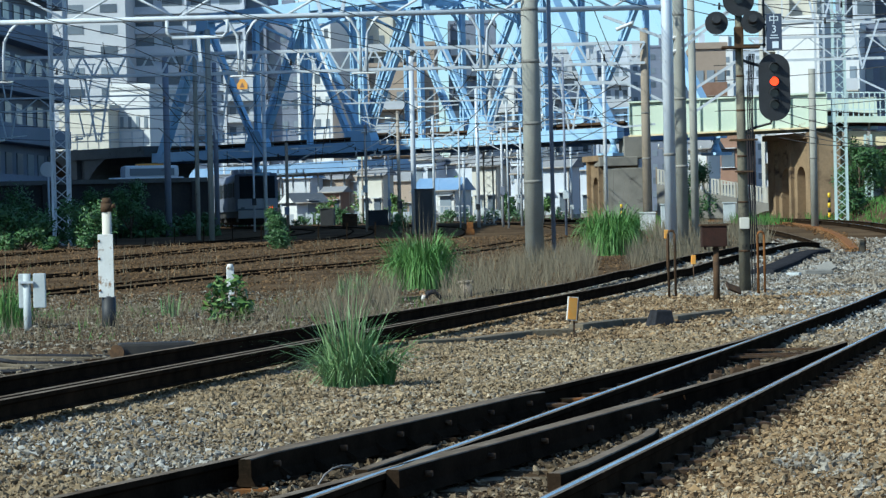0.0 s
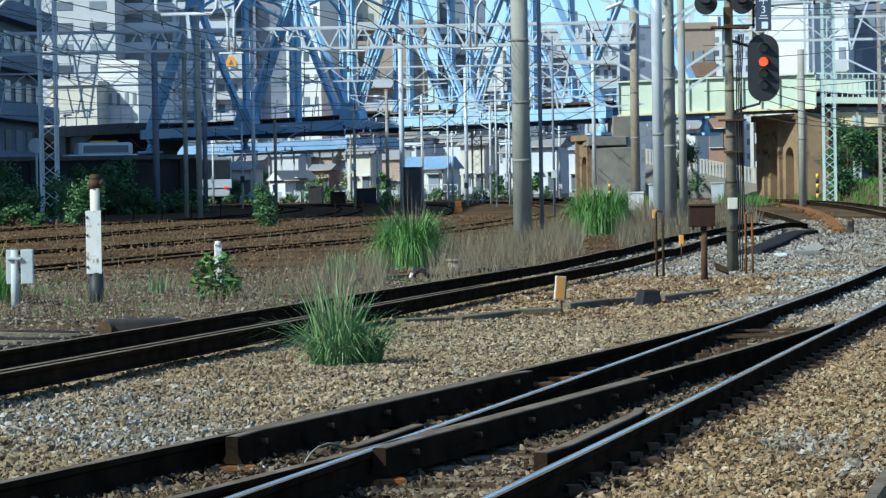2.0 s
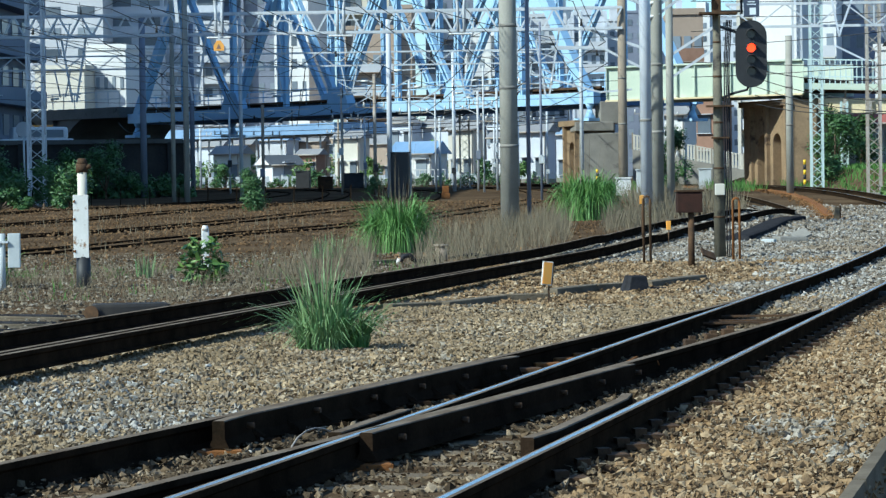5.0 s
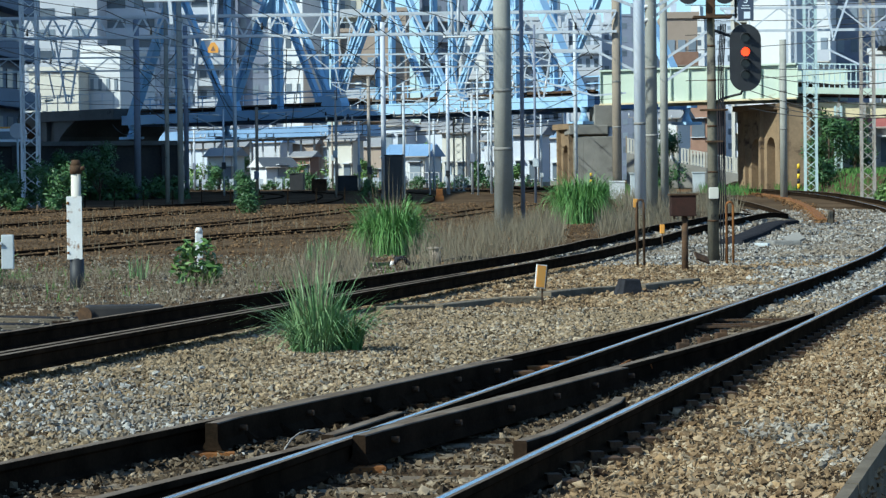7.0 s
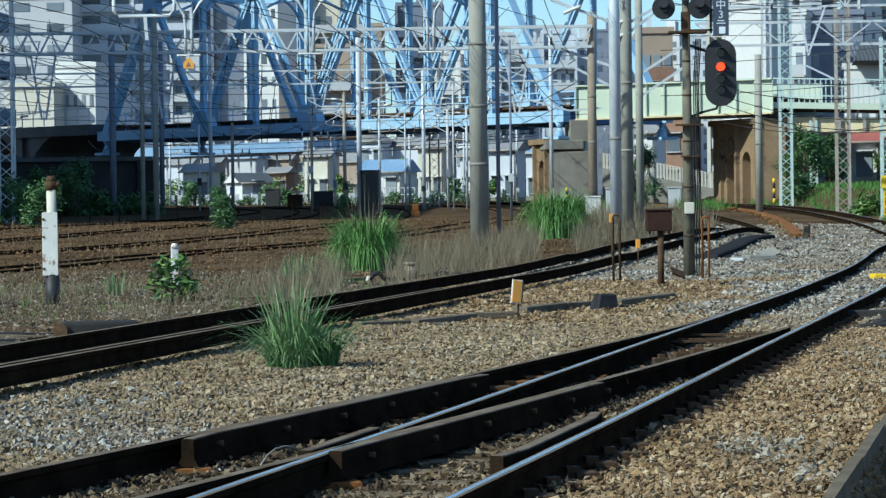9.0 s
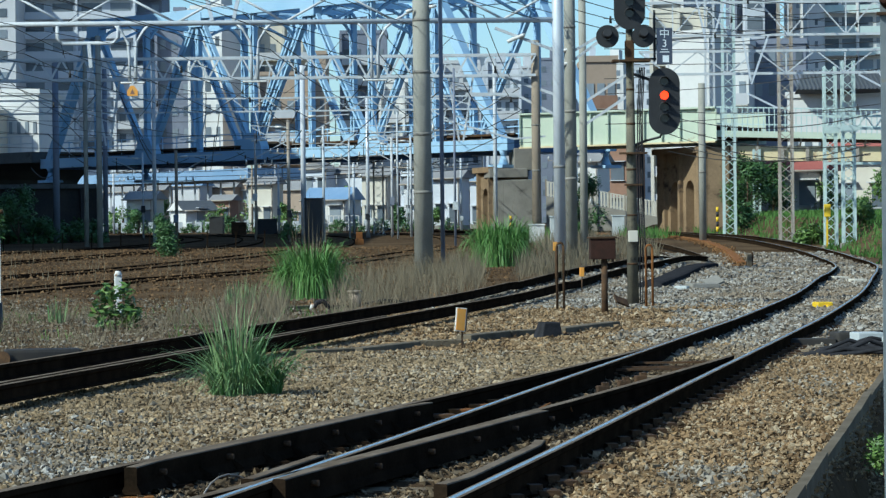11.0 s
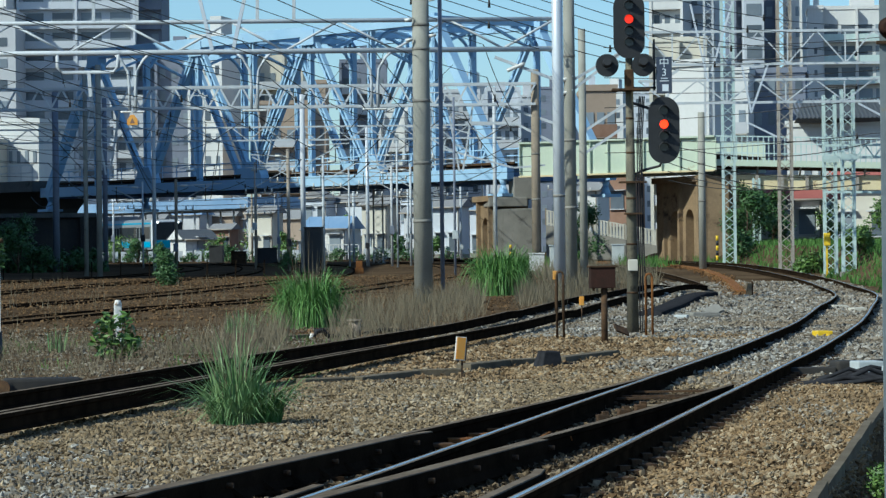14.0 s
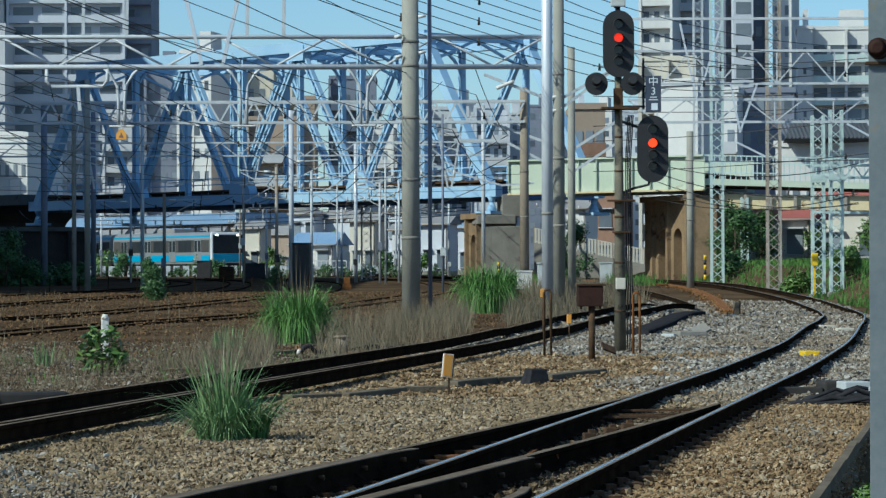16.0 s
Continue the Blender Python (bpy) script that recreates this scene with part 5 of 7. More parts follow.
def small_things():
    def g(x, y):
        return ground_z(x, y) - 0.02

    # red-brown location box on a post
    x, y = 2.37, 47.3
    z = g(x, y)
    t = thing("location_box", (x, y, z), "rusted red-brown steel box on a short dark post", "equipment box")
    quick("post", lambda bm: rod(bm, (x, y, z - 0.1), (x, y, z + 0.92), 0.055, 0.05, 14), "iron", t)
    quick("case", lambda bm: box(bm, (x - 0.03, y, z + 1.07), (0.40, 0.26, 0.33), 4, 0.012), "brown_box", t)
    quick("lid", lambda bm: box(bm, (x - 0.03, y, z + 1.25), (0.45, 0.31, 0.03), 4, 0.008), "iron", t)
    for dx in (-0.17, 0.13):
        quick("foot_lug", lambda bm: box(bm, (x + dx, y - 0.05, z + 0.885), (0.04, 0.05, 0.05)), "iron", t)
    # bent rods like inverted U
    for x, y, h, m, lab in ((1.74, 49.4, 1.16, "iron", "dark brown bent steel rod shaped like a tall staple"), (3.30, 50.6, 1.10, "orange_rust", "orange rusted bent rod shaped like a tall staple")):
        z = g(x, y)
        bm = bmesh.new()
        tube(bm, [(x - 0.055, y, z - 0.1), (x - 0.055, y, z + h - 0.06), (x - 0.04, y, z + h - 0.015), (x, y, z + h), (x + 0.04, y, z + h - 0.015), (x + 0.055, y, z + h - 0.06), (x + 0.055, y, z - 0.1)], 0.021, 8)
        solo("bent_rod", bm, m, lab, "marker post", "bent rods", at=(x, y, z))
    for x, y, h in ((2.49, 58.6, 0.52), (2.05, 61.0, 0.98)):
        z = g(x, y)
        t = thing("marker_stake", (x, y, z), "thin stake with a yellowed rectangular reflector", "marker", "marker stakes")
        quick("stake", lambda bm: rod(bm, (x, y, z - 0.1), (x, y, z + h - 0.15), 0.012, n=8), "iron", t)
        quick("reflector", lambda bm: box(bm, (x, y, z + h - 0.08), (0.09, 0.05, 0.18), 10, 0.01), "amber", t)
    # leaning plate by the mast
    bm = bmesh.new()
    bmesh.ops.create_cube(bm, size=1.0, matrix=pose(2.78, 49.9, -0.03, 35, 20, 25) @ Matrix.Diagonal((0.26, 0.2, 0.03, 1)))
    solo("scrap_plate", bm, "iron", "dark bent scrap plate leaning on ballast", "scrap")
    # orange marker
    x, y = 0.06, 35.2
    z = g(x, y)
    t = thing("track_marker", (x, y, z), "small leaning orange marker board with a pale border", "marker")
    quick("stake", lambda bm: beam(bm, (x, y, z - 0.1), (x + 0.01, y, z + 0.3), 0.022), "iron", t)
    m4 = pose(x - 0.01, y - 0.03, z + 0.36, 0, 6, 24)
    quick("board", lambda bm: bmesh.ops.create_cube(bm, size=1.0, matrix=m4 @ Matrix.Diagonal((0.13, 0.02, 0.28, 1))), "white", t)
    quick("orange_field", lambda bm: bmesh.ops.create_cube(bm, size=1.0, matrix=m4 @ pose(0, -0.012, 0) @ Matrix.Diagonal((0.108, 0.010, 0.258, 1))), "amber", t, "faded orange reflective panel")
    quick("side_board", lambda bm: bmesh.ops.create_cube(bm, size=1.0, matrix=m4 @ pose(0.10, 0.06, -0.01, 0, 0, 62) @ Matrix.Diagonal((0.12, 0.015, 0.25, 1))), "iron", t, "dark back board")
    # black trackside box
    x, y = 1.16, 37.8
    z = g(x, y)
    bm = bmesh.new()
    box(bm, (x, y, z + 0.11), (0.30, 0.34, 0.24), 20, 0.02)
    for v in bm.verts:
        if v.co.z > z + 0.11:
            v.co.x = x + 0.02 + (v.co.x - x) * 0.72
    t = thing("trackside_box", (x, y, z), "black tapered junction box on the ballast", "equipment box")
    part("case", bm, "rubber", t)
    quick("cable", lambda b: tube(b, [(x + 0.12, y, z + 0.06), (x + 0.3, y + 0.3, z + 0.05), (x + 0.7, y + 0.6, z + 0.03), (x + 1.5, y + 0.5, z + 0.03)], 0.02), "rubber", t)
    # trough lids, end to end
    run = [((-1.75, 33.2), (-1.18, 33.6)), ((-1.15, 33.5), (-0.52, 35.2)), ((-0.5, 35.5), (0.05, 35.7)), ((0.09, 37.0), (0.62, 38.4)), ((0.64, 38.4), (1.05, 38.9)), ((1.35, 39.2), (2.2, 41.6)), ((-2.0, 40.5), (-1.2, 44.0))]
    for (xa, ya), (xb, yb) in run:
        bm = bmesh.new()
        beam(bm, (xa, ya, g(xa, ya) + 0.06), (xb, yb, g(xb, yb) + 0.06), 0.20, 0.09)
        bmesh.ops.bevel(bm, geom=bm.edges[:], offset=0.008, segments=1, affect="EDGES")
        solo("trough_lid", bm, "plank", "weathered grey-brown trough lid lying on ballast", "cable trough", "trough lids")
    # white banded post
    x, y = -6.49, 41.7
    z = g(x, y)
    t = thing("limit_post", (x, y, z), "tall tan post with a peeling white board and black foot", "post")
    quick("foot", lambda bm: rod(bm, (x, y, z - 0.1), (x, y, z + 0.47), 0.105, 0.10, 16), "black", t, "black painted foot")
    quick("shaft", lambda bm: rod(bm, (x, y, z + 0.4), (x, y, z + 1.72), 0.07, 0.068, 16), "wall_cream", t)
    quick("board", lambda bm: box(bm, (x - 0.015, y - 0.08, z + 0.90), (0.215, 0.03, 0.89), 8, 0.006), "white", t, "white painted board with rust stains")
    quick("collar", lambda bm: (rod(bm, (x, y, z + 1.66), (x, y, z + 1.78), 0.085, 0.085, 16), rod(bm, (x, y, z + 1.76), (x, y, z + 1.86), 0.085, 0.055, 16)), "iron", t)
    quick("ear", lambda bm: rod(bm, (x + 0.06, y - 0.02, z + 1.73), (x + 0.13, y - 0.02, z + 1.75), 0.035, 0.03, 10), "iron", t)
    for zz in (0.55, 1.0, 1.25):
        quick("bolt", lambda bm: rod(bm, (x - 0.11, y - 0.10, z + zz), (x - 0.09, y - 0.11, z + zz), 0.02, n=8), "orange_rust", t)
    # grey cabinet on pipe
    x, y = -7.56, 41.2
    z = g(x, y)
    t = thing("equipment_cabinet", (x, y, z), "pale grey-green cabinet strapped to a short pipe", "equipment box")
    quick("pipe", lambda bm: rod(bm, (x, y, z - 0.1), (x, y, z + 0.82), 0.055, n=14), "grey_box", t)
    for dx, w in ((0.17, 0.17), (-0.07, 0.10)):
        quick("case", lambda bm: box(bm, (x + dx, y + 0.05, z + 0.58), (w, 0.16, 0.48), 6, 0.012), "grey_box", t)
    quick("strap", lambda bm: box(bm, (x, y - 0.02, z + 0.70), (0.2, 0.14, 0.03), 6), "galv", t)
    # short white marker
    x, y = -5.52, 48.4
    z = g(x, y)
    t = thing("boundary_marker", (x, y, z), "short white painted marker stone standing in a shrub", "marker")
    quick("stone", lambda bm: box(bm, (x, y, z + 0.36), (0.12, 0.10, 0.74), 12, 0.02), "white", t)
    quick("cap", lambda bm: rod(bm, (x, y, z + 0.71), (x, y, z + 0.79), 0.07, 0.04, 12), "white", t)
    # tan stub
    x, y = -1.82, 53.2
    z = g(x, y)
    t = thing("pipe_stub", (x, y, z), "short tan concrete pipe stub with a flat lid", "pipe stub")
    quick("barrel", lambda bm: rod(bm, (x, y, z - 0.05), (x, y, z + 0.27), 0.11, n=18), "wall_tan", t)
    quick("lid", lambda bm: rod(bm, (x, y, z + 0.27), (x, y, z + 0.31), 0.14, n=18), "pole_tan", t)
    for i, dy in enumerate((0.0, 0.6)):
        bm = bmesh.new()
        tube(bm, [(x + 0.15, y + dy, z + 0.04), (x + 0.5, y + 0.5 + dy, z + 0.10), (x + 0.9, y + 1.2 + dy, z + 0.04), (x + 1.6, y + 3.0 + dy, z + 0.03)], 0.03)
        solo("loose_cable", bm, "rubber", "black cable looping over the ballast", "cable", "loose cables")
    x, y = -2.49, 51.7
    z = g(x, y)
    t = thing("cable_end", (x, y, z), "black cable arch with a white plug", "cable")
    quick("arch", lambda bm: tube(bm, [(x, y, z + 0.06), (x + 0.06, y, z + 0.15), (x + 0.16, y + 0.05, z + 0.17), (x + 0.26, y + 0.1, z + 0.06), (x + 0.6, y + 0.6, z + 0.03)], 0.045), "rubber", t)
    quick("plug", lambda bm: rod(bm, (x - 0.04, y - 0.02, z + 0.03), (x, y, z + 0.13), 0.04, n=10), "white", t)
    bm = bmesh.new()
    beam(bm, (-3.4, 50.0, g(-3.4, 50) + 0.05), (-2.55, 52.0, g(-2.5, 52) + 0.05), 0.14, 0.09)
    solo("trough_lid", bm, "plank", "weathered board lying beside the weeds", "cable trough", "trough lids")
    x, y = -2.62, 61.0
    z = g(x, y)
    t = thing("equipment_cabinet", (x, y, z), "narrow pale grey cabinet half hidden by grass", "equipment box")
    quick("case", lambda bm: box(bm, (x, y, z + 0.34), (0.19, 0.2, 0.62), 0, 0.01), "grey_box", t)
    quick("plinth", lambda bm: box(bm, (x, y, z + 0.02), (0.22, 0.23, 0.1)), "concrete", t)
    # point machine
    x, y = -4.75, 31.2
    z = g(x, y)
    t = thing("point_machine", (x, y, z), "dark iron point machine with a round grey end", "point machine")
    quick("case", lambda bm: box(bm, (x + 0.35, y + 0.25, z + 0.13), (0.8, 0.36, 0.18), 12, 0.03), "train_dark", t)
    quick("motor", lambda bm: rod(bm, (x - 0.02, y - 0.05, z + 0.13), (x + 0.15, y + 0.75, z + 0.13), 0.08, n=20), "train_dark", t)
    quick("end_disc", lambda bm: rod(bm, (x - 0.023, y - 0.065, z + 0.13), (x - 0.02, y - 0.05, z + 0.13), 0.08, n=20), "iron", t, "round dark brown end plate")
    quick("bed_plate", lambda bm: box(bm, (x + 0.2, y + 0.2, z + 0.03), (1.2, 0.4, 0.05), 12), "rail_side", t)
    quick("throw_rod", lambda bm: beam(bm, (x + 0.5, y - 0.1, z + 0.08), (x + 1.6, y - 1.0, z + 0.10), 0.05, 0.03), "iron", t)
    rs = random.Random(4)
    for i in range(7):
        bm = bmesh.new()
        yy = 29.2 + 0.45 * i
        tube(bm, [(-7.2, yy + 1.2 * rs.random(), g(-7, yy) + 0.02), (-6.4, yy + 0.6, g(-6, yy) + 0.12 * rs.random() + 0.04), (-5.7, yy + 0.1 * i, g(-6, yy) + 0.05), (-4.9, yy + 0.4, g(-5, yy) + 0.03)], 0.022)
        solo("loose_cable", bm, "plank" if i % 3 else "rubber", "grey cable lying beside the point machine", "cable", "loose cables")
    # dark trough beyond the signal
    path = lift(spline([(3.95, 60.5), (5.0, 67), (6.2, 77), (7.5, 87.5)]), 0.0)
    bm = bmesh.new()
    sweep(bm, path, [(-0.25, -0.05), (-0.25, 0.11), (-0.18, 0.13), (0.18, 0.13), (0.25, 0.11), (0.25, -0.05)])
    solo("cable_trough", bm, "rubber", "long dark cable trough running beside the tracks", "cable trough")
    # white debris
    x, y = 5.0, 60.0
    z = g(x, y)
    t = thing("foam_debris", (x, y, z), "torn white foam block on the ballast", "debris")
    bm = bmesh.new()
    box(bm, (x, y, z + 0.08), (0.6, 0.4, 0.13), 18, 0.03)
    bmesh.ops.subdivide_edges(bm, edges=bm.edges[:], cuts=2)
    for v in bm.verts:
        v.co += 0.05 * Vector(noise.noise_vector(v.co * 4))
    part("slab", bm, "concrete", t)
    quick("torn_flap", lambda b: bmesh.ops.create_cube(b, size=1.0, matrix=pose(x + 0.22, y + 0.12, z + 0.17, 25, -20, 25) @ Matrix.Diagonal((0.34, 0.3, 0.05, 1))), "concrete", t)
    quick("broken_corner", lambda b: box(b, (x - 0.45, y - 0.2, z + 0.05), (0.28, 0.2, 0.09), -20, 0.02), "grey_box", t)
    # in the four-foot of the curve
    x, y = 6.09, 49.3
    t = thing("balise_box", (x, y, g(x, y)), "small bright yellow box between the rails", "equipment box")
    quick("case", lambda bm: box(bm, (x, y, g(x, y) + 0.08), (0.27, 0.30, 0.10), 12, 0.02), "yellow", t)
    quick("tab", lambda bm: box(bm, (x + 0.08, y - 0.2, g(x, y) + 0.05), (0.08, 0.12, 0.06), 12, 0.01), "yellow", t)
    for x, y, w in ((8.75, 64.6, 0.30), (8.95, 69.5, 0.34)):
        bm = bmesh.new()
        box(bm, (x, y, g(x, y) + 0.08), (w, 0.5, 0.09), 8, 0.012)
        solo("concrete_block", bm, "wall_cream", "pale concrete block between the rails", "block", "concrete blocks", at=(x, y, g(x, y)))
    x, y = 9.0, 91.0
    z = ground_z(x, y)
    t = thing("timber_stump", (x, y, z), "weathered short timber post in rusty ballast", "post")
    quick("stump", lambda bm: box(bm, (x, y, z + 0.18), (0.14, 0.2, 0.5), 10, 0.01), "plank", t)
    quick("back", lambda bm: box(bm, (x + 0.1, y + 0.05, z + 0.2), (0.05, 0.1, 0.56), 10, 0.005), "iron", t)
    # rusted drain edging on the inside of the curve
    edge = spline([(9.4, 97), (10.5, 115), (10.5, 132), (9.4, 150), (7.5, 165)])
    bm = bmesh.new()
    sweep(bm, [V(p.x, p.y, ground_z(p.x, p.y) + 0.02) for p in edge], [(-0.22, -0.15), (-0.18, 0.10), (0.12, 0.08), (0.2, -0.15)])
    solo("edging", bm, "orange_rust", "orange rusted edging along the inside of the curve", "edging", kind="structure")
    # retaining board and dip at the right of the turnout
    for i in range(9):
        ya, yb = 11.5 + 2.0 * i, 13.47 + 2.0 * i
        bm = bmesh.new()
        beam(bm, (2.34 + 0.183 * (ya - 18.5), ya, -0.32), (2.34 + 0.183 * (yb - 18.5), yb, -0.32 + 0.012 * (i % 3)), 0.06, 0.46)
        solo("ballast_board", bm, "plank", "grey weathered board holding back the ballast", "board", "ballast boards")
    # cable crossing and steel boxes
    rs = random.Random(8)
    for i in range(18):
        yy = 31.3 + 0.12 * i
        x0 = centre_x(MAIN, yy) + 0.78 + 0.25 * rs.random()
        zz = g(x0, yy)
        bm = bmesh.new()
        tube(bm, [(x0, yy + 0.2, zz + 0.02), (x0 + 0.25, yy + 0.15 * rs.random(), zz + 0.04 + 0.03 * rs.random()), (x0 + 0.6, yy + 0.25 * rs.random(), zz + 0.05 + 0.16 * rs.random()), (x0 + 0.95, yy + 0.5 * rs.random(), zz + 0.07 + 0.05 * rs.random()), (x0 + 1.6, yy - 0.1, zz + 0.05)], 0.02 + 0.008 * rs.random())
        solo("loose_cable", bm, "rubber", "black sheathed cable crossing the ballast", "cable", "loose cables")
    for i in range(9):
        yy = 34.9 + 0.22 * i
        x0 = centre_x(MAIN, yy) + 0.8 + 0.3 * rs.random()
        bm = bmesh.new()
        tube(bm, [(x0, yy, g(x0, yy) + 0.03), (x0 + 0.5, yy + 0.2 * rs.random(), g(x0, yy) + 0.08), (x0 + 1.1, yy + 0.4, g(x0, yy) + 0.05 + 0.08 * rs.random()), (x0 + 2.0, yy + 0.1, g(x0, yy) + 0.04)], 0.035)
        solo("loose_cable", bm, "rubber" if i != 4 else "grey_box", "thick black cable lying across the verge", "cable", "loose cables")
    for x, y, w in ((4.62, 33.4, 0.30), (4.70, 31.9, 0.16)):
        t = thing("junction_box", (x, y, g(x, y)), "pale blue-grey junction box beside the cables", "equipment box", "junction boxes")
        quick("case", lambda bm: box(bm, (x, y, g(x, y) + 0.15), (w, 0.34, 0.15), 10, 0.015), "grey_box", t)
        quick("leg", lambda bm: box(bm, (x - 0.02, y - 0.05, g(x, y) + 0.04), (w * 0.6, 0.16, 0.14), 10), "iron", t)
    x, y = 4.05, 34.2
    t = thing("cable_duct", (x, y, g(x, y)), "black cable duct with a raised end on the ballast", "cable trough")
    quick("channel", lambda bm: box(bm, (x, y, g(x, y) + 0.06), (0.62, 0.22, 0.14), 2, 0.012), "train_dark", t)
    quick("end_box", lambda bm: box(bm, (x + 0.45, y + 0.1, g(x, y) + 0.09), (0.3, 0.34, 0.22), 12, 0.03), "train_dark", t)
    # near steel post
    x, y = 1.772, 12.0
    t = thing("steel_post", (x, y, -0.6), "near grey steel angle post with rust and worn yellow paint", "post")
    bm = bmesh.new()
    box(bm, (x, y, 1.2), (0.09, 0.012, 3.7))
    part("flange", bm, "post_steel", t)
    # dark iron here paints the shaded side of the post
    quick("web", lambda b: box(b, (x + 0.051, y + 0.03, 1.2), (0.012, 0.075, 3.7)), "iron", t, "dark rusty web of the angle post")
    quick("knob", lambda b: (rod(b, (x - 0.005, y - 0.06, 2.19), (x - 0.005, y - 0.005, 2.19), 0.038, 0.045, 18), rod(b, (x - 0.02, y - 0.075, 2.19), (x - 0.02, y - 0.06, 2.19), 0.02, 0.038, 18)), "brown_box", t, "dark red lamp knob")
    quick("clamp", lambda b: box(b, (x, y - 0.015, 2.13), (0.12, 0.03, 0.012)), "iron", t)


small_things()


# fittings in the turnout
def turnout_fittings():
    for y in [16.45 + 0.52 * i for i in range(10)]:
        x = centre_x(STOCK, y) + 0.16
        quick("rail_brace", lambda bm: (beam(bm, (x - 0.07, y, -0.03), (x + 0.06, y, -0.13), 0.09, 0.03), box(bm, (x + 0.02, y, -0.14), (0.26, 0.14, 0.02), 12)), "rail_side", turnout)
    for y in [22.0 + 0.58 * i for i in range(12)]:
        for base, s in ((STOCK, -1), (RIGHT_RAIL, 1)):
            x = centre_x(base, y) - 0.11 * s
            quick("slide_chair", lambda bm: box(bm, (x, y, -0.125), (0.22, 0.16, 0.03), 12, 0.006), "orange_rust" if int(y * 10) % 3 == 0 else "iron", turnout)
    for y in (27.9, 28.3, 29.2):
        xa, xb = centre_x(STOCK, y) + 0.12, centre_x(CLOSURE, min(y, 29.6)) - 0.1
        quick("stretcher_bar", lambda bm: beam(bm, (xa, y, -0.09), (xb, y + 0.05, -0.09), 0.06, 0.02), "iron", turnout)
    for y in (23.6, 24.4, 25.1):
        x = centre_x(CLOSURE, y) - 0.18
        quick("rod_clamp", lambda bm: (box(bm, (x, y, -0.06), (0.10, 0.08, 0.12), 12, 0.01), box(bm, (x + 0.02, y, 0.0), (0.05, 0.05, 0.05), 12)), "iron", turnout)
    x = centre_x(CLOSURE, 21.6) - 0.17
    for k in range(3):
        quick("spring_clip", lambda bm: tube(bm, [(x + 0.07 * k, 21.5, -0.13), (x + 0.07 * k - 0.03, 21.55, -0.05), (x + 0.07 * k + 0.04, 21.6, -0.02), (x + 0.07 * k + 0.06, 21.7, -0.08)], 0.012), "orange_rust", turnout)
    for xa, ya in ((-1.33, 15.3),):
        quick("bond_wire", lambda bm: tube(bm, [(xa + 0.10 * (1 - math.cos(k * 0.4)), ya + 0.12 * k, -0.13 + 0.11 * math.sin(k * 0.42)) for k in range(8)], 0.005), "rust_steel", turnout)
    for y in [14.2 + 0.58 * i for i in range(46)]:
        for base, off, par in ((RIGHT_RAIL, 0.075, main_track), (STOCK, -0.075, turnout)):
            if base is STOCK and y > 31:
                continue
            x = centre_x(base, y) + off
            quick("rail_clip", lambda bm: (box(bm, (x, y, -0.13), (0.07, 0.09, 0.05), 12), box(bm, (x + off * 0.9, y, -0.15), (0.12, 0.16, 0.03), 12)), "iron", par)


turnout_fittings()


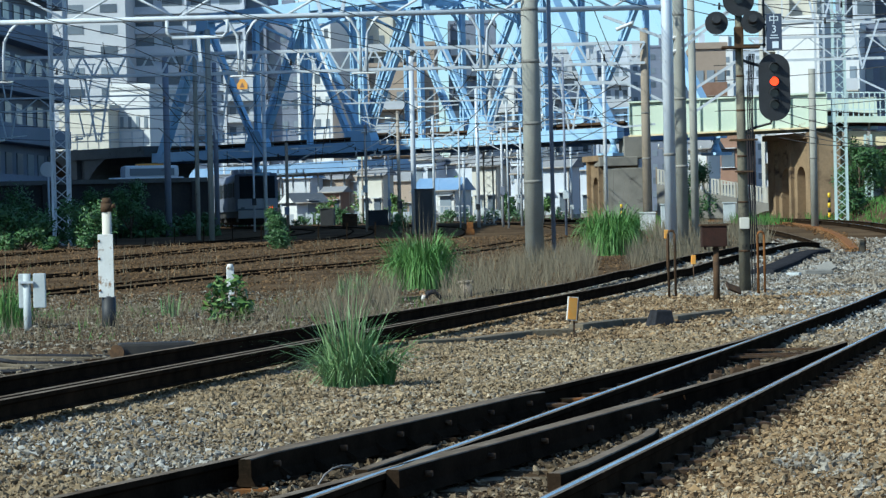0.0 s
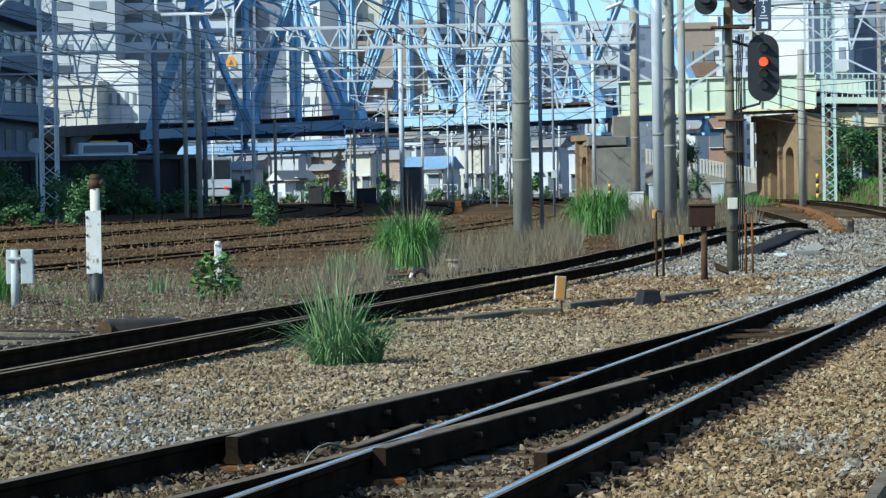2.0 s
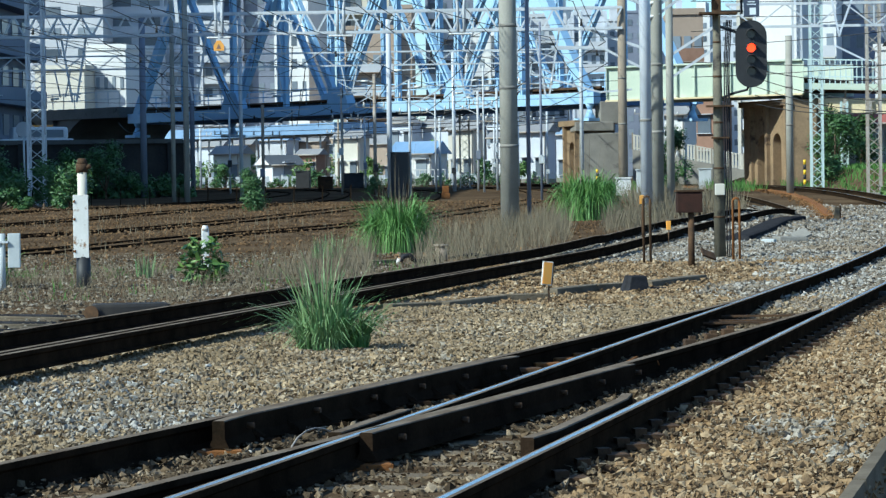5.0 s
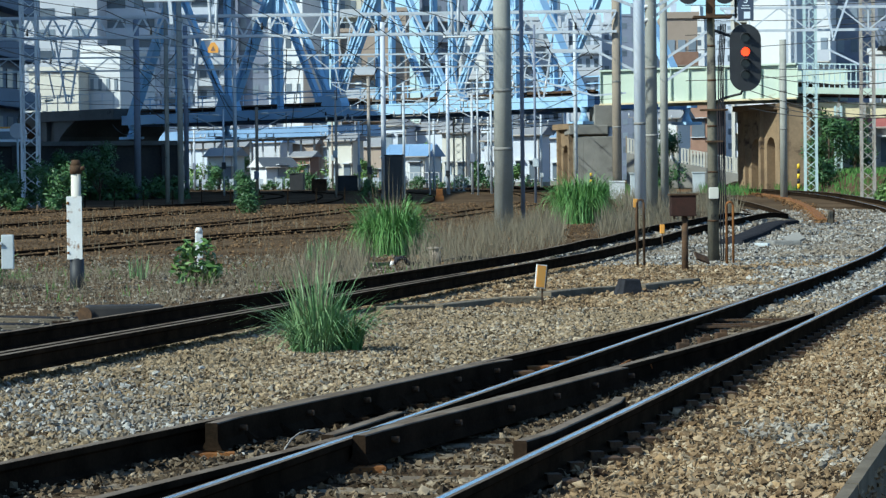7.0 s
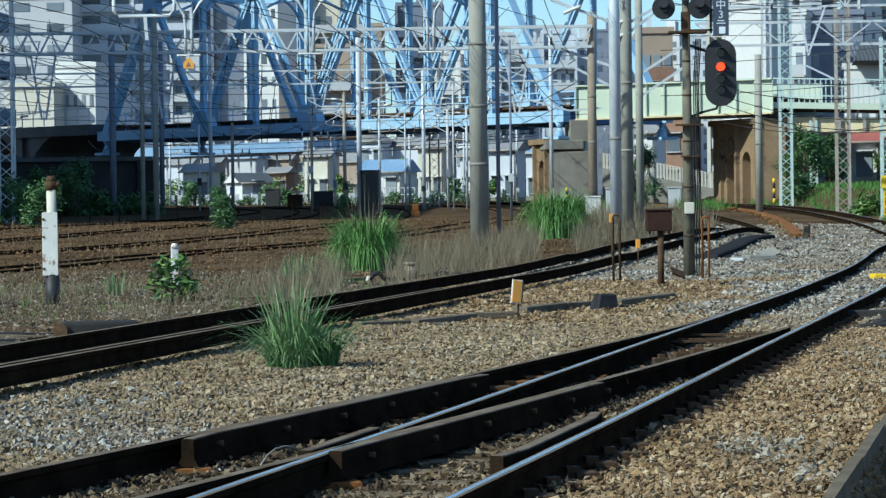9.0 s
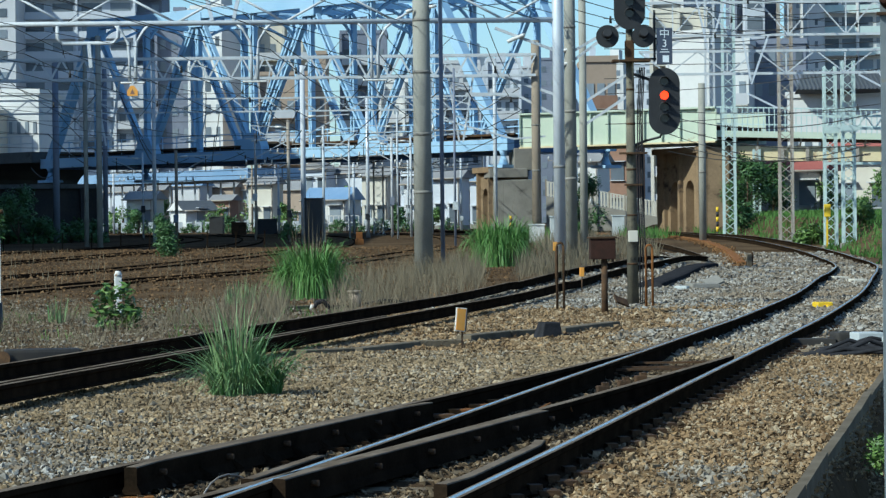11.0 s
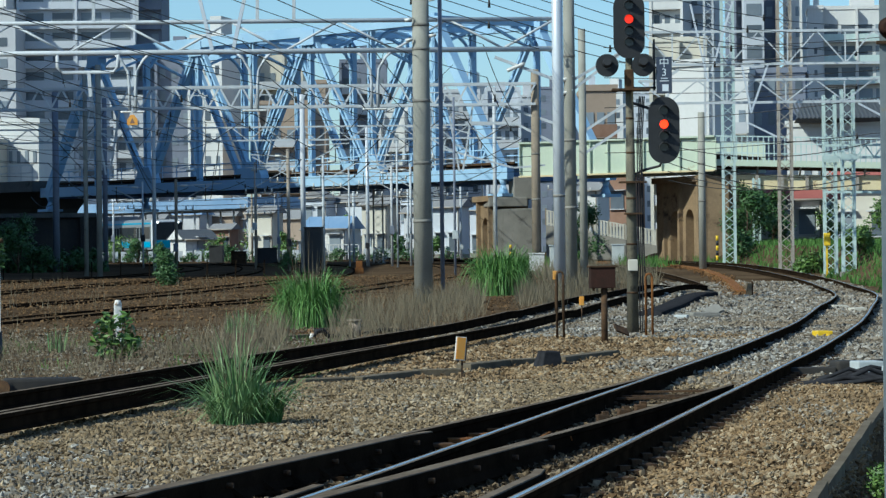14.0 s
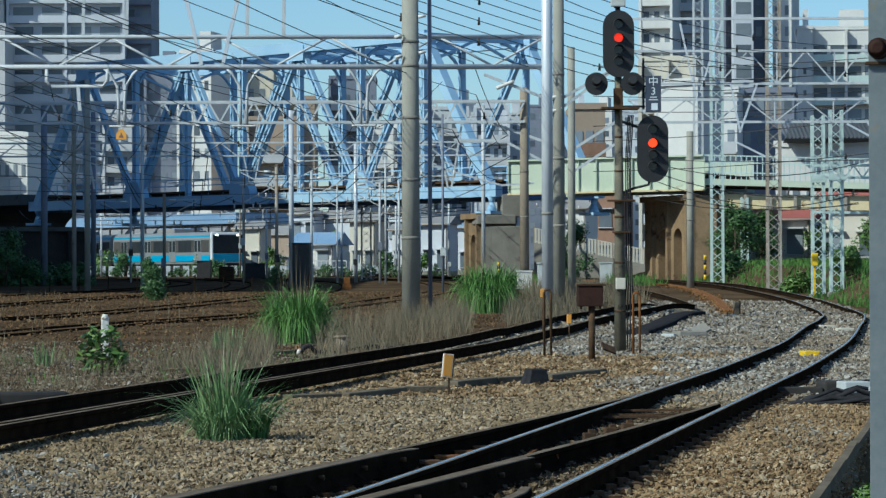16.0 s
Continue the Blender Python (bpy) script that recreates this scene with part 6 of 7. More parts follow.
# ---- viaduct and wall beyond the yard ----
def left_side():
    v = thing("viaduct", on_bridge(60, 0, 0), "grey concrete viaduct with haunched openings in deep shade", "viaduct")
    ang = math.degrees(math.atan2(BU.y, BU.x))
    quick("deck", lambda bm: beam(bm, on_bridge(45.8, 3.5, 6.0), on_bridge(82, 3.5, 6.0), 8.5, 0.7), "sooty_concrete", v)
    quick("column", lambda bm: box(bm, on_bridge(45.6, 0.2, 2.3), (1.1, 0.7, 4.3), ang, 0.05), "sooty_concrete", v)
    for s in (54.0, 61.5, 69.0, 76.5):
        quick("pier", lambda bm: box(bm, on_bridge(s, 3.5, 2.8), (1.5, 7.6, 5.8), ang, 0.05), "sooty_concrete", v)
        for k in (-1, 1):
            bm = bmesh.new()
            g = [on_bridge(s + k * a, -0.6, z) for a, z in ((0.5, 5.66), (3.2, 5.66), (2.2, 5.2), (1.3, 4.6), (0.5, 3.6))]
            f = bm.faces.new([bm.verts.new(p) for p in g])
            r = bmesh.ops.extrude_face_region(bm, geom=[f])
            bmesh.ops.translate(bm, verts=[e for e in r["geom"] if isinstance(e, bmesh.types.BMVert)], vec=BV * 8)
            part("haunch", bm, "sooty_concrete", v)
    for z in (6.9, 7.4):
        quick("handrail", lambda bm: beam(bm, on_bridge(45.8, -0.6, z), on_bridge(82, -0.6, z), 0.06), "galv", v)
    for i in range(26):
        quick("railing_post", lambda bm: beam(bm, on_bridge(46 + 1.4 * i, -0.6, 6.3), on_bridge(46 + 1.4 * i, -0.6, 7.45), 0.06), "galv", v)
    w = thing("retaining_wall", (-28, 146, 0.5), "dark retaining wall with a concrete capping in shade", "wall")
    # near-black wall colour stands in for the shade lying over it
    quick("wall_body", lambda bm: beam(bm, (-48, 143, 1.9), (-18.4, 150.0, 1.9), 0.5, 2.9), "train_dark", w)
    quick("coping", lambda bm: beam(bm, (-48, 143, 3.42), (-18.2, 150.0, 3.42), 0.9, 0.22), "sooty_concrete", w)
    for i in range(9):
        p = V(-48, 142.6, 0).lerp(V(-18.8, 149.5, 0), i / 8)
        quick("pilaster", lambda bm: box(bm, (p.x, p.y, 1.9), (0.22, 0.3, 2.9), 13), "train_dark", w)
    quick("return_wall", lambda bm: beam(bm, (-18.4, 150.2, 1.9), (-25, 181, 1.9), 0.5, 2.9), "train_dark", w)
    r = thing("raised_road", (-33, 170, 0), "raised asphalt road behind the wall", "road", kind="structure")
    quick("slab", lambda bm: beam(bm, (-60, 160.6, 1.35), (-22.9, 173.5, 1.35), 9, 2.7), "roof_grey", r)
    # lone poles in front of the viaduct
    for x, y, z1, rr in ((-15.35, 128, 9.6, 0.2), (-19.5, 145, 9.4, 0.26), (-17.8, 151, 9.4, 0.2), (-16.3, 131, 9.4, 0.16)):
        # left of x = -17 the viaduct's shade is put into the pole colour
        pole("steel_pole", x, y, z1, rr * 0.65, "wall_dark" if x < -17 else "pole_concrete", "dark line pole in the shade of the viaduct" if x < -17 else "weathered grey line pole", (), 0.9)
    s = thing("round_sign", (-24.2, 138, 1.0), "pale round disc sign on a thin post", "sign")
    quick("disc", lambda bm: rod(bm, (-24.2, 138, 3.9), (-24.2, 138.05, 3.9), 0.36, n=24), "wall_light", s)
    quick("post", lambda bm: rod(bm, (-24.2, 138.1, 1.0), (-24.2, 138.1, 3.9), 0.05, n=8), "galv", s)


left_side()
# ivy and rough growth against the dark wall
for i in range(14):
    x, y = -31.0 + 1.0 * i, 143.8 + 0.24 * i - 1.2 * abs(math.sin(i * 2.1))
    shrub("bush", x, y, 2.0 + 0.8 * math.sin(i * 1.9) ** 2, 1.3 + 1.1 * math.sin(i * 2.9) ** 2, 1300, 0.11, "leaf_dark", "dark rough bush against the retaining wall", 300 + i, trunk=0.0, z=ground_z(x, y) - 0.2)


def yard_fence():
    """Short stakes along the far edge of the yard."""
    for i in range(17):
        x = -24 + 1.15 * i
        y = 118 + 0.3 * i
        z = ground_z(x, y)
        bm = bmesh.new()
        beam(bm, (x, y, z - 0.1), (x + 0.03, y, z + 0.7), 0.045)
        solo("fence_stake", bm, "rail_side", "thin rusty fence stake at the yard's edge", "stake", "fence stakes", at=(x, y, z))


yard_fence()


# ---- buildings ----
PANES = {}


def pane_mesh(w, h, kind):
    key = (round(w, 2), round(h, 2), kind)
    if key not in PANES:
        bm = bmesh.new()
        box(bm, (0, 0, 0), (w, 0.1, h))
        me = mesh_of("window", bm, "glass", "wall_light")
        PANES[key] = me
    return PANES[key]


SLABS = {}


def building(name, x0, x1, y, depth, z1, floor_h, bays, wall, label, win=(0.62, 0.5), balcony=None, z0=0.3, face="front", roof=True, inset=0.0, skip=None, fins=0, turn=None):
    """A block with its windows, and balconies where it has them, as separate parts. face: 'front' looks at -y, 'right' at +x."""
    t = thing(name, ((x0 + x1) / 2, y + depth / 2, z0), label, "building", "distant buildings")
    quick("wall", lambda bm: box(bm, ((x0 + x1) / 2, y + depth / 2, (z0 + z1) / 2), (x1 - x0, depth, z1 - z0)), wall, t)
    if roof:
        quick("parapet", lambda bm: box(bm, ((x0 + x1) / 2, y + depth / 2, z1 + 0.25), (x1 - x0 + 0.3, depth + 0.3, 0.5)), wall, t)
    t.rotation_euler.z = radians(turn if turn is not None else (-12 if wall == "wall_white" and face == "front" else 0))
    for i in range(fins + 1 if fins else 0):
        xf = x0 + (x1 - x0) * i / fins
        quick("fin", lambda bm: box(bm, (xf, y - 0.6, (z0 + z1) / 2), (0.35, 1.3, z1 - z0)), wall, t)
    if roof and z1 > 24 and face == "front":
        quick("roof_house", lambda bm: box(bm, (x0 + (x1 - x0) * 0.6, y + depth / 2, z1 + 1.7), ((x1 - x0) * 0.35, depth * 0.5, 2.6)), wall, t)
    span = (x1 - x0) if face == "front" else depth
    floors = int((z1 - z0) / floor_h)
    bw = span / bays
    for f in range(floors):
        zc = z0 + floor_h * (f + 0.55)
        for b in range(bays):
            if skip and skip(f, b):
                continue
            off = bw * (b + 0.5)
            me = pane_mesh(bw * win[0], floor_h * win[1], 0)
            ob = new("window", me)
            ob.parent = t
            if face == "front":
                loc, rz = V(x0 + off, y - 0.02 + inset, zc), 0
            else:
                loc, rz = V(x1 + 0.02, y + off, zc), 90
            ob.matrix_basis = Matrix.Translation(loc - Vector(t.location)) @ pose(0, 0, 0, 0, 0, rz)
        if balcony:
            key = (round(span, 2), balcony)
            if key not in SLABS:
                bm = bmesh.new()
                box(bm, (0, -0.55, 0), (span, 1.1, 0.18))
                SLABS[key] = (mesh_of("balcony_slab", bm, wall), None)
                bm = bmesh.new()
                box(bm, (0, -1.08, 0.5), (span, 0.07, 1.0))
                SLABS[key] = (SLABS[key][0], mesh_of("balcony_front", bm, balcony))
            for nm, me in zip(("balcony_slab", "balcony_front"), SLABS[key]):
                ob = new(nm, me)
                ob.parent = t
                loc = V((x0 + x1) / 2, y, z0 + floor_h * f) if face == "front" else V(x1, y + depth / 2, z0 + floor_h * f)
                ob.matrix_basis = Matrix.Translation(loc - Vector(t.location)) @ pose(0, 0, 0, 0, 0, 0 if face == "front" else 90)
    return t


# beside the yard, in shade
# its near part, out of view, is added to shade the yard's left
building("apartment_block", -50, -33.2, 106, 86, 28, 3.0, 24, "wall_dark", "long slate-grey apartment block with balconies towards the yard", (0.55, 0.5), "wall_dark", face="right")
# flats and towers beyond the yard
building("apartment_block", -75.1, -66.7, 430, 14, 68.5, 2.9, 6, "wall_white", "white apartment tower with rows of small windows", (0.42, 0.42), "wall_white", fins=3)
building("apartment_block", -67.2, -63.8, 434, 12, 67.3, 2.9, 2, "wall_cream", "cream recessed wing of an apartment tower", (0.5, 0.42), "wall_light", turn=-8)
building("stair_tower", -63.1, -62.0, 430, 10, 68.3, 2.9, 1, "wall_white", "slim white stair tower of an apartment block", (0.3, 0.25), None)
building("apartment_block", -63.4, -58.5, 440, 12, 66.4, 2.9, 3, "wall_grey", "grey apartment block with balconies", (0.6, 0.45), "wall_light", turn=-8)
building("office_block", -37.9, -34.3, 252, 9, 12.7, 2.7, 5, "wall_white", "low bright white building behind the viaduct", (0.4, 0.38), None)
building("office_block", -42.1, -37.7, 250, 9, 10.9, 2.7, 5, "wall_cream", "low cream building behind the viaduct railing", (0.4, 0.35), None, turn=-10)
building("apartment_tower", -62.9, -46.1, 430, 16, 60.1, 2.85, 4, "wall_grey", "tall grey residential tower with dark windows", (0.7, 0.5), "wall_grey", fins=2)
# shade on the tower's right side put into slate walls
building("apartment_tower", -46.4, -42.5, 433, 12, 58.8, 2.85, 2, "wall_dark", "dark slate side wing of a residential tower", (0.5, 0.42), "wall_dark")
building("apartment_tower", -66.8, -62.4, 426, 16, 59.7, 2.85, 2, "wall_white", "white balconied wing of a residential tower", (0.4, 0.35), "wall_white")
# behind the truss
for x0, x1, y, z1, w, n, lab in ((-32.5, -27.5, 285, 16.5, "wall_light", 3, "grey mid-rise block behind the bridge"), (-27.2, -24.0, 272, 19.5, "wall_dark", 2, "dark slate mid-rise behind the bridge"), (-23.0, -20.0, 268, 21.0, "wall_white", 2, "white mid-rise with a round tank behind the bridge"),
                                 (-18.6, -13.4, 280, 20.5, "wall_cream", 4, "cream flats behind the bridge"), (-17.2, -12.8, 262, 14.6, "wall_tan", 3, "tan tiled block behind the bridge"), (-12.7, -11.3, 262, 16.4, "wall_tan", 1, "narrow red-brown block behind the bridge"),
                                 (-11.0, -6.6, 290, 20.0, "wall_dark", 3, "dark grey block behind the bridge"), (-6.0, -1.5, 275, 14.5, "wall_white", 4, "white low block behind the bridge"), (-1.2, 2.6, 300, 17.5, "wall_light", 3, "pale block behind the bridge end"), (3.0, 6.0, 270, 16.0, "wall_grey", 3, "blue-grey block behind the girder")):
    k = 1.42
    building("city_block", x0 * k, x1 * k, y * k, 10, z1 * k - 0.55, 2.9, n + 1, w, lab, (0.5, 0.42), "wall_light" if n > 2 else None, fins=n // 2)
# hazy skyline seen through and beside the truss
for x0, x1, y, z1, n, w in ((-11.7, -5.9, 680, 34.6, 4, "wall_light"), (-3.9, 1.3, 560, 27.5, 3, "wall_grey"), (2.1, 5.5, 580, 33.9, 2, "wall_white"), (5.6, 11.4, 570, 31.2, 4, "wall_grey"),
                           (11.5, 16.8, 580, 31.5, 3, "wall_light"), (18.7, 24.9, 650, 37.0, 3, "wall_dark"), (22.4, 24.9, 590, 28.9, 2, "wall_light"), (26.8, 30.1, 610, 34.5, 2, "wall_grey"),
                           (33.5, 39.4, 670, 37.4, 2, "wall_white"), (37.0, 43.3, 610, 33.5, 3, "wall_grey"), (42.4, 45.5, 600, 34.4, 4, "wall_light"), (43.7, 48.4, 570, 28.7, 3, "wall_dark"),
                           (49.4, 53.0, 580, 29.2, 3, "wall_light")):
    building("city_block", x0, x1, y, 10, z1, 3.0, n, w, "distant %s block on the skyline" % {"wall_light": "pale grey", "wall_grey": "blue-grey", "wall_white": "white", "wall_dark": "slate"}[w], (0.5, 0.42))
# right-hand cluster
building("city_block", 10.4, 12.9, 235, 12, 14.0, 2.5, 3, "wall_tan", "brown tiled building with white balconies above the girder", (0.7, 0.5), "wall_brick")
building("warehouse", 15.3, 18.9, 205, 3.0, 14.0, 14.0, 1, "wall_white", "plain white windowless building behind the girder", (0.2, 0.05), skip=lambda f, b: True).rotation_euler.z = radians(-38)
building("apartment_block", 26.8, 30.8, 380, 12, 49.5, 2.9, 3, "wall_white", "white apartment tower with deep balconies", (0.5, 0.4), "wall_white", fins=1)
building("apartment_block", 31.5, 35.2, 388, 12, 47.5, 2.9, 2, "wall_light", "light grey tower behind the masts", (0.5, 0.4), "wall_grey", turn=-8)
building("apartment_block", 21.0, 26.5, 300, 10, 22.4, 2.8, 4, "wall_cream", "cream terraced flats behind the signal", (0.6, 0.45), "wall_light", fins=2, turn=-10)
building("apartment_tower", 39.9, 45.9, 420, 14, 54.4, 3.0, 3, "wall_dark", "tall slate-grey tower behind the masts", (0.4, 0.45), None, fins=2)
building("apartment_tower", 40.9, 43.7, 416, 3, 53.1, 3.0, 1, "wall_grey", "lighter grey glazed bay of a slate tower", (0.75, 0.55), None)
building("apartment_tower", 48.1, 50.8, 420, 12, 54.3, 3.0, 2, "wall_white", "slim white residential tower", (0.4, 0.45), None)
building("apartment_block", 48.7, 50.7, 401, 12, 33.7, 2.9, 1, "wall_white", "plain off-white stair end of an apartment block", (0.2, 0.25), None, turn=-6)
building("apartment_block", 50.8, 60.0, 402, 12, 33.7, 2.9, 4, "wall_white", "off-white apartment block with pale glazed balconies", (0.8, 0.5), "mint", fins=2, turn=-6)
building("apartment_block", 60.4, 69.1, 404, 12, 35.9, 2.9, 4, "wall_light", "light grey flats beyond the cream block", (0.6, 0.45), "wall_white")
building("city_block", 23.6, 27.0, 262, 9, 16.9, 2.8, 3, "wall_white", "white gabled building behind the deck railing", (0.5, 0.4), "wall_light")
building("city_block", 27.4, 32.2, 266, 9, 17.1, 2.8, 4, "wall_dark", "slate-grey low block behind the lattice masts", (0.5, 0.4), None, turn=-8)
building("city_block", 27.8, 35.6, 240, 8, 11.2, 2.8, 7, "wall_white", "low white building with a long dark roof", (0.5, 0.45), None)
building("city_block", 37.1, 44.7, 250, 8, 13.7, 2.8, 5, "wall_grey", "grey low building beyond the masts", (0.5, 0.4), None)


def long_roof():
    t = thing("tiled_roof", (31.4, 242, 11.2), "long dark slate roof over the low white building", "roof")
    bm = bmesh.new()
    ring = [(27.5, 238.0, 11.75), (35.4, 238.0, 11.75), (34.4, 243.0, 13.50), (28.7, 243.0, 13.50)]
    f = bm.faces.new([bm.verts.new(p) for p in ring])
    r = bmesh.ops.extrude_face_region(bm, geom=[f])
    bmesh.ops.translate(bm, verts=[e for e in r["geom"] if isinstance(e, bmesh.types.BMVert)], vec=(0, 1.5, -0.3))
    part("slope", bm, "slate_roof", t)
    for i in range(24):
        xa = 27.5 + 7.90 * (i + 0.5) / 24
        quick("rib", lambda b: beam(b, (xa, 237.95, 11.80), (xa, 242.9, 13.54), 0.12, 0.08), "slate_roof", t)


long_roof()
building("city_block", -120, -62, 420, 20, 36, 3.0, 12, "wall_light", "distant grey flats beyond the viaduct", (0.5, 0.4))


def house(x, y, w, d, h, wall, roof, label, ridge="x", wins=2, turn=-24):
    z = ground_z(x, y) - 0.1
    d = min(d, w * 0.8)
    t = thing("house", (x, y, z), label, "house", "small houses")
    t.rotation_euler.z = radians(turn)
    quick("wall", lambda bm: box(bm, (x, y, z + h / 2), (w, d, h)), wall, t)
    bm = bmesh.new()
    rh = min(w, d) * 0.36
    e = 0.3
    if ridge == "x":
        pts = [(-w / 2 - e, -d / 2 - e, 0), (w / 2 + e, -d / 2 - e, 0), (w / 2 + e, d / 2 + e, 0), (-w / 2 - e, d / 2 + e, 0), (-w / 2 - e, 0, rh), (w / 2 + e, 0, rh)]
        fs = [(0, 1, 5, 4), (2, 3, 4, 5), (0, 4, 3), (1, 2, 5), (0, 3, 2, 1)]
    else:
        pts = [(-w / 2 - e, -d / 2 - e, 0), (w / 2 + e, -d / 2 - e, 0), (w / 2 + e, d / 2 + e, 0), (-w / 2 - e, d / 2 + e, 0), (0, -d / 2 - e, rh), (0, d / 2 + e, rh)]
        fs = [(0, 4, 5, 3), (1, 2, 5, 4), (0, 1, 4), (3, 5, 2), (0, 3, 2, 1)]
    vs = [bm.verts.new((x + a, y + b, z + h + c)) for a, b, c in pts]
    for f in fs:
        bm.faces.new([vs[i] for i in f])
    part("roof", bm, roof, t)
    if ridge == "x":
        quick("gable", lambda b: b.faces.new([b.verts.new((x - w / 2 - 0.32, y + a, z + h + c)) for a, c in ((-d / 2, 0.02), (d / 2, 0.02), (0, rh * 0.94))]), wall, t)
    if ridge == "y":
        quick("gable", lambda b: b.faces.new([b.verts.new((x + a, y - d / 2 - 0.02, z + h + c)) for a, c in ((-w / 2, 0), (w / 2, 0), (0, rh * 0.95))]), wall, t)
    for i in range(wins):
        for f in range(max(1, int(h / 2.7))):
            ob = new("window", pane_mesh(w * 0.26, 1.3, 0))
            ob.parent = t
            c = V(-w / 2 + w * (i + 0.5) / wins, -d / 2 - 0.02, 1.4 + 2.7 * f)
            ob.matrix_basis = Matrix.Translation(c)
            sill = new("window_sill", sill_mesh(w * 0.3))
            sill.parent = t
            sill.matrix_basis = Matrix.Translation(c + V(0, -0.1, -0.7))
            hood = new("window_hood", sill_mesh(w * 0.36))
            hood.parent = t
            hood.matrix_basis = Matrix.Translation(c + V(0, -0.2, 0.74)) @ Matrix.Diagonal((1, 2.4, 1, 1))
    quick("gutter", lambda b: rod(b, (x - w / 2 - 0.3, y - d / 2 - 0.33, z + h - 0.02), (x + w / 2 + 0.3, y - d / 2 - 0.33, z + h - 0.02), 0.07, n=8), "rust_steel", t)
    quick("downpipe", lambda b: rod(b, (x + w / 2 - 0.1, y - d / 2 - 0.06, z), (x + w / 2 - 0.1, y - d / 2 - 0.06, z + h), 0.05, n=8), "rust_steel", t)
    quick("footing", lambda b: box(b, (x, y, z + 0.25), (w + 0.06, d + 0.06, 0.5)), "concrete", t)
    if w > 2.0:
        quick("air_conditioner", lambda b: box(b, (x - w * 0.1, y - d / 2 - 0.2, z + 0.8), (0.8, 0.3, 0.6), 0, 0.03), "grey_box", t)
    return t


SILLS = {}


def sill_mesh(w):
    key = round(w, 2)
    if key not in SILLS:
        bm = bmesh.new()
        box(bm, (0, 0, 0), (w, 0.18, 0.06))
        SILLS[key] = mesh_of("window_sill", bm, "wall_light")
    return SILLS[key]


# small houses seen under the bridge
house(-22.1, 250, 3.0, 2.4, 1.9, "wall_white", "slate_roof", "small white gabled house with a dark slate roof", "x", 1, 38)
house(-15.7, 246, 2.3, 5.0, 4.0, "wall_cream", "roof_grey", "cream two-storey house under the bridge", "x", 2)
house(-27.4, 262, 2.6, 5.0, 3.0, "wall_cream", "roof_grey", "cream house beyond the tracks", "x", 3)
house(-20.0, 258, 1.8, 5.0, 2.8, "wall_brick", "roof_grey", "reddish-brown house beyond the tracks", "x", 2)
house(-9.3, 226, 3.4, 6.0, 2.5, "wall_white", "roof_blue", "low white building with a blue fascia and open porch", "x", 2)
house(-6.0, 235, 2.2, 6.0, 4.4, "wall_cream", "roof_grey", "pinkish cream house behind a steel mast", "x", 2)
house(-3.0, 240, 1.8, 6.0, 3.8, "wall_light", "roof_grey", "pale grey house beside the bridge pier", "x", 2)
house(-0.3, 222, 2.2, 6.0, 4.0, "wall_grey", "roof_grey", "blue-grey building close to the bridge pier", "x", 2)
house(9.4, 215, 3.0, 6.0, 5.0, "wall_white", "roof_grey", "white house seen under the girder", "x", 2)
house(12.0, 225, 4.0, 6.0, 6.2, "wall_brick", "roof_grey", "brown house seen under the girder", "x", 2)
house(18.6, 160, 3.4, 5.0, 2.6, "wall_white", "roof_red", "house with a dull red roof beyond the bank", "x", 2)
house(23.6, 168, 4.2, 5.0, 3.4, "wall_cream", "roof_red", "cream house with a red roof beyond the bank", "x", 2)


# crowded small houses closing the view under the bridge
rs = random.Random(33)
walls = ("wall_dark", "wall_cream", "wall_light", "wall_tan", "wall_grey", "wall_grey", "wall_brick")
x = -13.2
while x < 3.2:
    w = rs.uniform(1.5, 2.9)
    m = walls[rs.randrange(7)]
    house(x + w / 2, 262 + rs.uniform(0, 10), w, 6.0, rs.uniform(3.2, 6.0), m, ("roof_grey", "roof_blue", "slate_roof", "roof_grey")[rs.randrange(4)], "small %s house in a crowded row beyond the tracks" % {"wall_white": "white", "wall_cream": "cream", "wall_light": "pale grey", "wall_tan": "tan", "wall_dark": "slate", "wall_grey": "blue-grey", "wall_brick": "brown"}[m], "x" if rs.random() < 0.6 else "y", rs.randrange(2, 4))
    x += w + rs.uniform(0.1, 0.7)
x = -41.0
while x < -15.0:
    w = rs.uniform(2.5, 5.0)
    m = walls[rs.randrange(7)]
    house(x + w / 2, 345 + rs.uniform(0, 12), w, 6.0, rs.uniform(4.5, 6.4), m, "roof_grey" if rs.random() < 0.7 else "roof_blue", "low house beyond the depot canopy", "x", rs.randrange(2, 4))
    x += w + rs.uniform(0.2, 1.0)


def shed():
    """Long depot roof far beyond the tracks."""
    t = thing("depot_shed", (-24, 280, 1), "long depot canopy with a faded blue roof", "shed")
    quick("roof", lambda bm: beam(bm, (-46, 315, 6.0), (-15.5, 266.4, 6.0), 7, 1.0), "roof_blue", t)
    for i in range(22):
        p = V(-45, 310, 0).lerp(V(-16, 263.6, 0), i / 21)
        quick("column", lambda bm: box(bm, (p.x, p.y, 3.2), (0.16, 0.16, 4.8)), "galv", t)
        quick("roof_rib", lambda bm: beam(bm, (p.x, p.y, 5.5), (p.x, p.y, 6.7), 0.09), "wall_light", t)


shed()


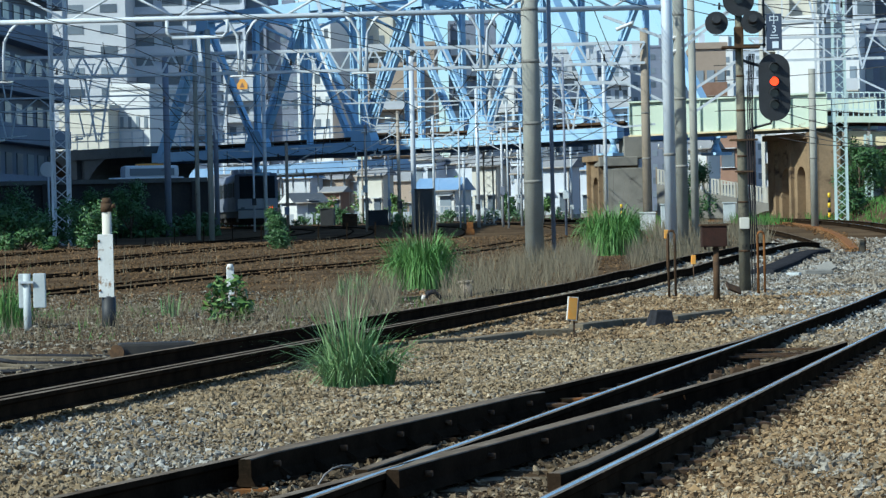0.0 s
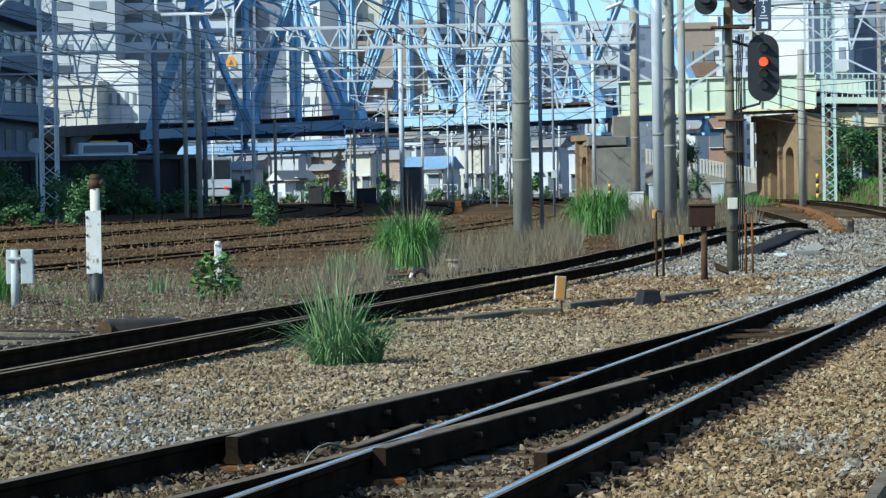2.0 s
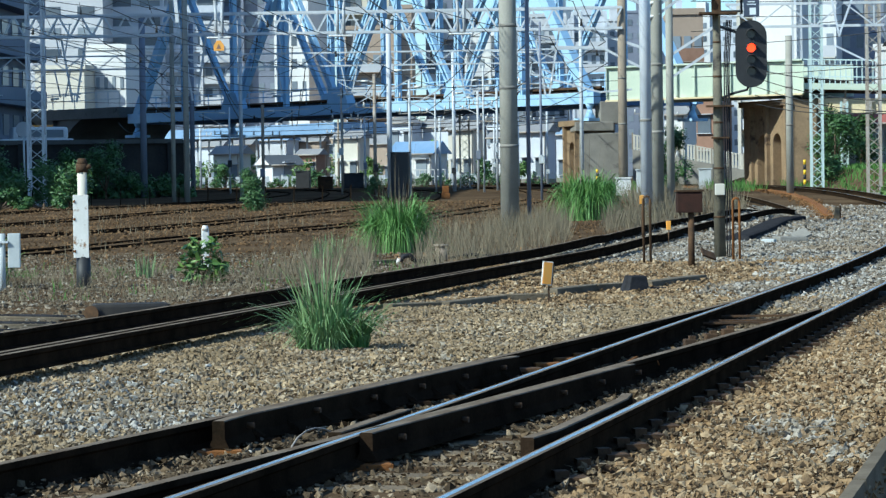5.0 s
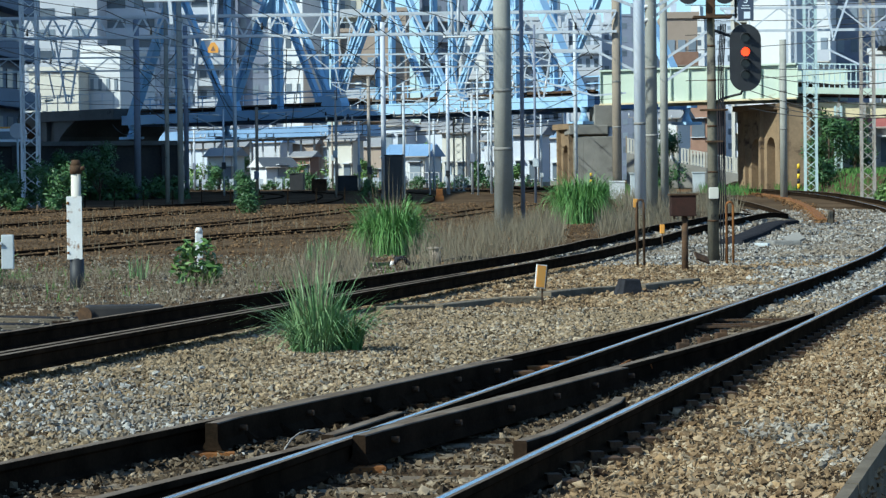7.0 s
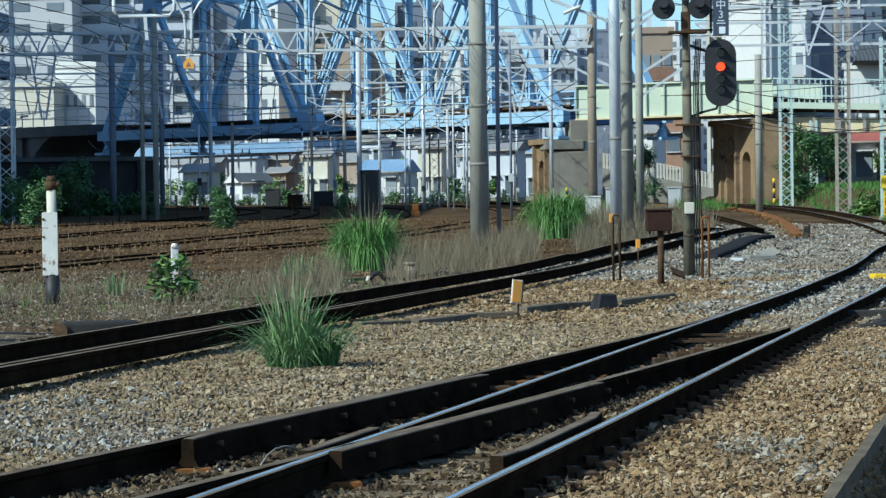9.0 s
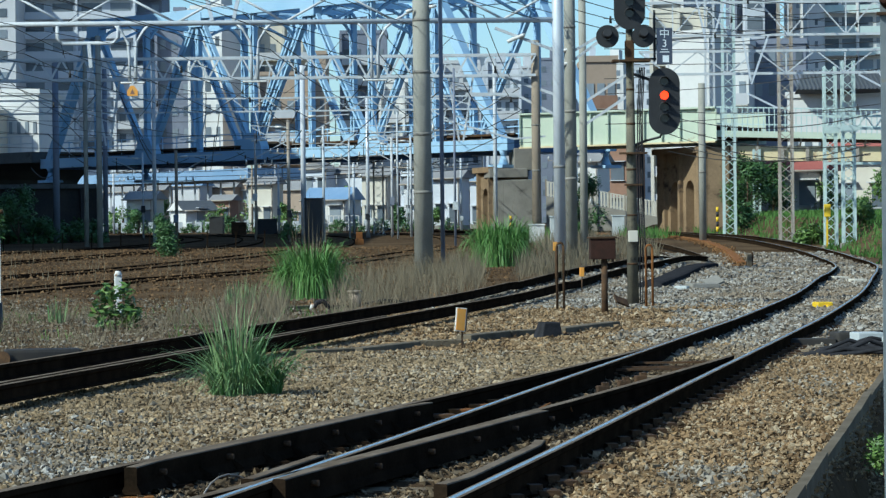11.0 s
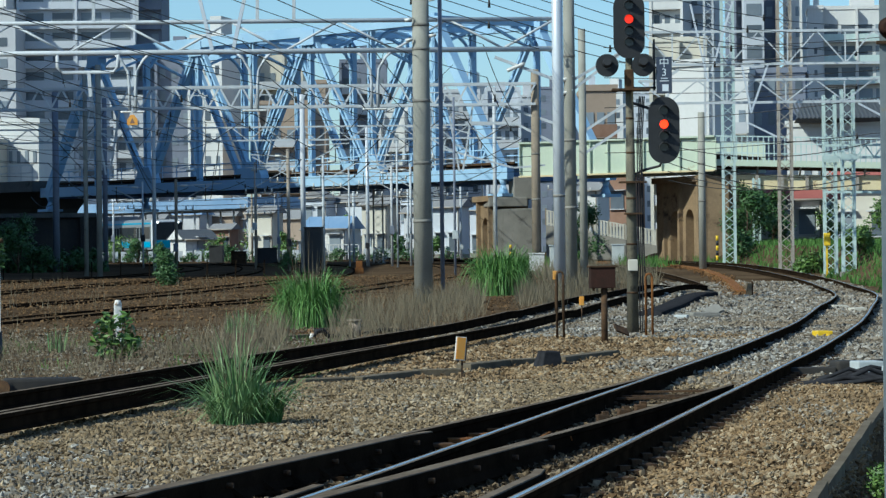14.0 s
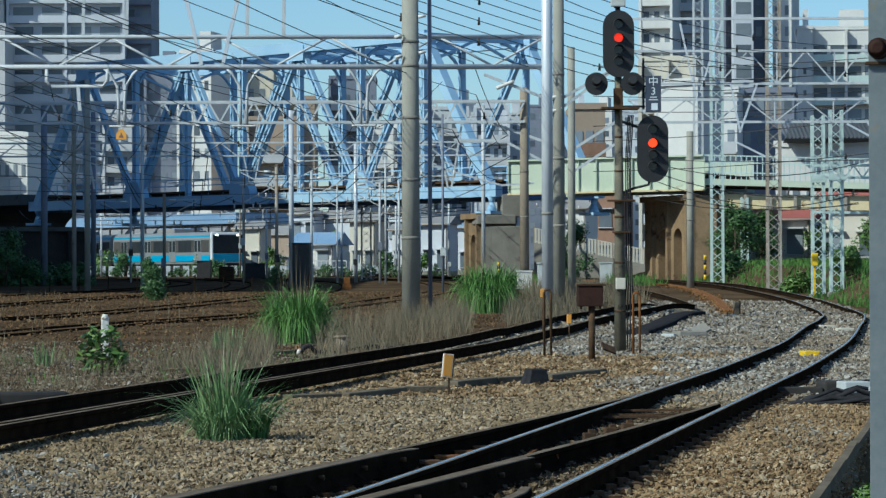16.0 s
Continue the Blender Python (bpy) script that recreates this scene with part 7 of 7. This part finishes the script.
def fences():
    t = thing("metal_fence", (-15, 236, 1), "pale metal panel fence beyond the tracks", "fence")
    for i in range(34):
        x, y = -29 + 0.82 * i, 246 - 0.6 * i
        quick("panel", lambda bm: box(bm, (x, y, ground_z(x, y) + 0.4), (0.5, 0.06, 0.9)), "galv", t)
    w = thing("parapet_wall", (9.5, 180, 1), "cream slatted fence on a sloping concrete ramp wall", "wall")
    pa, pb = V(5.6, 182, 2.95), V(13.2, 179.5, 1.4)
    bm = bmesh.new()
    ring = [(pa.x, pa.y, 0.4), (pb.x, pb.y, 0.4), tuple(pb), tuple(pa)]
    f = bm.faces.new([bm.verts.new(p) for p in ring])
    r = bmesh.ops.extrude_face_region(bm, geom=[f])
    bmesh.ops.translate(bm, verts=[e for e in r["geom"] if isinstance(e, bmesh.types.BMVert)], vec=(0, 0.4, 0))
    part("wall_body", bm, "concrete", w)
    for i in range(40):
        p = pa.lerp(pb, (i + 0.5) / 40)
        quick("slat", lambda b: box(b, (p.x, p.y + 0.1, p.z + 0.46), (0.125, 0.05, 0.92)), "wall_cream", w)
    for dz in (0.12, 0.9):
        quick("fence_rail", lambda b: beam(b, pa + V(0, 0.16, dz), pb + V(0, 0.16, dz), 0.06), "wall_cream", w)
    for i in range(9):
        p = pa.lerp(pb, i / 8)
        quick("fence_post", lambda b: box(b, (p.x, p.y + 0.17, p.z + 0.5), (0.1, 0.1, 1.05)), "pole_tan", w)

    r = thing("white_railing", (-8.6, 222, 1), "white pipe railing before a low building", "railing")
    for z in (1.5, 2.0):
        quick("rail", lambda bm: beam(bm, (-10.2, 221, z), (-7.2, 221, z), 0.07), "wall_white", r)
    for i in range(9):
        quick("post", lambda bm: beam(bm, (-10.2 + 0.375 * i, 221, 0.9), (-10.2 + 0.375 * i, 221, 2.0), 0.07), "wall_white", r)


fences()


for i in range(26):
    x, y = -27 + 1.05 * i + 0.4 * math.sin(i * 2.3), 232 - 0.9 * i + 3 * math.sin(i * 1.7)
    shrub("bush", x, y, 1.5, 0.8 + 0.5 * math.sin(i * 3.1) ** 2, 260, 0.10, "leaf_dark", "low dark bush along the far tracks", 200 + i, z=ground_z(x, y) - 0.1)


# slim masts crowding the view under the bridge
def far_masts():
    rs = random.Random(12)
    for x, y, z1, r, m in ((-6.9, 135, 8.6, 0.24, "wall_grey"), (-10.1, 150, 6.0, 0.10, "rust_steel"), (-7.85, 140, 6.3, 0.17, "rust_steel"), (-14.1, 150, 5.2, 0.17, "pole_tan"), (-11.4, 170, 5.2, 0.12, "pole_tan"), (-6.2, 140, 6.0, 0.13, "galv"), (-5.7, 160, 6.0, 0.10, "galv"), (-3.4, 160, 6.0, 0.14, "wall_light"), (-2.4, 162, 6.2, 0.14, "galv"), (-17.9, 170, 5.6, 0.12, "galv"), (-4.7, 160, 8.2, 0.20, "silver"), (-2.9, 150, 7.0, 0.10, "galv"), (0.0, 118, 7.5, 0.10, "wall_dark"), 
                           (-12.2, 205, 6.4, 0.15, "galv"), (-7.0, 205, 6.2, 0.18, "galv"), (-1.5, 190, 7, 0.18, "silver"), (0.4, 195, 7, 0.16, "galv"), (-3.4, 215, 7, 0.16, "galv"), (5.9, 172, 6.5, 0.14, "galv"), (7.4, 180, 6.5, 0.14, "galv"), (6.5, 160, 6.5, 0.12, "galv"), (-26.5, 230, 6.5, 0.16, "galv"), (-15.4, 225, 6.5, 0.15, "pole_tan")):
        mast = pole("line_mast", x, y, z1, r * 0.5, m, "slim line mast beyond the yard with bracket arms", (), 0.92)
        k = 1 if rs.random() < 0.5 else -1
        zt = min(z1, 6.6) - 0.35
        quick("arm", lambda bm: beam(bm, (x, y, zt), (x + k * rs.uniform(1.6, 2.4), y, zt + 0.1), 0.05), "galv", mast)
        quick("stay", lambda bm: beam(bm, (x, y, zt - 0.9), (x + k * 1.7, y, zt), 0.05), "galv", mast)
        if rs.random() < 0.6:
            quick("switch_box", lambda bm: box(bm, (x - k * 0.02, y - 0.16, rs.uniform(1.6, 3.4)), (0.24, 0.18, rs.uniform(0.25, 0.5)), 0, 0.02), ("wall_dark", "grey_box", "black")[rs.randrange(3)], mast)
        quick("lower_arm", lambda bm: beam(bm, (x - 0.5 * k, y, zt - 1.25), (x + k * 0.9, y, zt - 1.2), 0.045), "rust_steel", mast)
        for j in (-0.45, 0.5, 0.85):
            quick("insulator", lambda bm: rod(bm, (x + k * j, y, zt - 1.2), (x + k * j, y, zt - 0.98), 0.05, 0.03, 8), "porcelain", mast)
        quick("drop_rod", lambda bm: beam(bm, (x + k * 1.5, y, zt + 0.05), (x + k * 1.5, y, zt - 0.75), 0.045), "wire", mast)
        quick("insulator", lambda bm: rod(bm, (x + k * 0.25, y, zt + 0.01), (x + k * 0.6, y, zt + 0.03), 0.06, 0.05, 8), "porcelain", mast)
    lattice(-4.6, 178, 6.0, 0.55, "wall_white", "pale lattice mast behind the bridge")
    shrub("bush", -7.5, 133.0, 0.8, 1.1, 900, 0.06, "leaf_dark", "dark ivy bush by a steel mast", 77)
    # the first black box stands in for dark ivy and shade by a mast
    for x, y, w, h, m in ((-6.4, 134.5, 0.8, 2.0, "black"), (-17.3, 215, 1.0, 1.2, "black"), (-13.0, 205, 1.4, 1.0, "black"), (-14.6, 200, 1.0, 0.8, "iron"), (4.6, 128.5, 1.0, 1.1, "grey_box"), (8.35, 152, 0.63, 1.0, "grey_box"), (3.55, 129.2, 0.62, 0.75, "wall_white")):
        z = ground_z(x, y)
        t = thing("equipment_cabinet", (x, y, z), "dark equipment cabinet beside the far tracks" if m in ("wall_dark", "black", "iron") else "pale equipment cabinet near the piers", "equipment box", "far cabinets")
        quick("case", lambda bm: box(bm, (x, y, z + h / 2), (w, 0.7, h), rs.uniform(-8, 8), 0.03), m, t)
        quick("lid", lambda bm: box(bm, (x, y, z + h + 0.03), (w + 0.08, 0.78, 0.06)), m, t)
    for x, y in ((-4.15, 128),):
        z = ground_z(x, y)
        bm = bmesh.new()
        box(bm, (x, y, z + 0.4), (0.28, 0.08, 0.3), 10, 0.02)
        box(bm, (x, y, z + 0.12), (0.36, 0.2, 0.25), 10, 0.02)
        beam(bm, (x, y + 0.1, z - 0.1), (x, y + 0.1, z + 0.3), 0.06)
        solo("track_sign", bm, "orange_rust", "small orange sign board standing in the yard", "sign", "orange boards", at=(x, y, z))
    z = ground_z(14.55, 116)
    bm = bmesh.new()
    box(bm, (14.55, 116, 1.66), (0.24, 0.24, 0.5), 0, 0.03)
    beam(bm, (14.55, 116.1, z - 0.3), (14.55, 116.1, 1.6), 0.07)
    solo("lamp_marker", bm, "yellow", "yellow lamp box on a post by the lattice masts", "lamp")


far_masts()


def rear_gantry():
    """A lighter zigzag beam behind the first, with hanging frames."""
    t = thing("lattice_gantry", (-12, 146, 9), "pale lattice gantry beam close before the bridge", "gantry")
    x0, x1, y = -31.0, 2.4, 146.0
    for z in (6.95, 7.6):
        quick("chord", lambda bm: beam(bm, (x0, y, z), (x1, y, z), 0.08), "galv", t)
    for i in range(40):
        a, b = x0 + (x1 - x0) * i / 40, x0 + (x1 - x0) * (i + 1) / 40
        quick("web_bar", lambda bm: beam(bm, (a, y, 6.95 if i % 2 else 7.6), (b, y, 7.6 if i % 2 else 6.95), 0.05), "galv", t)
    for i, xa in enumerate((-27.5, -23.6, -18.2, -12.6, -9.4, -3.6, -0.8)):
        bm = bmesh.new()
        for k in (-0.4, 0.4):
            beam(bm, (xa + k, y, 6.95), (xa + k * 0.3, y, 5.6), 0.06)
            beam(bm, (xa + k * 0.3, y, 7.6), (xa + k, y, 9.2), 0.06)
        beam(bm, (xa - 0.9, y, 5.6), (xa + 0.9, y, 5.75), 0.05)
        beam(bm, (xa - 0.5, y, 9.2), (xa + 0.5, y, 9.2), 0.05)
        part("drop_frame", bm, "galv", t)
        quick("insulator", lambda bm: rod(bm, (xa - 0.6, y, 5.5), (xa - 0.2, y, 5.55), 0.06, 0.05, 8), "porcelain", t)
    for xp in (-30.5, -14.8, 2.0):
        quick("leg", lambda bm: rod(bm, (xp, y, ground_z(xp, y) - 0.1), (xp, y, 9.4), 0.1, 0.09, 12), "galv", t)


rear_gantry()


# gantries on the right, in front of the flats
def right_gantries():
    t = thing("portal_gantry", (12, 112, 6), "white steel portal gantries stacked between lattice masts", "gantry")
    rows = ((112, 6.85, 7.0, 17.0), (112, 7.7, 7.0, 17.0), (112, 9.54, 7.2, 17.0), (112, 8.3, 7.2, 17.0), (112, 10.76, 7.2, 17.0))
    for y, z, xa, xb in rows:
        quick("beam", lambda bm: beam(bm, (xa, y, z), (xb, y, z), 0.095, 0.095), "galv", t)
    for (ya, za, xa, xb), (yb, zb, _, _) in ((rows[0], rows[1]), (rows[3], rows[2])):
        n = 9
        for i in range(n):
            a, b = xa + (xb - xa) * i / n, xa + (xb - xa) * (i + 1) / n
            p, q = (za, zb) if i % 2 else (zb, za)
            quick("brace", lambda bm: beam(bm, (a, ya, p), (b, ya, q), 0.05, 0.05), "galv", t)
            if i % 2:
                quick("stay", lambda bm: beam(bm, (a, ya, za), (a, ya, zb), 0.05), "galv", t)
    for xa, za, xb, zb in ((8.91, 10.5, 9.54, 7.6), (10.5, 10.6, 9.65, 7.9), (10.8, 8.25, 11.13, 6.5), (11.8, 8.25, 11.13, 6.4), (15.15, 6.72, 16.2, 6.15), (11.0, 6.05, 12.1, 5.5)):
        quick("strut", lambda bm: beam(bm, (xa, 111, za), (xb, 111, zb), 0.09, 0.07), "silver", t)
    for xa, za, xb, zb in ((14.6, 5.37, 18.3, 5.37), (14.6, 4.88, 18.3, 4.88), (14.6, 3.53, 16.9, 3.5)):
        quick("beam", lambda bm: beam(bm, (xa, 117, za), (xb, 117, zb), 0.10), "mint", t)
    for i in range(8):
        a = 15.5 + 0.36 * i
        quick("brace", lambda bm: beam(bm, (a, 117, 4.88 if i % 2 else 5.37), (a + 0.36, 117, 5.37 if i % 2 else 4.88), 0.05), "mint", t)
    for x in (14.94, 15.4):
        quick("name_plate", lambda bm: box(bm, (x, 115.7 + (15.4 - x) * 4.3, 4.85), (0.66, 0.05, 0.26)), "mint", t)
    u = thing("bracket_arms", (3.2, 86, 5), "white bracket arms on the grouped poles", "bracket")
    for a, b in (((3.2, 88, 5.85), (5.6, 88, 7.6)), ((3.4, 88, 6.3), (5.0, 88, 7.2)), ((3.0, 85, 6.2), (1.2, 85, 6.9)), ((4.0, 92, 5.0), (7.0, 92, 6.9)), ((4.0, 92, 4.3), (6.6, 92, 6.0))):
        quick("arm", lambda bm: beam(bm, a, b, 0.10, 0.08), "galv", u)
    for x, y, z in ((3.3, 88, 6.3), (3.3, 88, 5.9), (1.8, 85, 6.5), (5.2, 88, 7.3)):
        quick("insulator", lambda bm: tube(bm, [(x - 0.25 + 0.05 * i, y - 0.1, z + 0.02 * i) for i in range(11)], 0.055), "porcelain", u)


right_gantries()


# ---- overhead wires ----
def wire(p, q, sag, r, label="thin black overhead line wire", beads=0):
    bm = bmesh.new()
    p, q = Vector(p), Vector(q)
    pts = [p.lerp(q, k / 12) - V(0, 0, sag * 4 * (k / 12) * (1 - k / 12)) for k in range(13)]
    tube(bm, pts, r, 5)
    w = solo("overhead_wire", bm, "wire", label, "wire", "overhead wires")
    for i in range(beads):
        c = pts[2 + i * 10 // max(1, beads)]
        b = bmesh.new()
        rod(b, c - V(0, 0, 0.12), c + V(0, 0, 0.1), r * 3.2, r * 2.0, 8)
        ob = new("dropper_clip", mesh_of("dropper_clip", b, "wire"))
        ob.parent = w


rs = random.Random(21)
for i, x in enumerate((-19.5, -16.2, -12.6, -9.2, -5.7, -2.25, 0.6)):
    for k in range(3):
        xo = x + rs.uniform(-0.5, 0.5)
        z = 5.45 + 0.95 * k + rs.uniform(-0.15, 0.15)
        wire((xo - 7.5, 40, z + 0.6), (xo, 85, z), 0.35, 0.010)
        wire((xo, 85, z), (xo + 2.0, 130, z - 0.05), 0.35, 0.013, beads=2 if k == 1 else 0)
        wire((xo + 2.0, 130, z - 0.05), (xo - 4.0, 200, z - 0.3), 0.3, 0.02)
for i in range(7):
    z = 7.6 + 0.34 * i
    wire((-9 - i * 0.5, 62, z + 1.9 + 0.12 * i), (3.0 + 0.12 * i, 86 + i, z - 0.55), 0.25, 0.013, beads=5 if i in (1, 3, 5, 7) else 0)
for i in range(8):
    z = 7.4 + 0.35 * i
    wire((3.2, 88, z), (13.0 + 0.5 * i, 116, z + rs.uniform(-0.8, 1.2)), 0.5, 0.014, beads=2 if i % 2 else 0)
for i in range(8):
    z = 5.2 + 0.6 * i
    wire((6.0, 118, z), (22.0, 109, z + rs.uniform(-0.5, 1.6)), 0.35, 0.015, beads=2 if i % 3 == 0 else 0)
for i in range(6):
    z = 4.9 + 0.66 * i
    wire((-34, 150, z + 1.2), (3.6, 132, z), 0.5, 0.012)
for i in range(5):
    z = 3.2 + 0.35 * i
    wire((8.5, 118, z + 0.9), (15.0, 107, z + rs.uniform(-0.3, 0.8)), 0.5, 0.017)
for i in range(4):
    z = 4.35 + 0.3 * i + rs.uniform(-0.1, 0.1)
    wire((-26, 215, z), (1.5, 170, z + rs.uniform(-0.2, 0.3)), 0.3, 0.02)

# slack feeder lines and droppers low under the truss
for i in range(10):
    z = 4.7 + 0.12 * i + rs.uniform(-0.15, 0.15)
    x0 = -26 + 2.6 * i
    wire((x0, 182 - i, z + 0.3), (x0 + rs.uniform(3.5, 6.5), 168 + rs.uniform(-5, 5), z + rs.uniform(-0.3, 0.3)), rs.uniform(0.25, 0.6), 0.018, beads=2 if i % 2 else 0)
for i in range(16):
    x0, y0 = -24 + 1.6 * i, 140 + 6 * math.sin(i * 2.4)
    z = 7.0 + 2.6 * rs.random()
    wire((x0, y0, z + rs.uniform(0.5, 2.0)), (x0 + rs.uniform(-4, 5), y0 + rs.uniform(-6, 6), z - rs.uniform(0.3, 1.6)), 0.25, 0.014, beads=1 if i % 2 else 0)

# fittings at the top of the main pole
quick("crossarm", lambda bm: beam(bm, (-1.5, 74.0, 8.55), (-0.2, 73.9, 8.45), 0.12, 0.1), "porcelain", main_pole)
for dx, z in ((-0.45, 8.5), (0.3, 7.6), (-0.3, 7.1), (0.3, 6.7), (0.32, 8.2), (-0.28, 6.6)):
    quick("insulator", lambda bm: rod(bm, (-0.8 + dx - 0.09, 73.8, z), (-0.8 + dx + 0.09, 73.8, z + 0.04), 0.045, 0.035, 10), "porcelain", main_pole)
quick("stay_pipe", lambda bm: rod(bm, (-0.32, 74.6, 0.0), (-0.32, 74.6, 9.2), 0.055, n=10), "wall_dark", main_pole)


# ---- trains ----
def rail_car(train, y0, length, body, band, front, lights):
    """One car along +y: nose at y0 - length when front; parts in the train's own space."""
    w, h0, h1 = 2.95, 1.1, 3.55
    yc = y0 + length / 2
    bm = bmesh.new()
    prof = [(-w / 2 + 0.06, h0 - 0.15), (-w / 2, h0 + 0.6), (-w / 2, 3.0), (-w / 2 + 0.18, 3.4), (-w / 2 + 0.5, h1), (w / 2 - 0.5, h1), (w / 2 - 0.18, 3.4), (w / 2, 3.0), (w / 2, h0 + 0.6), (w / 2 - 0.06, h0 - 0.15)]
    sweep(bm, [V(0, y0 + 0.15, 0), V(0, y0 + length - 0.15, 0)], prof)
    car = new("car_body", mesh_of("car_body", bm, body))
    car.parent = train
    tagged(car, "long steel passenger car body")

    def sub(name, shape, m, label=""):
        b = bmesh.new()
        shape(b)
        ob = new(name, mesh_of(name, b, m))
        ob.parent = car
        return tagged(ob, label)

    for sx in (-1, 1):
        x = sx * (w / 2 + 0.004)
        if band:
            sub("colour_band", lambda b: box(b, (x, yc, 1.42), (0.02, length - 0.4, 0.5)), band, "coloured band under the windows")
            sub("colour_band", lambda b: box(b, (x - sx * 0.07, yc, 3.2), (0.06, length - 0.4, 0.14)), band)
        sub("window_strip", lambda b: box(b, (sx * (w / 2 + 0.001), yc, 2.4), (0.012, length - 0.6, 1.0)), "window_strip" if band else "train_dark", "dark strip between the windows")
        for i in range(4):
            yd = y0 + length * (i + 0.5) / 4
            sub("door", lambda b: box(b, (x, yd, 2.05), (0.03, 1.3, 1.9)), "train_steel" if band else body)
            for k in (-0.33, 0.33):
                sub("door_window", lambda b: box(b, (x + sx * 0.012, yd + k, 2.4), (0.02, 0.5, 0.9)), "train_glass")
            if i < 3:
                sub("side_window", lambda b: box(b, (x, yd + length / 8, 2.4), (0.03, 2.5, 0.88)), "train_glass")
    sub("air_conditioner", lambda b: box(b, (0, yc, h1 + 0.16), (1.9, 3.4, 0.4), 0, 0.08), "roof_grey")
    sub("underframe", lambda b: box(b, (0, yc, 0.75), (2.5, length - 1.0, 0.5)), "train_dark")
    for yb in (y0 + 3.0, y0 + length - 3.0):
        sub("bogie", lambda b: box(b, (0, yb, 0.42), (2.2, 2.6, 0.5), 0, 0.05), "train_dark")
        for k in (-1.05, 1.05):
            sub("wheelset", lambda b: rod(b, (-0.7, yb + k, 0.43), (0.7, yb + k, 0.43), 0.43, n=18), "train_dark")
    if front:
        white = front == "white"
        yf = y0 + 0.12
        sub("front_shell", lambda b: box(b, (0, yf, 2.25), (2.86, 0.3, 2.5), 0, 0.12), "train_white" if white else "wall_dark", "smooth front shell")
        sub("windscreen", lambda b: box(b, (0.06, yf - 0.16, 2.55), (2.68 if white else 2.4, 0.05, 1.5), 0, 0.02), "train_glass", "dark wraparound windscreen")
        sub("front_band", lambda b: box(b, (0.06, yf - 0.16, 1.44), (2.68, 0.05, 0.66), 0, 0.02), "train_blue" if white else "wall_grey")
        sub("skirt", lambda b: box(b, (0, yf, 0.72), (2.5, 0.25, 0.55), 0, 0.05), "train_dark" if white else "wall_light")
        for k in (-0.95, 0.95):
            sub("headlamp", lambda b: box(b, (k, yf - 0.19, 3.28 if white else 1.15), (0.26, 0.04, 0.13), 0, 0.01), lights if (white or k > 0) else "glass", "lit headlamp" if white else "lit red tail lamp")
    return car


def make_train(label, body, band, front, lights, cars):
    t = thing("train", (0, 0, 0), label, "train")
    for i in range(cars):
        rail_car(t, i * 20.0, 19.6, body, band, front if i == 0 else "", lights)
    return t


blue_train = make_train("stainless commuter train with sky-blue bands and lit headlamps", "train_steel", "train_blue", "white", "lamp_lit", 3)
# slate body instead of steel: the bridge's shade put into the colour
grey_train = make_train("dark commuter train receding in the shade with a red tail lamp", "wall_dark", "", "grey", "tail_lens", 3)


def make_van():
    t = thing("van", (0, 0, 0), "white van with an orange roof stripe on the raised road", "van")
    quick("body", lambda bm: box(bm, (0, 0, 0.75), (4.2, 1.7, 0.9), 0, 0.12), "train_white", t)
    cab = quick("cabin", lambda bm: box(bm, (0.2, 0, 1.5), (3.2, 1.55, 0.75), 0, 0.2), "train_white", t)
    quick("side_window", lambda bm: box(bm, (0.2, -0.79, 1.5), (2.6, 0.03, 0.42), 0, 0.01), "glass", t)
    quick("roof_stripe", lambda bm: box(bm, (0.2, 0, 1.92), (1.6, 0.5, 0.14), 0, 0.03), "amber", t)
    for x in (-1.3, 1.3):
        for y in (-0.75, 0.75):
            wh = quick("wheel", lambda bm: rod(bm, (x, y - 0.1, 0.31), (x, y + 0.1, 0.31), 0.31, n=18), "rubber", t)
            quick("rim", lambda bm: rod(bm, (x, y - 0.11, 0.31), (x, y + 0.11, 0.31), 0.17, n=14), "galv", wh)
    return t


van = make_van()


def motions():
    # nose of the blue train, 7 m/s towards the camera and to the right; steady all through
    rows = []
    for t in range(17):
        k = 7.0 * (16 - t) - 0.3
        rows.append((t, pose(-17.6 - 0.5 * k, 240 + 0.866 * k, ground_z(-17, 240) + 0.05, 0, 0, 30)))
    walk(blue_train, rows)
    # the other train runs away into the shade
    rows = []
    for t in range(17):
        rows.append((t, pose(-20.9 - 2.9 * t, 200 + 16.0 * t, 0.98, 0, 0, 10.3)))
    walk(grey_train, rows)
    # the van creeps along the raised road
    rows = [(t, pose(-24.2 - 0.95 * t, 170.6 - 0.33 * t, 2.72, 0, 0, 19.2)) for t in range(17)]
    walk(van, rows)


motions()
